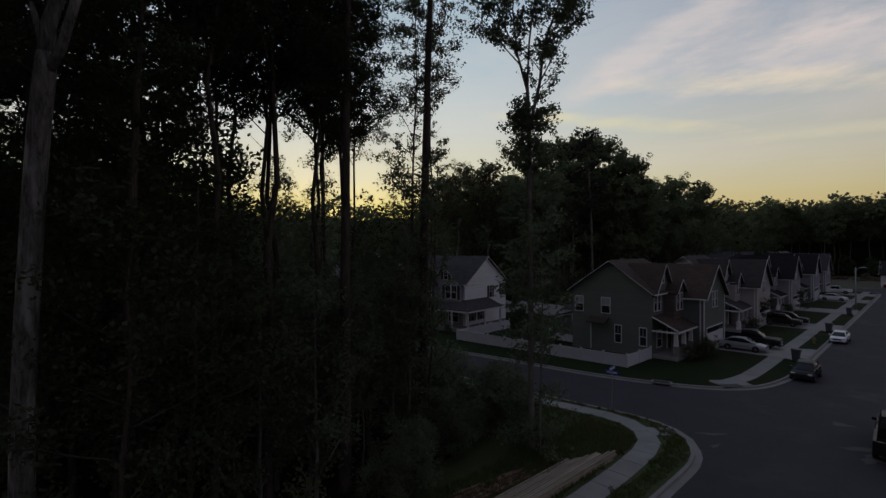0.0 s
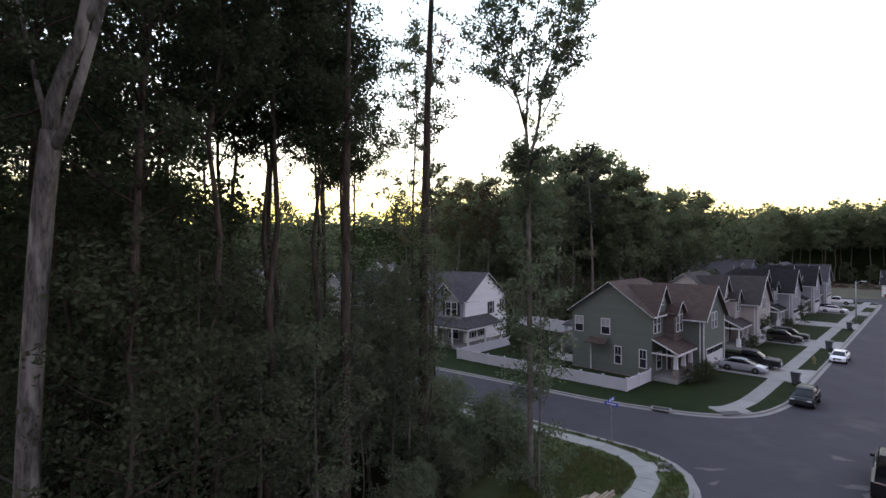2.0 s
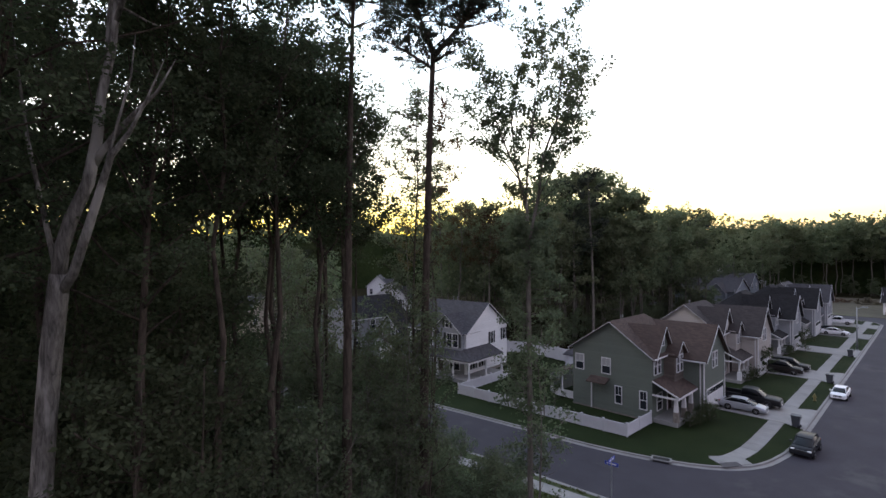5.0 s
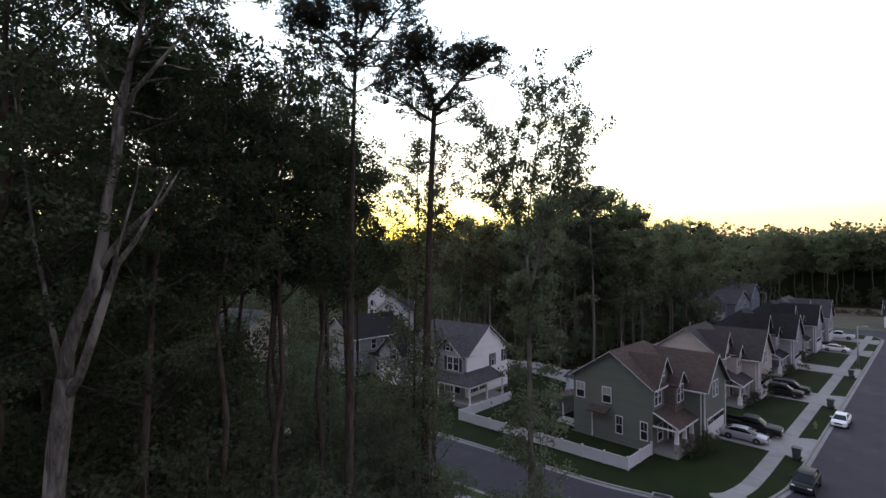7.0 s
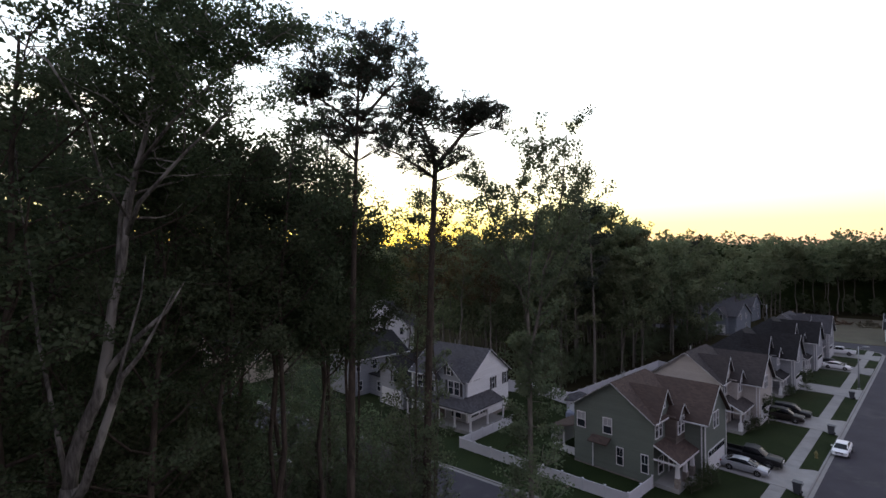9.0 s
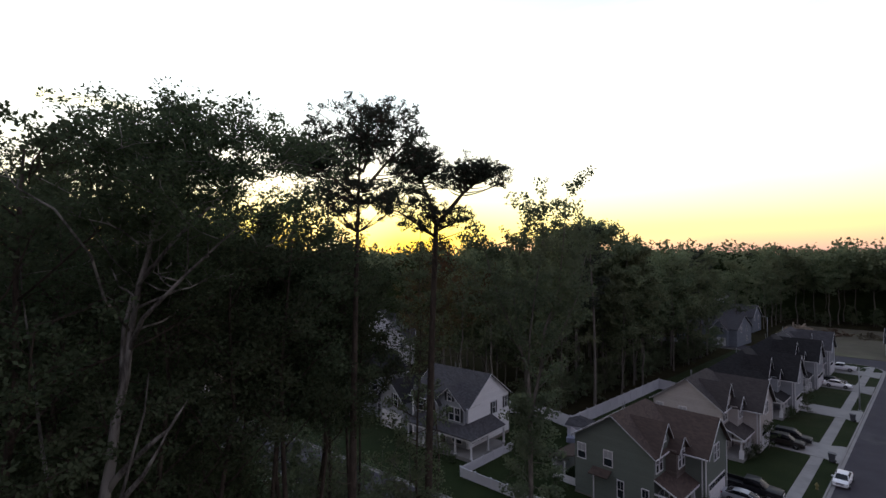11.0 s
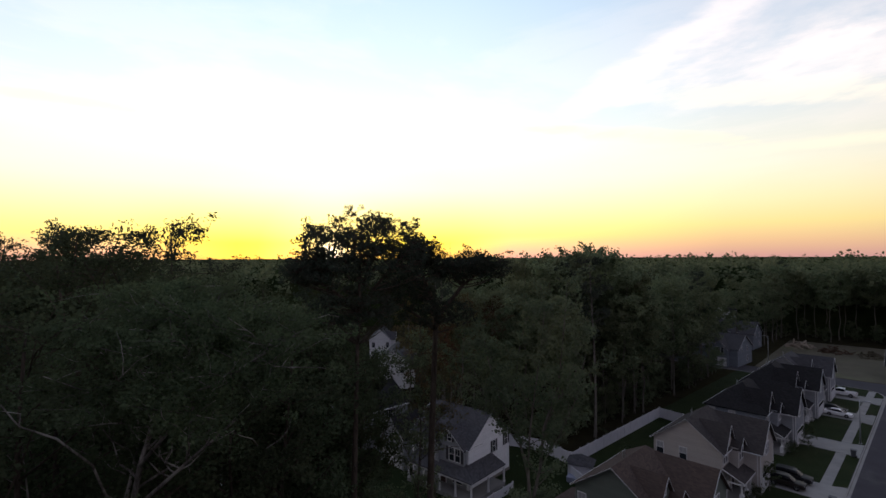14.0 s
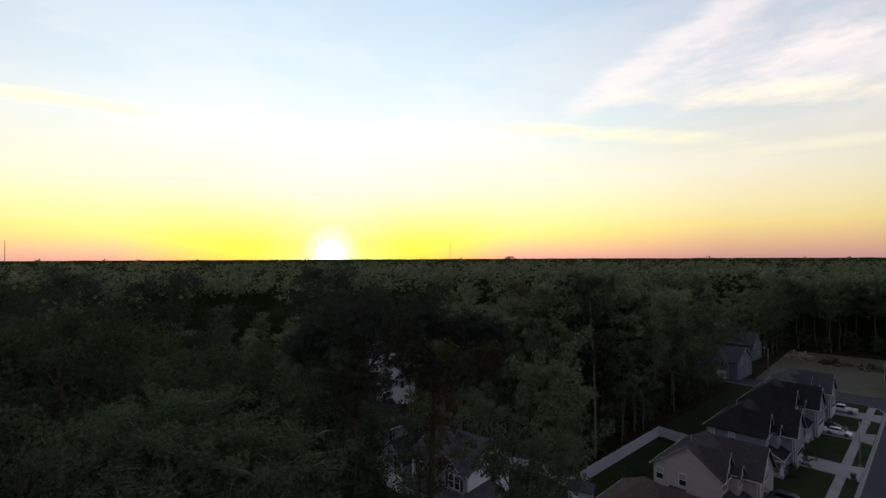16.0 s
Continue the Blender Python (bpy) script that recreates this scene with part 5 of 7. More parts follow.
car("dark_hatchback", pose(-6.85, 46.2, 0.0, 0, 0, -91), "small dark grey hatchback car parked at the kerb", "charcoal", "hatch", size=0.86)
car("white_saloon", pose(-6.85, 66.0, 0.0, 0, 0, -91), "small white saloon car parked at the kerb", "white", size=0.8)
D0 = KERB + 0.034
car("silver_saloon", pose(-12.85, 53.4, D0, 0, 0, 2), "silver saloon car parked on a driveway", "silver", size=0.85)
car("black_pickup", pose(-12.9, 56.2, D0, 0, 0, 1), "black pickup truck with a chrome grille on a driveway", "black", "pickup", size=0.92)
car("dark_suv", pose(-13.3, 73.4, D0, 0, 0, 2), "dark brown estate car parked on a driveway", "bronze", "suv", size=0.84)
car("black_suv", pose(-13.0, 76.0, D0, 0, 0, 0), "black estate car parked on a driveway", "black", "suv", size=0.84)
car("white_coupe", pose(-12.6, 112.6, D0, 0, 0, 0), "white saloon car parked on a driveway", "white", size=0.88)
car("black_saloon", pose(-13.6, 115.4, D0, 0, 0, 0), "black saloon car parked on a driveway", "black", size=0.88)
car("white_pickup", pose(-14.0, 129.5, D0, 0, 0, 180), "white pickup truck parked on a driveway", "white", "pickup", size=0.88)
car("street_pickup", pose(-1.05, 33.0, 0.0, 0, 0, 92), "black pickup truck with a loaded bed parked at the kerb", "black", "pickup")
car("maroon_saloon", pose(-5.5, 152.5, 0.03, 0, 0, 10), "dark red saloon car by the house at the street's end", "maroon")


# ---- street furniture ----
def wheelie_bin(x, y, a):
    b = thing("wheelie_bin", pose(x, y, KERB, 0, 0, a), "dark grey wheeled refuse bin standing on the verge", "bin", "refuse bins")
    bm = bmesh.new()
    v = [bm.verts.new((sx * w, sy * w, z)) for z, w in ((0.06, 0.24), (1.0, 0.32)) for sx, sy in ((-1, -1), (1, -1), (1, 1), (-1, 1))]
    for f in ((0, 1, 5, 4), (1, 2, 6, 5), (2, 3, 7, 6), (3, 0, 4, 7), (4, 5, 6, 7), (3, 2, 1, 0)):
        bm.faces.new([v[i] for i in f])
    part("body", bm, M["bin"], b)
    part("lid", boxes((-0.35, 0.35, -0.36, 0.38, 1.0, 1.08), bevel=0.03), M["bin"], b)
    part("handle", boxes((-0.28, 0.28, -0.44, -0.38, 0.92, 0.97)), M["bin"], b)
    for s in (-1, 1):
        bm = bmesh.new()
        bmesh.ops.create_cone(bm, cap_ends=True, segments=14, radius1=0.12, radius2=0.12, depth=0.06, matrix=Matrix.Translation((s * 0.26, -0.25, 0.12)) @ Matrix.Rotation(radians(90), 4, "Y"))
        part("wheel", bm, M["rubber"], b)


for x, y, a in ((-8.35, 51.6, 90), (-8.4, 71.4, 88), (-8.4, 91.0, 90)):
    wheelie_bin(x, y, a)


def street_lamp(x, y, arm, a, h=7.6):
    s = thing("street_lamp", pose(x, y, KERB, 0, 0, a), "tall grey steel street lamp on the verge", "street lamp", "street lamps")
    v, f = tube_mesh([[((0, 0, 0), 0.11), ((0, 0, h * 0.5), 0.085), ((0, 0, h), 0.06)]], 10)
    part("pole", mesh_from("pole", v, f, M["galv"], True), None, s)
    v, f = tube_mesh([[((0, 0, h - 0.5), 0.04), ((arm * 0.5, 0, h - 0.1), 0.035), ((arm, 0, h), 0.03)]], 8)
    part("arm", mesh_from("arm", v, f, M["galv"], True), None, s)
    part("lamp_head", boxes((arm - 0.1, arm + 0.6, -0.14, 0.14, h - 0.08, h + 0.08), bevel=0.04), M["galv"], s)
    part("base_plate", boxes((-0.2, 0.2, -0.2, 0.2, 0, 0.04)), M["galv"], s)


street_lamp(-8.3, 98.4, 0.7, 0, 6.7)
street_lamp(-33.0, 158.0, -1.2, 0, 7.0)


def street_sign(x, y):
    s = thing("street_sign", pose(x, y, KERB, 0, 0, 20), "blue street-name blades on a thin steel post", "street sign")
    v, f = tube_mesh([[((0, 0, 0), 0.035), ((0, 0, 2.75), 0.03)]], 8)
    part("post", mesh_from("post", v, f, M["galv"]), None, s)
    for z, a, ln in ((2.62, 75, 0.95), (2.36, -15, 0.85)):
        b = part("blade", boxes((-ln / 2, ln / 2, -0.012, 0.012, z - 0.11, z + 0.11), bevel=0.005), M["sign_blue"], s)
        b.matrix_basis = Matrix.Rotation(radians(a), 4, "Z")
        for sy in (-1, 1):
            part("lettering", boxes((-ln * 0.36, -ln * 0.05, *sorted((sy * 0.0125, sy * 0.016)), z - 0.04, z + 0.05), (0.02, ln * 0.36, *sorted((sy * 0.0125, sy * 0.016)), z - 0.04, z + 0.05)), M["sign_white"], b)


street_sign(-13.85, 28.12)


def radio_mast(x, y, h):
    """A slim lattice mast far off over the woods."""
    t = thing("radio_mast", pose(x, y, 0), "slim grey lattice radio mast far off over the woods", "mast", "far masts")
    for k in range(3):
        a = 2 * math.pi * k / 3
        v, f = tube_mesh([[((1.1 * math.cos(a), 1.1 * math.sin(a), 0), 0.35), ((0.5 * math.cos(a), 0.5 * math.sin(a), h), 0.3)]], 5)
        part("leg", mesh_from("leg", v, f, M["galv"]), None, t)
    bm = bmesh.new()
    for i in range(12):
        z, w = h * (i + 0.5) / 12, 1.1 - 0.6 * (i + 0.5) / 12
        for k in range(3):
            a, b = 2 * math.pi * k / 3, 2 * math.pi * (k + 1) / 3
            beam(bm, (w * math.cos(a), w * math.sin(a), z), (w * math.cos(b), w * math.sin(b), z + h / 14), 0.2, 0.2)
    part("bracing", bm, M["galv"], t)


radio_mast(-1581.0, 1561.0, 98.0)
radio_mast(-2198.0, 42.0, 98.0)


def storm_drain(x, y, a):
    d = thing("storm_drain", pose(x, y, 0.0, 0, 0, a), "concrete storm drain inlet let into the kerb", "drain")
    part("hood", boxes((-0.7, 0.7, 0.02, 0.12, 0.1, 0.165), (-0.7, -0.58, 0.12, 0.7, 0.1, 0.165), (0.58, 0.7, 0.12, 0.7, 0.1, 0.165), (-0.7, 0.7, 0.7, 0.8, 0.1, 0.165)), M["kerb"], d)
    # no recess: a black block stands in for the shaded inlet opening
    part("throat", boxes((-0.55, 0.55, -0.03, 0.019, 0.02, 0.11)), M["black_plastic"], d)
    part("manhole_cover", boxes((-0.575, 0.575, 0.125, 0.695, 0.1, 0.145)), M["rubber"], d)


storm_drain(-14.0, 36.15, 16)


def hydrant(x, y):
    h = thing("fire_hydrant", pose(x, y, KERB), "faded yellow fire hydrant on the verge", "hydrant")
    v, f = tube_mesh([[((0, 0, 0), 0.16), ((0, 0, 0.05), 0.16), ((0, 0, 0.06), 0.1), ((0, 0, 0.5), 0.1), ((0, 0, 0.52), 0.14), ((0, 0, 0.58), 0.12), ((0, 0, 0.68), 0.05), ((0, 0, 0.74), 0.03)]], 12)
    part("body", mesh_from("body", v, f, M["yellow"]), None, h)
    for a in (0, 90, 180):
        ca, sa = math.cos(radians(a)), math.sin(radians(a))
        v, f = tube_mesh([[((0.08 * ca, 0.08 * sa, 0.4), 0.06), ((0.19 * ca, 0.19 * sa, 0.4), 0.06)]], 8)
        part("outlet", mesh_from("outlet", v, f, M["yellow"]), None, h)


hydrant(-8.5, 62.0)


def lumber_pile():
    """Long pale boards and some reddish ones lying beside the pavement."""
    rng = random.Random(4)
    root = thing("lumber_pile", pose(-11.5, 17.5, KERB - 0.01, 0, 0, -1.5), "pile of long pale and reddish timber boards on grass", "lumber")
    for layer, count in ((0, 13), (1, 12), (2, 9), (3, 5)):
        for i in range(count):
            x = 0.72 - 0.118 * i - 0.02 * layer + rng.uniform(-0.02, 0.02)
            ln = rng.uniform(6.2, 7.0)
            far_end = 4.3 + (x - 0.7) * 1.5 + rng.uniform(-0.35, 0.25)
            b = part("board", boxes((-0.045, 0.045, -ln / 2, ln / 2, 0, 0.085), bevel=0.006), M["lumber"], root)
            b.matrix_basis = pose(x, far_end - ln / 2, 0.001 + layer * 0.087, 0, 0, rng.uniform(-0.7, 0.7))
    for i in range(6):
        ln = rng.uniform(4.0, 4.8)
        b = part("board", boxes((-0.07, 0.07, -ln / 2, ln / 2, 0, 0.06), bevel=0.006), M["red_lumber"], root, "reddish board")
        b.matrix_basis = pose(-1.12 - 0.15 * i + rng.uniform(-0.02, 0.02), -2.0 + rng.uniform(-0.3, 0.2), 0.001, 0, 0, -6 + rng.uniform(-2, 2))


lumber_pile()


def rubble_mound(x, y, s, seed, key, label):
    """A rough heap of broken pieces."""
    rng = random.Random(seed)
    bm = bmesh.new()
    for i in range(60):
        r = s * rng.random() ** 0.6
        a = rng.uniform(0, 6.28)
        z = max(0.0, (1 - r / s) * s * 0.5) * rng.random()
        c = Vector((r * math.cos(a), r * math.sin(a), z))
        d = Vector((rng.gauss(0, 1), rng.gauss(0, 1), rng.gauss(0, 0.4))).normalized() * rng.uniform(0.4, 1.5)
        beam(bm, c - d, c + d, rng.uniform(0.15, 0.5), rng.uniform(0.1, 0.4))
    tagged(part("rubble_mound", bm, M[key]), label, "rubble mound", "heaps on the building lot").matrix_basis = pose(x, y, 0.1)


rubble_mound(-22, 186, 4.0, 1, "mulch", "heap of dark broken timber on the building lot")
rubble_mound(-13, 184, 3.5, 2, "dirt", "heap of sandy rubble on the building lot")
rubble_mound(-31, 190, 4.0, 3, "lumber", "heap of pale scrap timber on the building lot")


# ---- pale dusty scuffs on the road ----
M["road_dust"] = surface("dusty_asphalt", (0.075, 0.07, 0.07), (0.12, 0.112, 0.108), 1.2, 14.0, 0.95, bump=0.3)
for k, (x, y, lx, ly, turn) in enumerate(((-8.4, 28.8, 0.75, 0.16, 40), (-7.8, 27.2, 0.4, 0.12, 75), (-3.6, 35.5, 0.5, 0.25, 20), (-2.3, 32.0, 1.0, 0.28, 30), (-1.75, 30.9, 0.75, 0.5, 50))):
    g = np.random.default_rng(300 + k)
    edge = [1.0 + 0.28 * math.sin(3 * 2 * math.pi * i / 28 + k) + g.normal() * 0.16 for i in range(28)]
    verts = [(0, 0, 0.005)] + [(lx * e * math.cos(2 * math.pi * i / 28), ly * e * math.sin(2 * math.pi * i / 28), 0.004) for i, e in enumerate(edge)]
    ob = part("road_scuff", mesh_from("road_scuff", verts, [(0, 1 + i, 1 + (i + 1) % 28) for i in range(28)], M["road_dust"]), None)
    ob.matrix_basis = pose(x, y, 0, 0, 0, turn)
    tagged(ob, "pale dusty scuff on the asphalt road", "road mark", kind="structure")


# ---- trees ----
def grow(rng, p, d, length, r0, r1, n, wander, lift):
    """A wandering limb as a list of (point, radius)."""
    p, d = Vector(p), Vector(d).normalized()
    out = [(p.copy(), r0)]
    for i in range(1, n + 1):
        d = (d + Vector((rng.normal(), rng.normal(), rng.normal())) * wander + Vector((0, 0, lift))).normalized()
        p = p + d * (length / n)
        out.append((p.copy(), r0 + (r1 - r0) * i / n))
    return out


def point_at(path, t):
    k = t * (len(path) - 1)
    i = min(int(k), len(path) - 2)
    f = k - i
    return path[i][0].lerp(path[i + 1][0], f), path[i][1] + (path[i + 1][1] - path[i][1]) * f


def broadleaf(rng, H, cb, R, r, lean=(0, 0), limbs=9, spread=0.75, subs=5, dead=3, limb_lift=0.10, fill=1.0):
    """Branch paths and leaf centres of a broad-leaved tree: height H, crown from cb, crown radius R, trunk radius r."""
    top = Vector((lean[0], lean[1], H * 0.93))
    trunk = [(Vector((0, 0, -0.2)), r * 1.35), (Vector((0, 0, 0.6)), r * 1.05)]
    for i in range(1, 9):
        t = i / 8
        w = Vector((rng.normal(), rng.normal(), 0)) * 0.0065 * H * (1 if i < 8 else 0)
        trunk.append((Vector((0, 0, 0)).lerp(top, t) + w, r * (1 - 0.85 * t)))
    paths, cents, spreads = [trunk], [], []
    for i in range(limbs):
        t = cb / H + (1 - cb / H) * (i + rng.random() * 0.7) / limbs * 0.92
        p, pr = point_at(trunk, min(t, 0.97))
        a = i * 2.4 + rng.uniform(-0.5, 0.5)
        rel = (t - cb / H) / (1 - cb / H)
        shape = math.sin(math.pi * min(0.98, 0.22 + 0.72 * rel)) ** 0.7
        ln = R * shape * rng.uniform(0.8, 1.15)
        d = Vector((math.cos(a), math.sin(a), rng.uniform(0.25, 0.7)))
        limb = grow(rng, p, d, ln * 1.1, pr * 0.55, 0.02, 6, 0.16, limb_lift)
        paths.append(limb)
        for k in range(subs):
            q, qr = point_at(limb, 0.3 + 0.7 * (k + rng.random()) / subs)
            dd = Vector((rng.normal(), rng.normal(), rng.uniform(-0.1, 0.8)))
            sub = grow(rng, q, dd, R * rng.uniform(0.22, 0.42), max(qr * 0.5, 0.015), 0.01, 3, 0.25, 0.08)
            paths.append(sub)
            for t2 in (0.5, 1.0):
                if rng.random() < fill + (1 - fill) * max(0.0, 1 - 2.2 * rel):
                    cents.append(point_at(sub, t2)[0])
                    spreads.append(spread * rng.uniform(0.6, 1.25))
        cents.append(limb[-1][0])
        spreads.append(spread)
    for i in range(3):
        cents.append(trunk[-1][0] + Vector((rng.normal() * 0.3, rng.normal() * 0.3, 0.2 + 0.25 * i)))
        spreads.append(spread * 0.8)
    for i in range(dead):
        t = rng.uniform(min(0.25, 0.5 * cb / H), cb / H)
        p, pr = point_at(trunk, t)
        a = rng.uniform(0, 6.28)
        paths.append(grow(rng, p, (math.cos(a), math.sin(a), 0.5), rng.uniform(0.8, 2.2), pr * 0.25, 0.008, 4, 0.2, 0.05))
    return paths, cents, spreads


def pine(rng, H, cb, R, r, lean=(0, 0), tiers=11, flat_top=False):
    """A tall pine: bare trunk with dead stubs, tiers of level limbs with tufts on top."""
    trunk = [(Vector((0, 0, -0.2)), r * 1.3)]
    sway = Vector((rng.normal(), rng.normal(), 0)) * 0.35
    for i in range(0, 11):
        t = i / 10
        trunk.append((Vector((lean[0] * t * t, lean[1] * t * t, H * 0.97 * t + 0.3)) + sway * math.sin(t * 5.0) * 0.6, r * (1 - 0.8 * t)))
    paths, cents, spreads = [trunk], [], []
    for i in range(tiers):
        t = cb / H + (1 - cb / H) * (i + 0.4 * rng.random()) / tiers
        p, pr = point_at(trunk, min(t, 0.98))
        rel = (t - cb / H) / (1 - cb / H)
        shape = (0.55 + 0.6 * rel if rel < 0.75 else 1.0 - 1.6 * (rel - 0.75)) if flat_top else (0.6 + 0.8 * rel if rel < 0.45 else 0.96 - 1.15 * (rel - 0.45))
        for j in range(2 if rel < 0.8 else 3):
            a = i * 2.2 + j * (3.1 if rel < 0.8 else 2.1) + rng.uniform(-0.5, 0.5)
            ln = R * max(shape, 0.25) * rng.uniform(0.7, 1.15)
            limb = grow(rng, p, (math.cos(a), math.sin(a), rng.uniform(0.1, 0.5)), ln, pr * 0.4, 0.02, 5, 0.14, 0.06)
            paths.append(limb)
            for k in range(4):
                q, qr = point_at(limb, 0.42 + 0.58 * (k + rng.random()) / 4)
                sub = grow(rng, q, (rng.normal(), rng.normal(), 0.7), rng.uniform(0.4, 1.0), 0.025, 0.01, 2, 0.2, 0.1)
                paths.append(sub)
                cents.append(sub[-1][0] + Vector((0, 0, 0.1)))
                spreads.append(rng.uniform(0.45, 0.8))
                if rng.random() < 0.6:
                    cents.append(q + Vector((rng.normal() * 0.4, rng.normal() * 0.4, 0.25)))
                    spreads.append(rng.uniform(0.4, 0.65))
    for i in range(6):
        p, pr = point_at(trunk, rng.uniform(0.35, cb / H))
        a = rng.uniform(0, 6.28)
        paths.append(grow(rng, p, (math.cos(a), math.sin(a), 0.25), rng.uniform(0.5, 1.8), 0.03, 0.008, 3, 0.2, 0.0))
    return paths, cents, spreads


def spread_pine(rng, H, lean, r, inside, n, tuft=(0.2, 0.34), stubs=8, tufts=6, plate=0.5, forks=(), taper=0.5):
    """A pine whose limbs reach to n points of a crown; inside() gives such a point, level with the trunk's own foot. forks: heavy limbs that part from the trunk."""
    trunk = [(Vector((0, 0, -0.2)), r * 1.3)]
    bend = rng.uniform(0, 6.28)
    for i in range(0, 13):
        t = i / 12
        w = 0.22 * math.sin(4.2 * t + bend) * math.sin(math.pi * t)
        trunk.append((Vector((lean[0] * t * t + w * 0.7, lean[1] * t * t - w * 0.6, H * t + 0.3)), r * (1 - taper * t)))
    paths, cents, spreads = [trunk, *forks], [], []
    holds = [point_at(p, k / 24) for p in paths for k in range(25) if point_at(p, k / 24)[0].z > H * 0.75]
    for i in range(n):
        q = inside()
        p, pr = min(holds, key=lambda h: (h[0] - q).length + 3.0 * max(0.0, h[0].z - q.z + 0.3 * Vector((q.x - h[0].x, q.y - h[0].y)).length))
        reach = (q - p).length
        mid = p.lerp(q, 0.5) + Vector((rng.normal() * 0.15, rng.normal() * 0.15, -0.12 * reach))
        limb = []
        for k in range(7):
            s = k / 6
            limb.append((p * (1 - s) ** 2 + mid * (2 * s * (1 - s)) + q * s * s, max(0.014, min(pr, 0.12) * 0.5 * (1 - s))))
        paths.append(limb)
        for k in range(tufts):
            ang, far_out = rng.uniform(0, 6.28), plate * rng.random() ** 0.5
            tip = q + Vector((math.cos(ang) * far_out, math.sin(ang) * far_out, 0.12 - 0.3 * far_out + rng.normal() * 0.14))
            c = point_at(limb, 0.72 + 0.26 * rng.random())[0]
            paths.append([(c, 0.016), (c.lerp(tip, 0.5) + Vector((0, 0, -0.05)), 0.012), (tip, 0.007)])
            cents.append(tip)
            spreads.append(rng.uniform(*tuft))
    for i in range(stubs):
        p, pr = point_at(trunk, rng.uniform(0.5, 0.86))
        a = rng.uniform(0, 6.28)
        paths.append(grow(rng, p, (math.cos(a), math.sin(a), 0.25), rng.uniform(0.5, 1.9), 0.03, 0.008, 3, 0.2, 0.0))
    return paths, cents, spreads


def crown_points(rng, centre, radius, z_low, z_high, dome=0.5):
    """Points of a shallow dome-shaped crown."""
    count = itertools.count(int(rng.integers(50)))

    def inside():
        i = next(count)
        a, k = i * 2.3999 + rng.normal() * 0.2, ((i * 0.7549 + 0.1) % 1.0) ** 0.5
        top = z_low + (z_high - z_low) * (1 - dome * k * k)
        return Vector((centre[0] + radius * k * math.cos(a), centre[1] + radius * k * math.sin(a), z_low + (top - z_low) * ((i * 0.5698 + 0.05 * rng.random()) % 1.0) ** 0.7))
    return inside


def tree(name, m, label, built, leaf_mat, bark_mat, rng, per=26, size=0.24, flat=0.75, narrow=0.62, up=0.5, category="tree", group="", sides=7, twig=0.0):
    paths, cents, spreads = built
    paths = paths[:1] + [p for p in paths[1:] if p[0][1] > twig]
    t = thing(name, m, label, category, group)
    v, f = tube_mesh(paths, sides, max(3, sides - 3))
    part("trunk", mesh_from("trunk", v, f, M[bark_mat], True), None, t)
    part("crown", leaf_mesh("crown", np.array([tuple(c) for c in cents]), M[leaf_mat], rng, per, np.array(spreads), size, flat, narrow, up), None, t)
    return t


def rg(seed):
    return np.random.default_rng(seed)


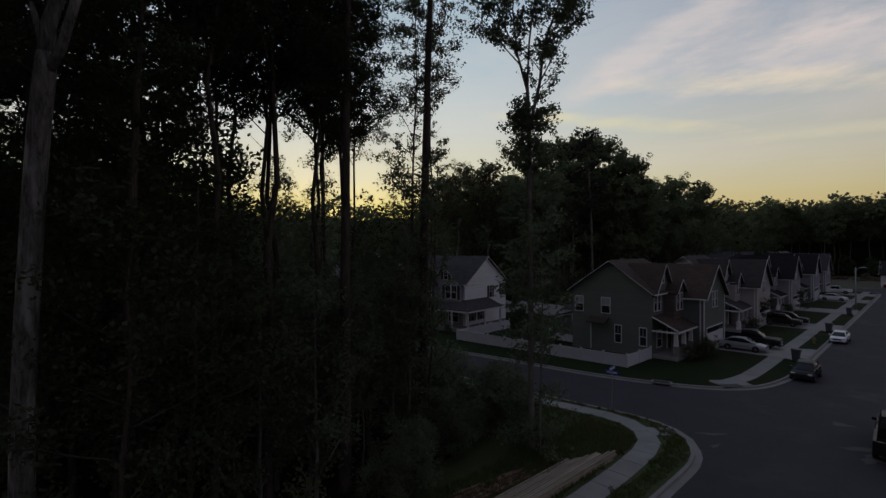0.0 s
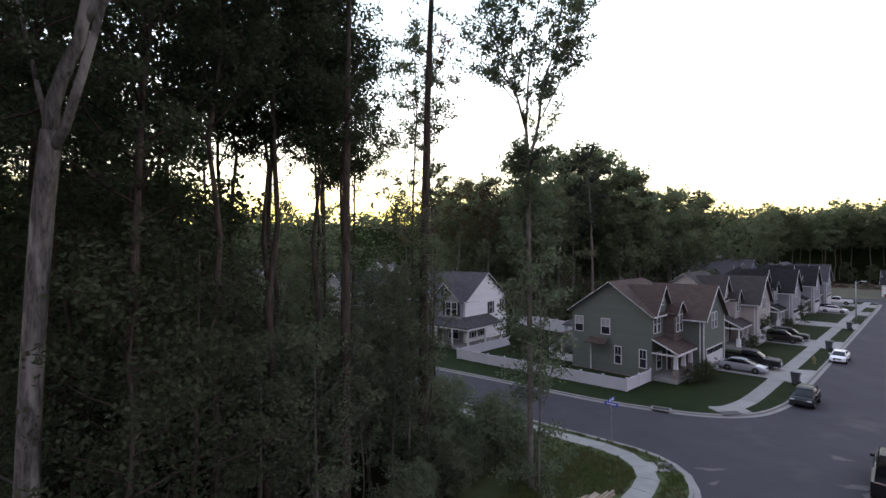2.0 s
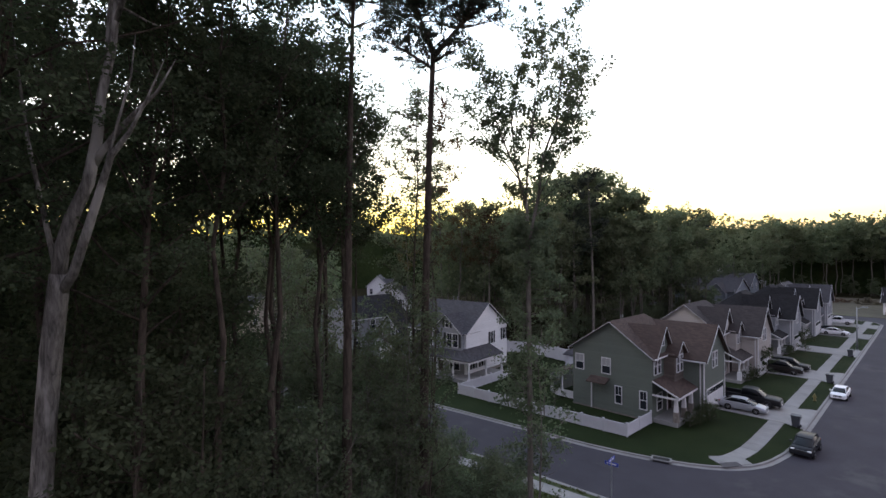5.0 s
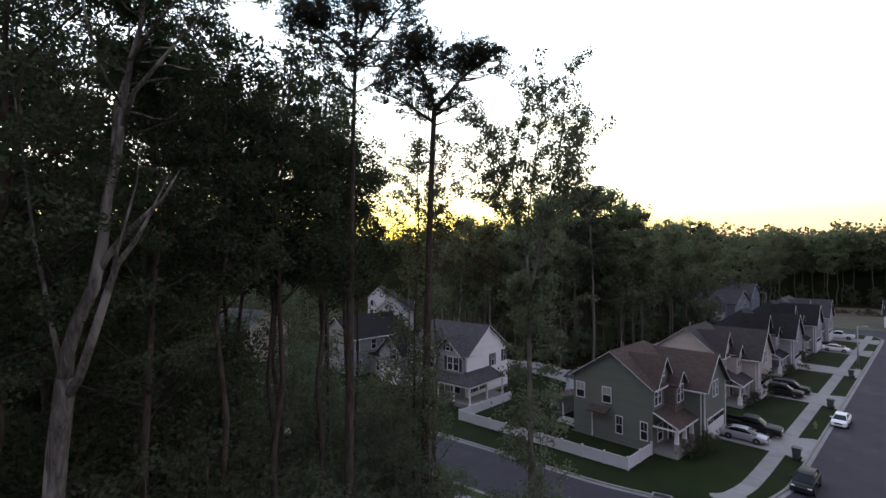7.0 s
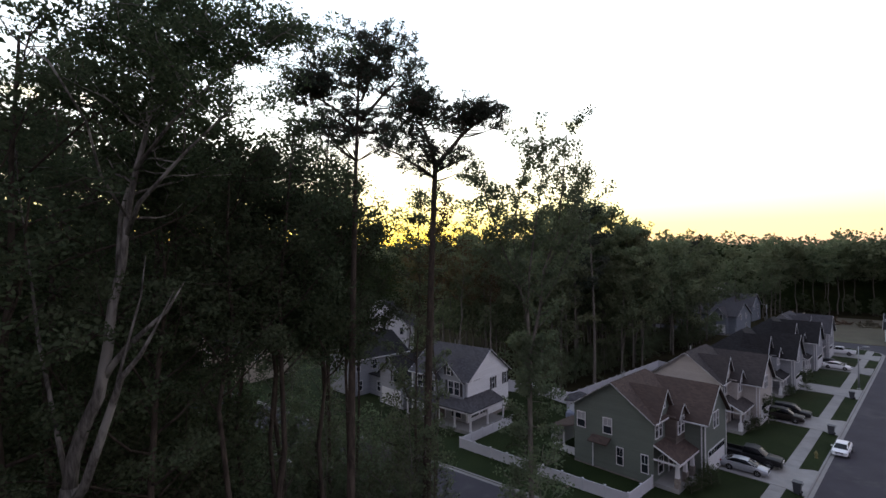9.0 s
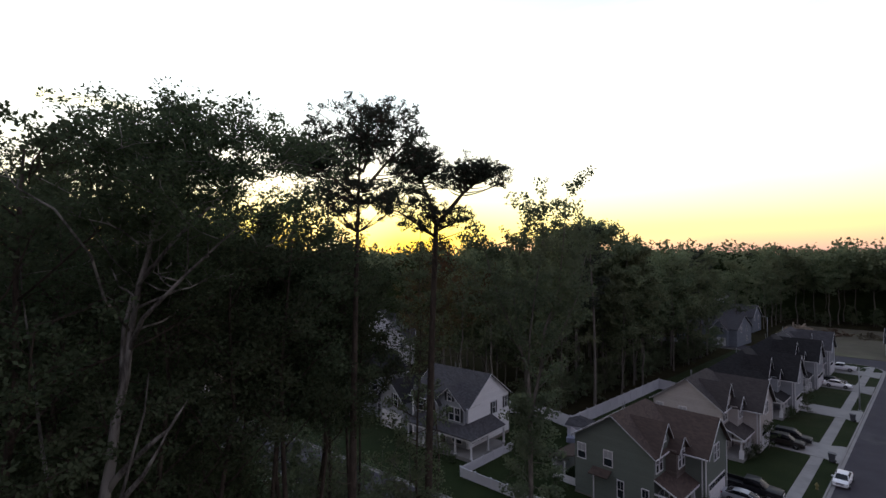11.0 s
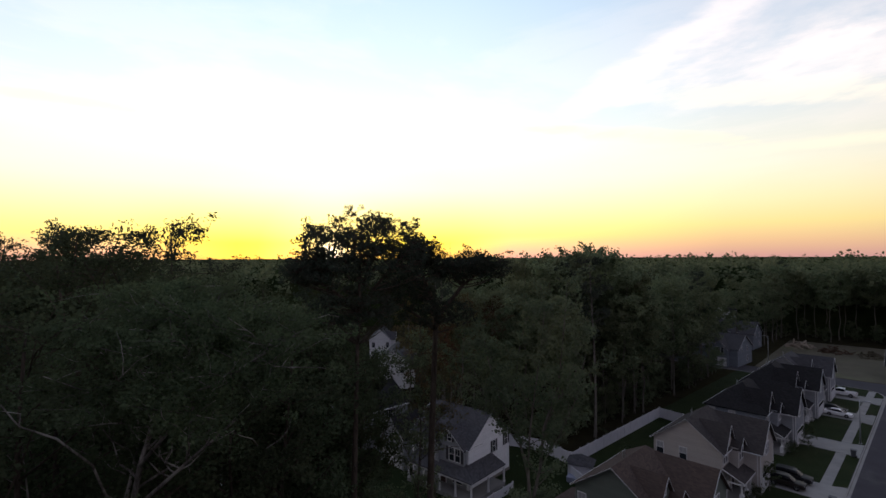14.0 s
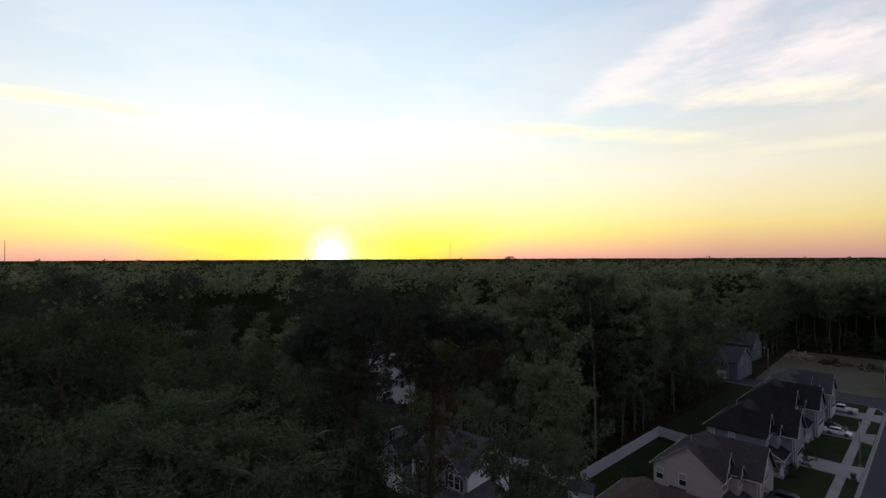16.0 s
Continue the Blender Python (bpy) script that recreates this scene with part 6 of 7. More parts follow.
# the pale-barked forked tree that stands nearest
def forked_tree():
    rng = rg(11)
    base = Vector((-15.79, 1.06, 0))
    # view plane directions: a runs to the right along the forest edge, b away from the street
    a, b = Vector((0.697, 0.717, 0)), Vector((-0.717, 0.697, 0))
    P = lambda u, z, w=0.0: a * u + b * w + Vector((0, 0, z))
    trunk = [(P(-0.6, -0.2), 0.42), (P(-0.52, 1), 0.36), (P(-0.42, 6), 0.33), (P(-0.3, 8.5), 0.32), (P(-0.1, 11.5), 0.31), (P(0.06, 13.4), 0.31), (P(0.22, 14.8), 0.3), (P(0.26, 15.3), 0.27)]
    left = [(P(0.22, 14.9), 0.24), (P(0.33, 16.0), 0.22), (P(0.56, 16.8, 0.05), 0.21), (P(0.95, 17.7, 0.1), 0.19), (P(1.15, 18.9, 0.15), 0.17), (P(1.24, 20.1, 0.2), 0.15), (P(1.52, 21.3, 0.2), 0.13), (P(1.64, 22.5, 0.2), 0.11), (P(1.9, 23.8, 0.15), 0.09), (P(2.2, 24.7, 0.1), 0.075), (P(2.45, 26.2, 0.0), 0.055), (P(2.65, 27.5, 0), 0.03), (P(2.8, 28.5, 0), 0.012)]
    right = [(P(0.22, 14.7), 0.17), (P(0.7, 15.3, -0.1), 0.15), (P(1.13, 16.36, -0.2), 0.14), (P(1.54, 17.4, -0.3), 0.125), (P(1.9, 18.3, -0.4), 0.1), (P(2.45, 18.9, -0.5), 0.07), (P(2.9, 19.6, -0.6), 0.04), (P(3.5, 20.6, -0.8), 0.012)]
    arm = [(P(1.08, 18.2, 0.15), 0.13), (P(1.3, 18.5, 0.1), 0.12), (P(1.81, 19.05, 0.0), 0.1), (P(2.45, 19.6, -0.1), 0.075), (P(2.96, 20.0, -0.2), 0.05), (P(3.5, 20.8, -0.3), 0.012)]
    thin = [(P(1.62, 17.6, -0.3), 0.06), (P(1.76, 18.3, -0.3), 0.05), (P(2.0, 19.3, -0.25), 0.045), (P(2.28, 20.4, -0.2), 0.03), (P(2.4, 21.5, -0.2), 0.01)]
    stem = [(P(1.4, 20.8, 0.2), 0.09), (P(1.3, 21.6, 0.35), 0.08), (P(1.25, 22.6, 0.5), 0.07), (P(1.4, 23.9, 0.8), 0.05), (P(1.3, 25.7, 1.0), 0.03), (P(1.1, 27.9, 1.1), 0.015)]
    bough = [(P(1.6, 22.0, 0.2), 0.09), (P(2.1, 22.9, 0.0), 0.075), (P(2.8, 23.5, -0.2), 0.06), (P(3.6, 24.2, -0.4), 0.045), (P(4.9, 25.3, -0.6), 0.02)]
    spray = [(P(1.9, 23.8, 0.1), 0.07), (P(3.0, 25.0, -0.1), 0.055), (P(4.4, 26.2, -0.3), 0.04), (P(5.6, 27.0, -0.4), 0.025), (P(6.6, 27.6, -0.4), 0.012)]
    crest = [(P(2.3, 25.2, 0.1), 0.055), (P(3.0, 26.6, 0.3), 0.04), (P(3.6, 27.7, 0.4), 0.025), (P(4.0, 28.5, 0.4), 0.012)]
    side = [(P(0.2, 15.3), 0.1), (P(-0.5, 17.0, 0.4), 0.08), (P(-1.1, 19.0, 0.6), 0.06), (P(-1.6, 21.4, 0.8), 0.04), (P(-2.0, 23.6, 0.9), 0.025), (P(-2.2, 25.6, 0.9), 0.012)]
    low = [(P(-0.6, 6.2), 0.06), (P(-1.05, 6.6, -0.2), 0.035), (P(-1.15, 7.0, -0.3), 0.015)]
    bare = [(P(1.64, 22.5, 0.2), 0.05), (P(1.7, 23.5, -0.9), 0.042), (P(1.95, 24.6, -1.7), 0.036), (P(1.9, 25.6, -2.7), 0.03), (P(1.45, 26.0, -3.1), 0.022), (P(1.25, 26.5, -3.3), 0.016), (P(0.7, 26.8, -3.4), 0.008)]
    twig = [(P(1.45, 26.0, -3.1), 0.018), (P(1.3, 26.2, -2.9), 0.014), (P(0.9, 26.3, -3.0), 0.006)]
    paths, cents, spreads = [trunk, left, right, arm, stem, side, low, thin, bough, spray, crest, bare, twig], [], []
    for path, t0, n in ((left, 0.5, 30), (stem, 0.35, 22), (side, 0.45, 14), (bough, 0.4, 16), (spray, 0.3, 20), (crest, 0.2, 16)):
        for i in range(n):
            t = t0 + (1 - t0) * (i + rng.random()) / n
            p, pr = point_at(path, min(t, 0.99))
            ang = rng.uniform(0, 6.28)
            d = Vector((math.cos(ang), math.sin(ang), rng.uniform(0.0, 0.6)))
            ln = rng.uniform(1.2, 3.4)
            br = grow(rng, p, d, ln, pr * 0.5, 0.012, 5, 0.18, 0.06)
            paths.append(br)
            for k in range(5):
                q, qr = point_at(br, 0.35 + 0.65 * (k + rng.random()) / 5)
                sub = grow(rng, q, (rng.normal(), rng.normal(), rng.uniform(0, 0.7)), rng.uniform(0.5, 1.3), 0.015, 0.006, 3, 0.25, 0.05)
                paths.append(sub)
                cents += [sub[-1][0], sub[1][0]]
                spreads += [rng.uniform(0.26, 0.5), rng.uniform(0.22, 0.38)]
    paths = [[(p, q * 0.8) for p, q in path] for path in paths]
    inside = lambda p: 23.5 + max(0.0, 1.6 - 6.0 * max(0.0, p.dot(b) - 0.2)) < p.z < 28.8 - 0.05 * (p.dot(a) - 2.4) ** 2
    paths = paths[:13] + [p for p in paths[13:] if inside(p[-1][0])]
    low_enough = [i for i, c in enumerate(cents) if inside(c)]
    cents, spreads = [cents[i] for i in low_enough], [spreads[i] for i in low_enough]
    return tree("forked_tree", Matrix.Translation(base), "tall pale-barked forked tree with a leafy crown at the wood's edge", (paths, cents, spreads), "leaf_oak", "bark_pale", rng, per=66, size=0.1, flat=0.75, sides=10)


forked_tree()

# the two pines and the tulip tree at the edge of the wood
EDGE = Vector((0.697, 0.717, 0))        # along the wood's edge
DEEP = Vector((-0.717, 0.697, 0))       # into the wood


def edge_point(u, z, w=0.0):
    return EDGE * u + DEEP * w + Vector((0, 0, z))


def crown_part(rng, u, w, radius, z_low, z_high, dome=0.4):
    c = edge_point(u, 0, w)
    return crown_points(rng, (c.x, c.y), radius, z_low, z_high, dome)


E = edge_point
g = rg(21)
order = itertools.cycle((crown_part(g, -0.45, 0, 1.45, 28.6, 30.8), crown_part(g, 2.8, 0, 1.75, 28.5, 29.8), crown_part(g, -1.35, 0.3, 1.75, 26.9, 28.7), crown_part(g, 2.3, 0.2, 1.7, 28.3, 29.6), crown_part(g, 0.7, -0.2, 1.9, 25.9, 27.4), crown_part(g, -0.4, 0.2, 1.2, 28.6, 30.4)))
limbs_b = [[(E(0.62, 26.2), 0.15), (E(1.3, 27.0, 0.1), 0.12), (E(2.1, 28.0, 0.2), 0.095), (E(3.0, 28.7, 0.1), 0.06), (E(4.2, 29.4), 0.02)],
           [(E(0.62, 26.3), 0.14), (E(0.35, 27.3, 0.1), 0.11), (E(-0.1, 28.5, 0.2), 0.08), (E(-0.5, 30.0, 0.2), 0.02)],
           [(E(0.55, 25.6), 0.11), (E(-0.4, 26.3, 0.2), 0.08), (E(-1.3, 26.9, 0.3), 0.05), (E(-2.5, 27.4, 0.3), 0.015)],
           [(E(0.6, 25.9), 0.09), (E(1.3, 26.2, -0.3), 0.06), (E(2.1, 26.5, -0.5), 0.02)]]
tree("edge_pine", pose(-18.6, 16.6, 0), "tall dark pine with a flat forked crown", spread_pine(g, 26.3, (0.44, 0.45), 0.27, lambda: next(order)(), 260, forks=limbs_b, tufts=5, plate=0.5, tuft=(0.13, 0.24)), "leaf_pine", "bark_dark", g, 20, 0.15, 0.8, 0.34, 0.3, group="edge pines", sides=9)
g = rg(22)
order_a = itertools.cycle((crown_part(g, 0.8, 0.1, 2.6, 29.2, 31.8, 0.45), crown_part(g, 0.6, 0.1, 2.2, 28.6, 31.6, 0.4), crown_part(g, 0.9, 0, 2.5, 28.4, 30.4, 0.3), crown_part(g, -1.7, -0.3, 1.1, 28.2, 29.6), crown_part(g, 0.3, 0, 1.7, 26.4, 28.2)))
limbs_a = [[(E(0.55, 27.4), 0.09), (E(1.5, 28.6, 0.2), 0.06), (E(2.7, 29.9, 0.2), 0.02)], [(E(0.5, 26.9), 0.09), (E(-0.5, 27.9, -0.2), 0.06), (E(-2.2, 29.0, -0.3), 0.02)], [(E(0.6, 28.3), 0.07), (E(1.1, 29.5, -0.3), 0.05), (E(1.9, 31.0, -0.4), 0.015)]]
tree("edge_pine", pose(-17.6, 11.2, 0), "tall dark pine with a rounded, tufted crown", spread_pine(g, 30.9, (0.38, 0.40), 0.28, lambda: next(order_a)(), 260, taper=0.86, forks=limbs_a, tufts=5, plate=0.5, tuft=(0.13, 0.23)), "leaf_pine", "bark_dark", g, 18, 0.15, 0.8, 0.34, 0.3, group="edge pines", sides=9)
g = rg(23)


def tulip_tree():
    rng = rg(31)
    a = Vector((0.697, 0.717, 0))
    b = Vector((-0.717, 0.697, 0))
    P = lambda u, z, w=0.0: a * u + b * w + Vector((0, 0, z))
    trunk = [(P(0.05, -0.2), 0.28), (P(0.0, 1), 0.21), (P(0.0, 8), 0.18), (P(-0.05, 14), 0.165), (P(-0.05, 16.2), 0.155), (P(-0.08, 17.2), 0.13), (P(-0.15, 18.6), 0.105), (P(-0.28, 19.2, 0.1), 0.06)]
    stems = [[(P(-0.05, 16.1), 0.125), (P(0.2, 17.3), 0.112), (P(0.5, 18.6), 0.1), (P(0.75, 20.6, 0.2), 0.085), (P(1.5, 22.6, 0.2), 0.062), (P(1.75, 25, 0.1), 0.04), (P(2.0, 28.2), 0.012)],
             [(P(-0.14, 18.2), 0.095), (P(-0.6, 20.2, 0.3), 0.07), (P(-0.8, 22.5, 0.4), 0.05), (P(-0.4, 25, 0.5), 0.035), (P(0.15, 26.8, 0.5), 0.012)],
             [(P(-0.14, 18.3), 0.085), (P(-0.1, 20.5, -0.4), 0.06), (P(0.2, 23, -0.6), 0.045), (P(0.55, 25.5, -0.7), 0.03), (P(0.65, 27.0, -0.7), 0.012)],
             [(P(0.75, 20.4, 0.2), 0.06), (P(1.6, 22, 0.5), 0.05), (P(2.6, 23.8, 0.8), 0.035), (P(3.1, 25.6, 0.9), 0.012)],
             [(P(-0.6, 20, 0.3), 0.06), (P(-1.5, 22, 0.0), 0.045), (P(-2.2, 24.2, -0.2), 0.03), (P(-2.4, 25.3, -0.3), 0.012)],
             [(P(-0.5, 19.6, 0.2), 0.05), (P(-1.5, 20.9, 0.5), 0.04), (P(-2.5, 22.3, 0.7), 0.028), (P(-3.1, 24.2, 0.8), 0.012)],
             [(P(0.5, 18.6), 0.05), (P(1.3, 20.2, -0.5), 0.04), (P(2.2, 22.4, -0.8), 0.028), (P(2.7, 24.8, -0.9), 0.012)]]
    paths, cents, spreads = [trunk] + stems, [], []
    for s in stems:
        for i in range(20):
            p, pr = point_at(s, 0.16 + 0.84 * (i + rng.random()) / 20)
            ang = rng.uniform(0, 6.28)
            br = grow(rng, p, (math.cos(ang), math.sin(ang), 0.7), rng.uniform(0.7, 2.1), pr * 0.4, 0.008, 3, 0.2, 0.1)
            paths.append(br)
            for t in (0.45, 0.75, 1.0):
                cents.append(point_at(br, t)[0])
                spreads.append(rng.uniform(0.25, 0.5))
        cents.append(s[-1][0])
        spreads.append(0.3)
    for i in range(95):
        p, pr = point_at(trunk, rng.uniform(0.1, 0.7))
        ang = rng.uniform(0, 6.28)
        ln = rng.uniform(0.5, 1.7) if p.z > 6.5 else rng.uniform(1.0, 2.4)
        br = grow(rng, p, (math.cos(ang), math.sin(ang), 0.25), ln, 0.025, 0.006, 4, 0.2, 0.0)
        paths.append(br)
        for t in ((0.5, 0.75, 1.0) if p.z > 6.5 else (0.4, 0.6, 0.8, 1.0)):
            cents.append(point_at(br, t)[0])
            spreads.append(rng.uniform(0.25, 0.42) if p.z > 6.5 else rng.uniform(0.35, 0.6))
    paths = [[(p, q * 0.8) for p, q in path] for path in paths]
    return tree("tulip_tree", pose(-14.1, 19.9, 0), "slender tulip tree with upswept stems and sparse yellow-green leaves", (paths, cents, spreads), "leaf_tulip", "bark_grey", rng, per=40, size=0.135, flat=0.9, narrow=0.85, up=0.2, sides=8)


tulip_tree()

# slim companions of the edge trees
g = rg(24)
tree("slim_gum", pose(-20.3, 17.3, 0), "slim tree with sparse leaves up its whole stem", broadleaf(g, 28.0, 8.0, 2.1, 0.11, (0.3, 0.2), 44, subs=5, spread=0.4, fill=0.75), "leaf_under", "bark_dark", g, 26, 0.15)
g = rg(27)
tree("slim_gum", pose(-21.25, 19.75, 0), "slim tree with a thin crown of turning leaves", broadleaf(g, 27.0, 20.0, 2.6, 0.1, (0.2, 0.1), 18, subs=4, spread=0.45, fill=0.85), "leaf_autumn", "bark_dark", g, 24, 0.16)
g = rg(29)
tree("young_gum", pose(-13.25, 19.4, 0), "slender young tree with a small leafy crown near a tulip tree", broadleaf(g, 13.0, 6.5, 2.0, 0.07, (0.2, 0.1), 14, subs=4, spread=0.55, fill=0.7), "leaf_under", "bark_grey", g, 15, 0.17)
g = rg(28)
tree("slim_gum", pose(-17.8, 16.3, 0), "slim leafy young tree beside a pine trunk", broadleaf(g, 14.5, 1.5, 1.5, 0.07, (0.2, 0.1), 24, subs=4, spread=0.42, fill=0.6), "leaf_under", "bark_dark", g, 22, 0.15)
g = rg(26)
tree("sapling", pose(-21.5, 18.2, 0), "thin pale sapling stem with few leaves", broadleaf(g, 10.5, 6.5, 1.5, 0.09, (0.1, 0.1), 7, subs=3, spread=0.4), "leaf_under", "bark_grey", g, 14, 0.2)

# ---- the wood: templates, then copies over the plan ----
TEMPLATES = {}


def template(key, built_from, leaf_mat, bark_mat, seed, label, per, size, flat=0.75, narrow=0.62, up=0.5, group="trees of the wood", category="tree", sides=6, twig=0.0):
    g = rg(seed)
    t = tree(key.rstrip("0123456789").rstrip("_"), pose(0, 0, -200), label, built_from(g), leaf_mat, bark_mat, g, per, size, flat, narrow, up, category, group, sides, twig)
    TEMPLATES[key] = t
    return t


template("oak_1", lambda g: broadleaf(g, 27, 17.0, 4.6, 0.24, (0.8, 0.3), 14, subs=5, spread=0.85, fill=0.7), "leaf_oak", "bark_dark", 41, "tall broad-leaved forest tree with a dark green crown", 22, 0.34, twig=0.03)
template("oak_2", lambda g: broadleaf(g, 25, 15.5, 4.2, 0.2, (-0.6, 0.6), 14, subs=5, spread=0.85, fill=0.7), "leaf_oak", "bark_dark", 42, "tall broad-leaved forest tree with a dark green crown", 22, 0.34, twig=0.03)
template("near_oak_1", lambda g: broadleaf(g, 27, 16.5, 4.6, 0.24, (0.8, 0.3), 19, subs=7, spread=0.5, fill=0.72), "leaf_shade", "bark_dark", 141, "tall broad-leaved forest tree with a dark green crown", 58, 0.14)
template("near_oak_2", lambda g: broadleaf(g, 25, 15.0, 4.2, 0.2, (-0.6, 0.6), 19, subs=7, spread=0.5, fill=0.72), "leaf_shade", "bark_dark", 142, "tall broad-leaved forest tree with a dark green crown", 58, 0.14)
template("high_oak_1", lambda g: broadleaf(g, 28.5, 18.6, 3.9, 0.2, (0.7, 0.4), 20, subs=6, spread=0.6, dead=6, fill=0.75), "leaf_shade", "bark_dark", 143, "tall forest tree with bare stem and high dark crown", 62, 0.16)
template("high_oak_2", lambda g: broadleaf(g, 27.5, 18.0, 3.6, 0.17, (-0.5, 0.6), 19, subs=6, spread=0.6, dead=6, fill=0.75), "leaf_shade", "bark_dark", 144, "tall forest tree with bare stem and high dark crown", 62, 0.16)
template("light_sapling_1", lambda g: broadleaf(g, 13.5, 3.5, 2.0, 0.07, (0.3, 0.2), 20, subs=4, spread=0.5, fill=0.7, dead=0), "leaf_under", "bark_grey", 145, "slender sapling with airy light green leaves", 22, 0.15, group="understorey", sides=5)
template("gum_1", lambda g: broadleaf(g, 28, 17.0, 3.9, 0.2, (0.4, -0.6), 13, subs=5, spread=0.8), "leaf_autumn", "bark_grey", 43, "tall forest tree with turning leaves", 20, 0.3)
template("loblolly_1", lambda g: pine(g, 32, 22.5, 4.3, 0.24, (0.7, 0.2), 14), "leaf_pine", "bark_dark", 44, "tall forest pine with a bare trunk and tufted crown", 40, 0.21, 0.65, 0.42, 0.3, sides=7, twig=0.02)
template("loblolly_2", lambda g: pine(g, 30, 21, 3.8, 0.21, (-0.5, 0.5), 13, True), "leaf_pine", "bark_dark", 45, "tall forest pine with a bare trunk and tufted crown", 40, 0.21, 0.65, 0.42, 0.3, sides=7, twig=0.02)
template("near_under_1", lambda g: broadleaf(g, 8.5, 1.2, 2.6, 0.09, (0.4, 0.2), 14, subs=5, spread=0.6, dead=0), "leaf_under", "bark_grey", 146, "leafy young tree of the understorey", 28, 0.15, group="understorey", sides=6)
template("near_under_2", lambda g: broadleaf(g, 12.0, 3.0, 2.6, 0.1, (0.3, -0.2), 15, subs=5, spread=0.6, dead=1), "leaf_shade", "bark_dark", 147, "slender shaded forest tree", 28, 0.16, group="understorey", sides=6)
template("near_under_3", lambda g: broadleaf(g, 2.4, 0.1, 1.6, 0.04, (0, 0), 9, subs=4, spread=0.5, dead=0), "leaf_under", "bark_grey", 148, "low leafy bush at the wood's edge", 40, 0.11, group="undergrowth", category="bush", sides=4)
template("understorey_1", lambda g: broadleaf(g, 9.5, 1.6, 2.6, 0.09, (0.4, 0.2), 14, subs=4, spread=0.65, dead=0), "leaf_under", "bark_grey", 46, "leafy young tree of the understorey", 15, 0.28, group="understorey", sides=5, twig=0.2)
template("understorey_2", lambda g: broadleaf(g, 6.5, 0.5, 2.5, 0.07, (-0.2, 0.3), 13, subs=4, spread=0.65, dead=0), "leaf_under", "bark_grey", 47, "bushy sapling of the understorey", 15, 0.28, group="understorey", sides=5, twig=0.2)
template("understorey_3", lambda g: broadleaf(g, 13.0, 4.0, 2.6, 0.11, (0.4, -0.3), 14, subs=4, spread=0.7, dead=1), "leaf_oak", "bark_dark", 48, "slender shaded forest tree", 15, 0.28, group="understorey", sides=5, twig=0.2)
template("undergrowth_1", lambda g: broadleaf(g, 2.6, 0.1, 1.7, 0.04, (0, 0), 9, subs=4, spread=0.5, dead=0), "leaf_under", "bark_grey", 49, "low leafy bush under the trees", 10, 0.2, group="undergrowth", category="bush", sides=4)
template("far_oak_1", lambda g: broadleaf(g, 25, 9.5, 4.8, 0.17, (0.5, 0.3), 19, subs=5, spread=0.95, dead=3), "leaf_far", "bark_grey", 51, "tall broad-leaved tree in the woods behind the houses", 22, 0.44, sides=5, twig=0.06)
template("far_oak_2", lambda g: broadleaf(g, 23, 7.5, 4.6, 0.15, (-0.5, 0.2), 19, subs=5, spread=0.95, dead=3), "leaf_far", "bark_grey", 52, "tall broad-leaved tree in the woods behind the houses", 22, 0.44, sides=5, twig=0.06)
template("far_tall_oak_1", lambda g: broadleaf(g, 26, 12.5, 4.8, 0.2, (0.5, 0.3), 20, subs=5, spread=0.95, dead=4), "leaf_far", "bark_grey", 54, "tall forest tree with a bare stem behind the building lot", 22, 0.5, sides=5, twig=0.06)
template("far_pine_1", lambda g: pine(g, 27, 15, 4.0, 0.25, (0.5, 0.2), 9), "leaf_pine", "bark_grey", 53, "tall pine in the woods behind the houses", 20, 0.36, 0.6, 0.5, 0.3, sides=5, twig=0.03)
counts = {}


def plant(key, x, y, scale=1.0, turn=None, tall=1.0):
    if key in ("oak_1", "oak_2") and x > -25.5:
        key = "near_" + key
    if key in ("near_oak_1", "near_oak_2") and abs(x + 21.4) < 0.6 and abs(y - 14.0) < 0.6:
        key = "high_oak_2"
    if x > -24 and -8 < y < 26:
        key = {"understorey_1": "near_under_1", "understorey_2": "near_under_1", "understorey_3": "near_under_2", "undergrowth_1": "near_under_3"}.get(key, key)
        # young growth at the wood's dark end carries its shade in the leaf colour
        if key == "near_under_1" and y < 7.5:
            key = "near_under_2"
    if key in ("understorey_3", "near_under_2") and -0.46 < (0.697 * x + 0.717 * y) / (-0.717 * x + 0.697 * y) < -0.15 and x > -60 and y < 26:
        key = "understorey_2" if key == "understorey_3" else "near_under_1"
    src = TEMPLATES[key]
    m = pose(x, y, 0, 0, 0, turn if turn is not None else random.uniform(0, 360))
    if not counts.get(key):
        ob = src
        ob.matrix_basis = m
    else:
        ob = copy_thing(src, m)
    counts[key] = counts.get(key, 0) + 1
    ob.matrix_basis = m @ Matrix.Diagonal((scale, scale, scale * tall, 1))
    return ob


U = random.uniform


def near_road(x, y, gap):
    """Whether a place lies within gap of the side street's southern kerb, or north of it."""
    k = np.interp(-x, -near_kerb[:, 0][near_kerb[:, 0] < -14][::1], near_kerb[:, 1][near_kerb[:, 0] < -14])
    return y > k - gap


def clearing(x, y):
    """The open line of sight over the bank of the side street, where nothing tall grows."""
    deep, aside = -0.717 * x + 0.697 * y, 0.697 * x + 0.717 * y
    return (deep > 27 and -0.2 < aside / deep < 0.165) or (deep > 31 and -0.44 < aside / deep < 0.165) or (deep > 38 and -0.62 < aside / deep < 0.165)


random.seed(7)
placed = [(-15.6, 1.2), (-18.6, 16.6), (-17.6, 11.2), (-14.1, 19.9), (-20.3, 17.3)]
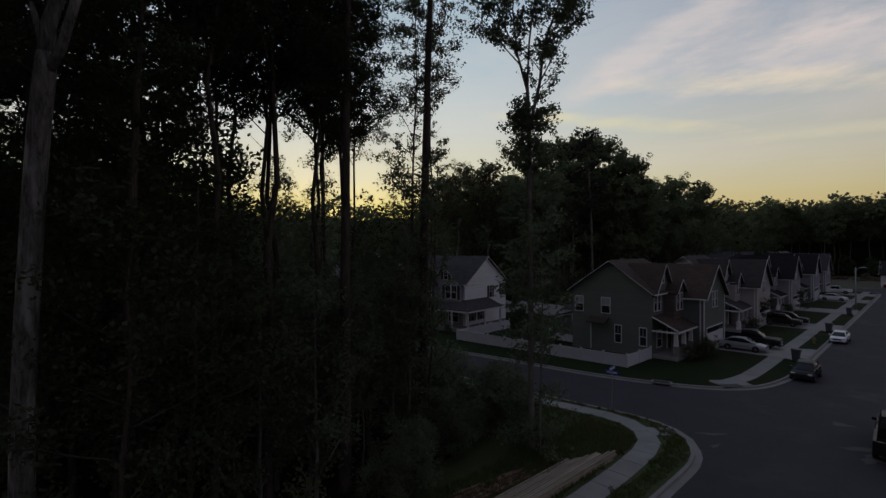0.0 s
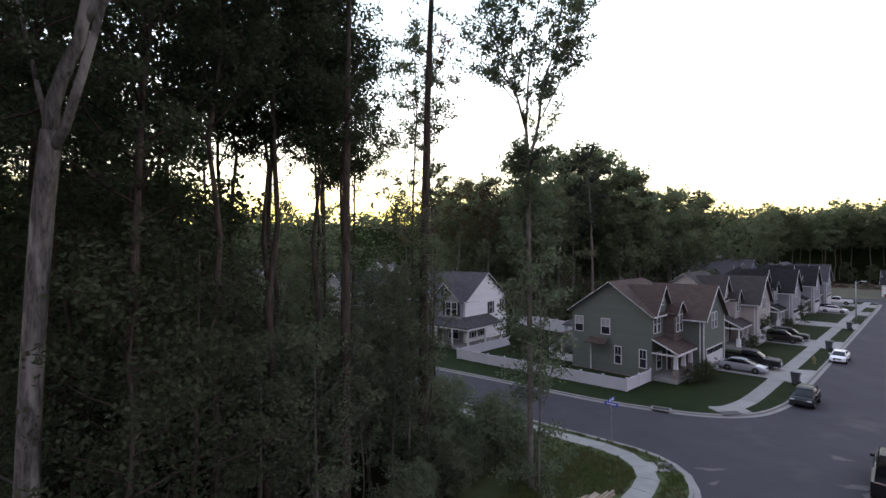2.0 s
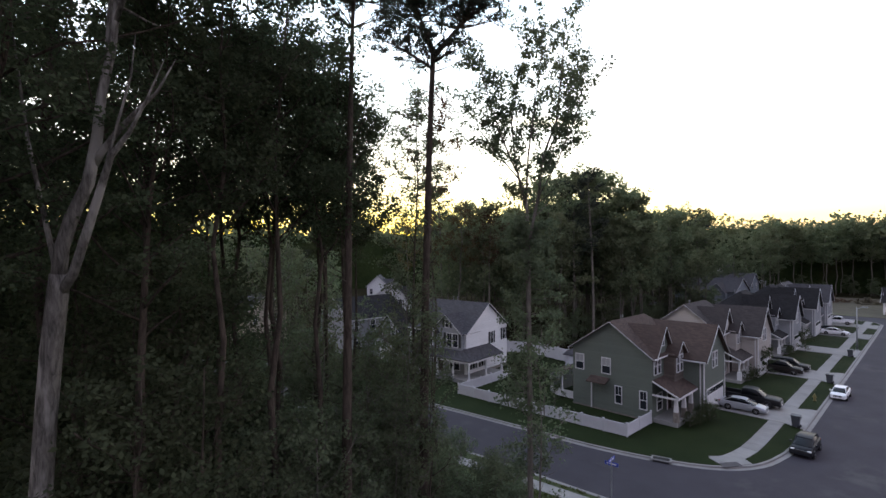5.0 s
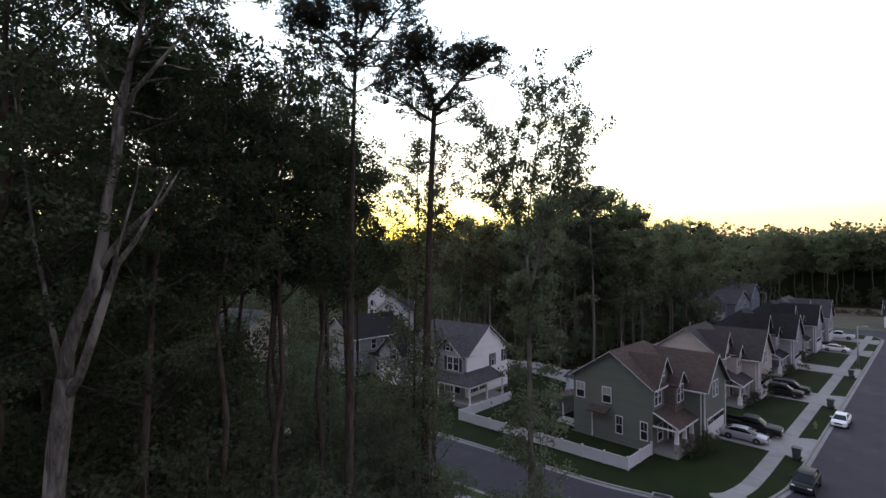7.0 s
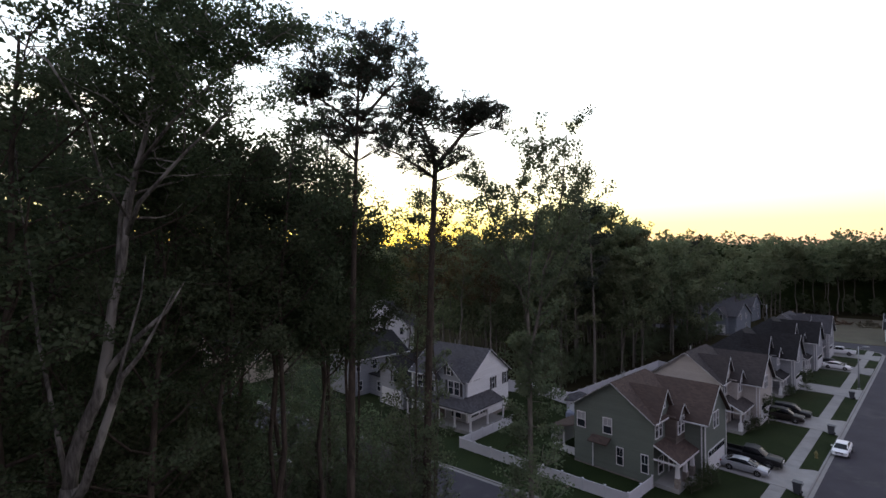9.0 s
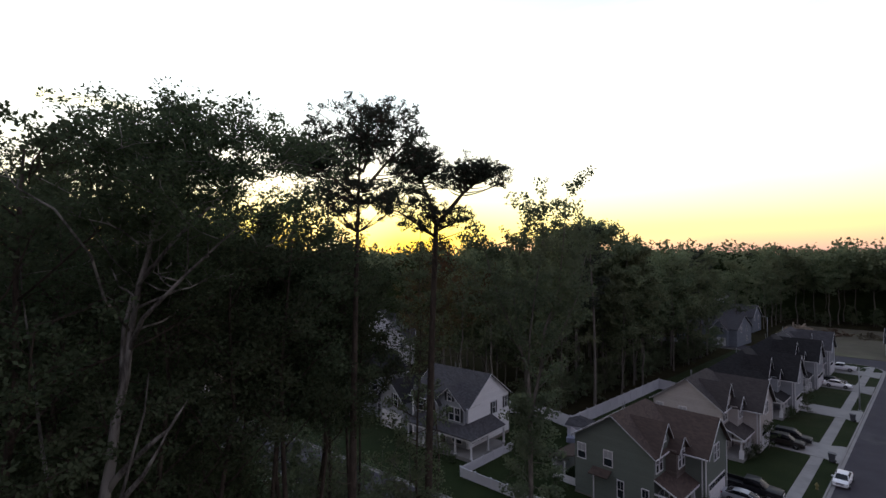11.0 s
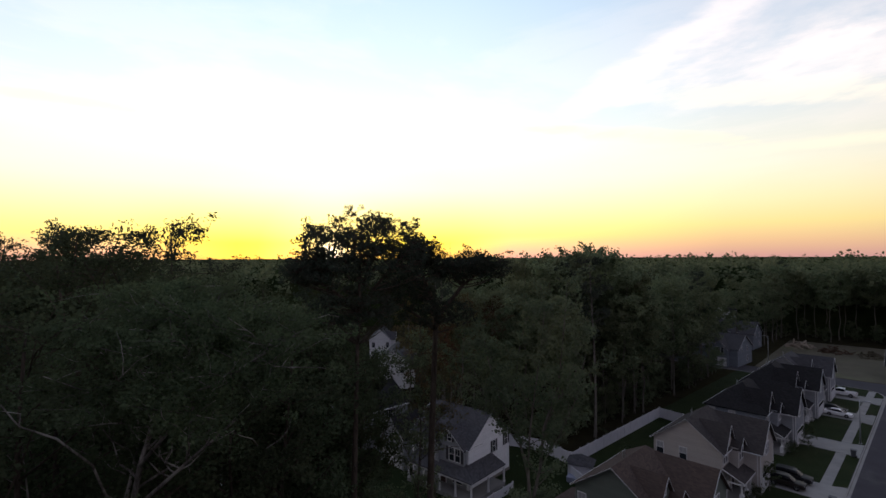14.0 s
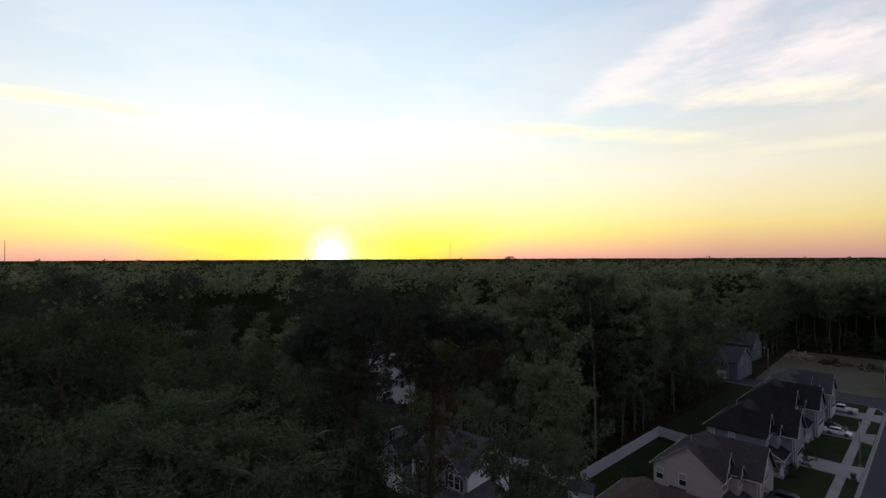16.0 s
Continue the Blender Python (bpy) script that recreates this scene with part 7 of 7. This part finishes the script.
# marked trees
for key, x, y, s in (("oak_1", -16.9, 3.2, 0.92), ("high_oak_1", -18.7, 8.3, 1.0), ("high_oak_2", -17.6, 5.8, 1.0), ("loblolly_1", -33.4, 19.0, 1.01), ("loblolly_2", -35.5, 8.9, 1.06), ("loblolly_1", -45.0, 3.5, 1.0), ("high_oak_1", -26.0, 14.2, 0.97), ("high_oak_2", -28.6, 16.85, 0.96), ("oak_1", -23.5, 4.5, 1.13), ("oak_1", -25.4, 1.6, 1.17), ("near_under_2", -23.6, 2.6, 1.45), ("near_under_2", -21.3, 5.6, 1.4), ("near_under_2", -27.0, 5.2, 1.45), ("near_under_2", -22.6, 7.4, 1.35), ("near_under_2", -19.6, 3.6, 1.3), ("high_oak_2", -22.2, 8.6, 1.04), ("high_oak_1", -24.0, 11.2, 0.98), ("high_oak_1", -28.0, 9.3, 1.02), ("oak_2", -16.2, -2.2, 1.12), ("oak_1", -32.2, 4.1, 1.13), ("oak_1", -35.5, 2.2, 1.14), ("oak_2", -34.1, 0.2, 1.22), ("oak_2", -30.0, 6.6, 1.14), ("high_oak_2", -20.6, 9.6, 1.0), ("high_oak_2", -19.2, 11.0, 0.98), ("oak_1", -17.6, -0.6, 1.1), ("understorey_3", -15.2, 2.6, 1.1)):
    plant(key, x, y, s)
    placed.append((x, y))
tries = 0
while tries < 4000 and len(placed) < 90:
    tries += 1
    # trees south of about y = -6 stay unseen, added only to shade the rest
    x, y = random.uniform(-85, -17.5), random.uniform(-12, 24)
    if near_road(x, y, 4.5) or clearing(x, y) or x > -15.5 - 0.25 * max(0, y - 4):
        continue
    gap = 3.4 if x > -45 else 4.6
    if any((x - a) ** 2 + (y - b) ** 2 < gap * gap for a, b in placed):
        continue
    placed.append((x, y))
    k = random.random()
    key = "loblolly_1" if k < 0.2 else "loblolly_2" if k < 0.38 else "oak_1" if k < 0.58 else "oak_2" if k < 0.78 else "gum_1" if k < 0.88 else "understorey_3"
    plant(key, x, y, random.uniform(0.84, 0.98))
under = []
tries = 0
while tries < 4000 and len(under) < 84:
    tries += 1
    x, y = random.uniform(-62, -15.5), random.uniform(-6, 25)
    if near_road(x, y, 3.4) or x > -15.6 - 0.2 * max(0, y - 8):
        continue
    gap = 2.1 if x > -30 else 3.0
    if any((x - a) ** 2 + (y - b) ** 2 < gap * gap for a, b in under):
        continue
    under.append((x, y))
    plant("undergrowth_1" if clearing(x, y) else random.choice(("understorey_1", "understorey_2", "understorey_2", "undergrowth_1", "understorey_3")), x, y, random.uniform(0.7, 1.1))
for i in range(26):
    t = i / 25
    plant("undergrowth_1", -14.6 - 4.2 * t + random.uniform(-0.5, 0.5), 11 + 12.5 * t + random.uniform(-0.7, 0.7), random.uniform(0.5, 1.0))

plant("high_oak_2", -23.1, 14.95, 0.78, tall=1.2)
# leafy young growth under the high crowns
for x, y, k in ((-20.7, 14.6, 1.0), (-21.4, 16.7, 0.82), (-18.9, 15.7, 0.8), (-24.5, 16.8, 0.8), (-26.2, 19.4, 0.72), (-23.4, 13.2, 1.05), (-25.4, 11.8, 1.0), (-22.6, 18.3, 0.9)):
    plant("light_sapling_1", x, y, k)
for d, k, size in ((24.0, -0.155, 0.84), (23.0, -0.105, 0.76), (25.5, -0.075, 0.86), (23.6, -0.07, 1.14), (22.0, -0.17, 0.7), (38.0, -0.27, 1.28), (41.0, -0.32, 1.36), (37.0, -0.37, 1.3), (43.0, -0.42, 1.38)):
    plant("light_sapling_1", *(DEEP * d + EDGE * (d * k)).xy, size)
for i in range(22):
    d, k = U(19, 44), U(-0.46, -0.17)
    plant("understorey_1" if i % 3 else "understorey_2", *(DEEP * d + EDGE * (d * k)).xy, U(0.75, 1.05))

for i in range(24):
    d, k = U(24, 44), -0.47 - 0.55 * i / 23
    plant("understorey_3", *(DEEP * d + EDGE * (d * k)).xy, U(1.02, 1.2) if k > -0.6 else U(1.24, 1.42))

# bushes at the foot of the edge trees
for x, y, k in ((-19.4, 18.8, 1.2), (-18.3, 20.1, 1.0), (-17.2, 21.2, 1.2), (-16.2, 21.6, 0.9), (-20.6, 19.6, 1.4), (-18.9, 22.4, 1.1), (-21.9, 20.9, 1.3)):
    plant("near_under_3", x, y, k)

# thin stems in the open strip above the side street
for i, (x, y) in enumerate(((-22.5, 15.2), (-24.8, 18.6), (-27.5, 20.3), (-30.5, 17.0), (-29.0, 21.2), (-37.0, 22.0))):
    g = rg(90 + i)
    tree("sapling", pose(x, y, 0), "thin sapling with few leaves in the light strip", broadleaf(g, U(7, 11), 3.0, 1.5, 0.07, (0.2, 0.1), 9, subs=3, spread=0.45, fill=0.6), "leaf_under", "bark_grey", g, 11, 0.22, group="thin saplings", sides=6)

HOUSES = [(-41, 145), (-36, 140), (-47, 140), (-47, 165), (-40, 168), (-50, 182), (-44, 176), (-57, 203), (-55, 211), (-61, 42), (-74, 57), (-80, 61.5), (-88, 68), (-106, 78), (-94, 56), (-86, 34), (-45, 47), (-43, 53)]
# woods behind the houses and round the end of the street
far = []


def wood(n, inside, gap, smin, smax, kinds=("far_oak_1", "far_oak_2", "far_oak_1", "far_oak_2", "far_pine_1")):
    made = tries = 0
    while made < n and tries < n * 40:
        tries += 1
        p = inside()
        if any((p[0] - a) ** 2 + (p[1] - b) ** 2 < 100 for a, b in HOUSES) or any((p[0] - a) ** 2 + (p[1] - b) ** 2 < gap * gap for a, b in far):
            continue
        far.append(p)
        made += 1
        plant(random.choice(kinds), *p, random.uniform(smin, smax))


wood(78, lambda: (-38.5 - U(0, 1) ** 1.5 * 34, U(63, 132)), 4.6, 0.88, 1.12)
wood(28, lambda: (U(-78, -44), U(58, 74)), 4.8, 0.85, 1.05)
wood(30, lambda: (U(-150, -72), U(8, 80)), 6.0, 0.6, 0.8)
wood(90, lambda: (U(-110, 70), 206 + U(0, 1) ** 1.5 * 46), 4.6, 0.93, 1.08, ("far_tall_oak_1", "far_tall_oak_1", "far_tall_oak_1", "far_pine_1"))
wood(24, lambda: (U(-66, -38), U(152, 204)), 5.0, 0.8, 1.0, ("far_oak_1", "far_oak_2"))
wood(24, lambda: (U(-110, -62), U(100, 200)), 6.0, 0.9, 1.1)
for x, y, s in ((-45.0, 86, 1.3), (-40, 84.5, 1.16), (-46, 79, 1.26), (-40.5, 127, 1.02), (-50, 80, 1.3), (-41, 92, 1.16), (-47, 72, 1.2), (-53, 72, 1.22), (-43, 83, 1.28), (-48, 87, 1.3), (-39.6, 88, 1.1)):
    plant("far_oak_1", x, y, s)


for x, y, s in ((-57, 53, 0.84), (-53, 55, 0.88), (-49, 57.5, 0.85), (-63.5, 53.2, 0.82)):
    plant("gum_1", x, y, s)
plant("far_pine_1", -61.2, 59.0, 1.04)
for i in range(36):
    plant("understorey_2", U(-45, -38.5), 62 + 74 * i / 35 + U(-1, 1), U(0.45, 1.0))
for i in range(20):
    plant("undergrowth_1", U(-49, -43.5), 62 + 74 * i / 19 + U(-1, 1), U(0.8, 1.6))
for i in range(30):
    plant("understorey_2", -60 + 92 * i / 29 + U(-2, 2), U(207, 216), U(0.5, 1.0))


def canopy_sheet():
    """The far woods: a closed, lumpy canopy that runs out to the horizon."""
    n_r, n_a = 96, 420
    r = 188 * (4600 / 188) ** np.linspace(0, 1, n_r)
    a = np.linspace(radians(-60), radians(205), n_a)
    verts, faces = [], []
    for i in range(n_r):
        for j in range(n_a):
            x, y = r[i] * math.cos(a[j]), 40 + r[i] * math.sin(a[j])
            s = 1.0 + r[i] / 700
            q = Vector((x / (7.0 * s), y / (7.0 * s), 0))
            z = 23.2 + 2.4 * noise.noise(q) + 2.0 * noise.noise(q * 0.35 + Vector((5, 3, 1))) + 1.6 * noise.noise(Vector((x / 160, y / 160, 9)))
            # the first ring meets the ground: an added dark wall for the wood's shaded inside
            verts.append((x, y, z if i else 0.0))
    for i in range(n_r - 1):
        for j in range(n_a - 1):
            k = i * n_a + j
            faces.append((k, k + 1, k + n_a + 1, k + n_a))
    me = mesh_from("far_woods", verts, faces, M["canopy"], True)
    return tagged(part("far_woods", me, None), "continuous dark green forest canopy running to the horizon", "woods", kind="stuff")


# kept dark: the shade between the far crowns is put into this colour
M["canopy"] = surface("canopy", (0.012, 0.019, 0.008), (0.034, 0.048, 0.018), 0.05, 0.5, 0.95, bump=1.0, bump_dist=1.2, stain=(0.06, 0.06, 0.028), spec=0.0)
canopy_sheet()


def far_crowns():
    """Leafy crowns standing out of the canopy in the nearer distance."""
    g = rg(61)
    n = 5200
    rr = 150 * (900 / 150) ** g.random(n)
    aa = g.uniform(radians(15), radians(190), n)
    c = np.stack([rr * np.cos(aa), 40 + rr * np.sin(aa), 23.6 + g.normal(0, 1.9, n)], 1)
    c[:, 2] += np.where(g.random(n) < 0.10, g.uniform(1.5, 5.0, n), 0.0)
    keep = ~((c[:, 0] > -64) & (c[:, 0] < 66) & (c[:, 1] < 206)) & ~((c[:, 0] > -150) & (c[:, 1] < 90) & (c[:, 1] > 0))
    c = c[keep]
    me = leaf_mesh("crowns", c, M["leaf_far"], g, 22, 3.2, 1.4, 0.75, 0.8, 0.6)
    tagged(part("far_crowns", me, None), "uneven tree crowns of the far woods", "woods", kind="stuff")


far_crowns()


# ---- garden plants ----
template("shrub_1", lambda g: broadleaf(g, 1.5, 0.1, 0.9, 0.03, (0, 0), 8, subs=4, spread=0.32, dead=0), "leaf_shrub", "bark_grey", 71, "rounded leafy garden shrub beside a house", 22, 0.1, group="garden shrubs", category="shrub", sides=4)
template("garden_tree_1", lambda g: broadleaf(g, 4.2, 1.1, 1.3, 0.05, (0.1, 0), 10, subs=4, spread=0.4, dead=0), "leaf_shrub", "bark_grey", 72, "small young tree planted on a lawn", 22, 0.15, group="lawn trees", sides=5)
for x, y, s in ((-14.9, 44.9, 0.8), (-14.5, 46.4, 0.9), (-14.2, 48.0, 1.1), (-14.6, 49.0, 0.8), (-15.4, 65.2, 0.8), (-15.0, 67.5, 0.9), (-15.2, 86, 0.9), (-15, 88, 0.8), (-33, 47.5, 1.3), (-27.5, 57.5, 1.5), (-29.0, 62.0, 1.4), (-31.0, 66.0, 1.3), (-39.5, 39.4, 0.7), (-43, 39.4, 0.8)):
    plant("shrub_1", x, y, s)
for x, y, s in ((-14.4, 70.4, 0.85), (-13.6, 90.5, 0.85), (-29.0, 39.6, 1.0), (-30.4, 40.4, 1.15), (-26.0, 40.5, 0.8)):
    plant("garden_tree_1", x, y, s)


# ---- rough grass beside the pavement ----
def grass_blades(name, area, n, tall, mat, seed, label):
    """Upright blades in tufts over a rectangle of the plan, kept off the pavement."""
    g = rg(seed)
    x0, x1, y0, y1 = area
    tuft = np.stack([g.uniform(x0, x1, n // 12), g.uniform(y0, y1, n // 12)], 1)
    c = np.repeat(tuft, 12, axis=0) + g.normal(0, 0.07, (n // 12 * 12, 2))
    line = np.array(walk_near)
    away = np.min(np.linalg.norm(c[:, None, :] - line[None, ::2, :], axis=2), axis=1)
    kerb = np.array(near_kerb)
    kerb = kerb[(kerb[:, 1] > 5)][::2]
    c = c[(away > 0.78) & (np.min(np.linalg.norm(c[:, None, :] - kerb[None], axis=2), axis=1) > 0.45)]
    poly = np.array(lawn_s)
    nxt = np.roll(poly, -1, axis=0)
    hit = (poly[None, :, 1] > c[:, None, 1]) != (nxt[None, :, 1] > c[:, None, 1])
    rise = np.where(nxt[:, 1] == poly[:, 1], 1e-9, nxt[:, 1] - poly[:, 1])
    cross = poly[None, :, 0] + (c[:, None, 1] - poly[None, :, 1]) / rise[None] * (nxt - poly)[None, :, 0]
    c = c[(hit & (c[:, None, 0] < cross)).sum(axis=1) % 2 == 1]
    m = len(c)
    a, h = g.uniform(0, 6.28, m), tall * g.uniform(0.4, 1.1, m)
    side = np.stack([np.cos(a), np.sin(a), np.zeros(m)], 1) * 0.016
    foot = np.concatenate([c, np.full((m, 1), KERB - 0.01)], 1)
    tip = foot + np.stack([g.normal(0, 0.3, m) * h, g.normal(0, 0.3, m) * h, h], 1)
    verts = np.stack([foot - side, foot + side, tip], 1).reshape(-1, 3)
    tagged(part(name, mesh_from(name, verts, np.arange(3 * m).reshape(-1, 3), mat), None), label, "grass", kind="stuff")


M["grass_blade"] = foliage("grass_blades", (0.060, 0.084, 0.028), (0.125, 0.150, 0.056), (0.115, 0.112, 0.056), 0.3, 0.5)
grass_blades("grass", (-14.4, -10.5, 12, 25.6), 22000, 0.26, M["grass_blade"], 81, "tufts of rough green grass beside the pavement")
grass_blades("grass", (-18.5, -9.0, 22.5, 28.2), 16000, 0.2, M["grass_blade"], 82, "short rough grass of the verge along the kerb")
grass_blades("grass", (-9.4, -8.2, 12, 27.0), 8000, 0.16, M["grass_blade"], 83, "short rough grass of the verge along the kerb")
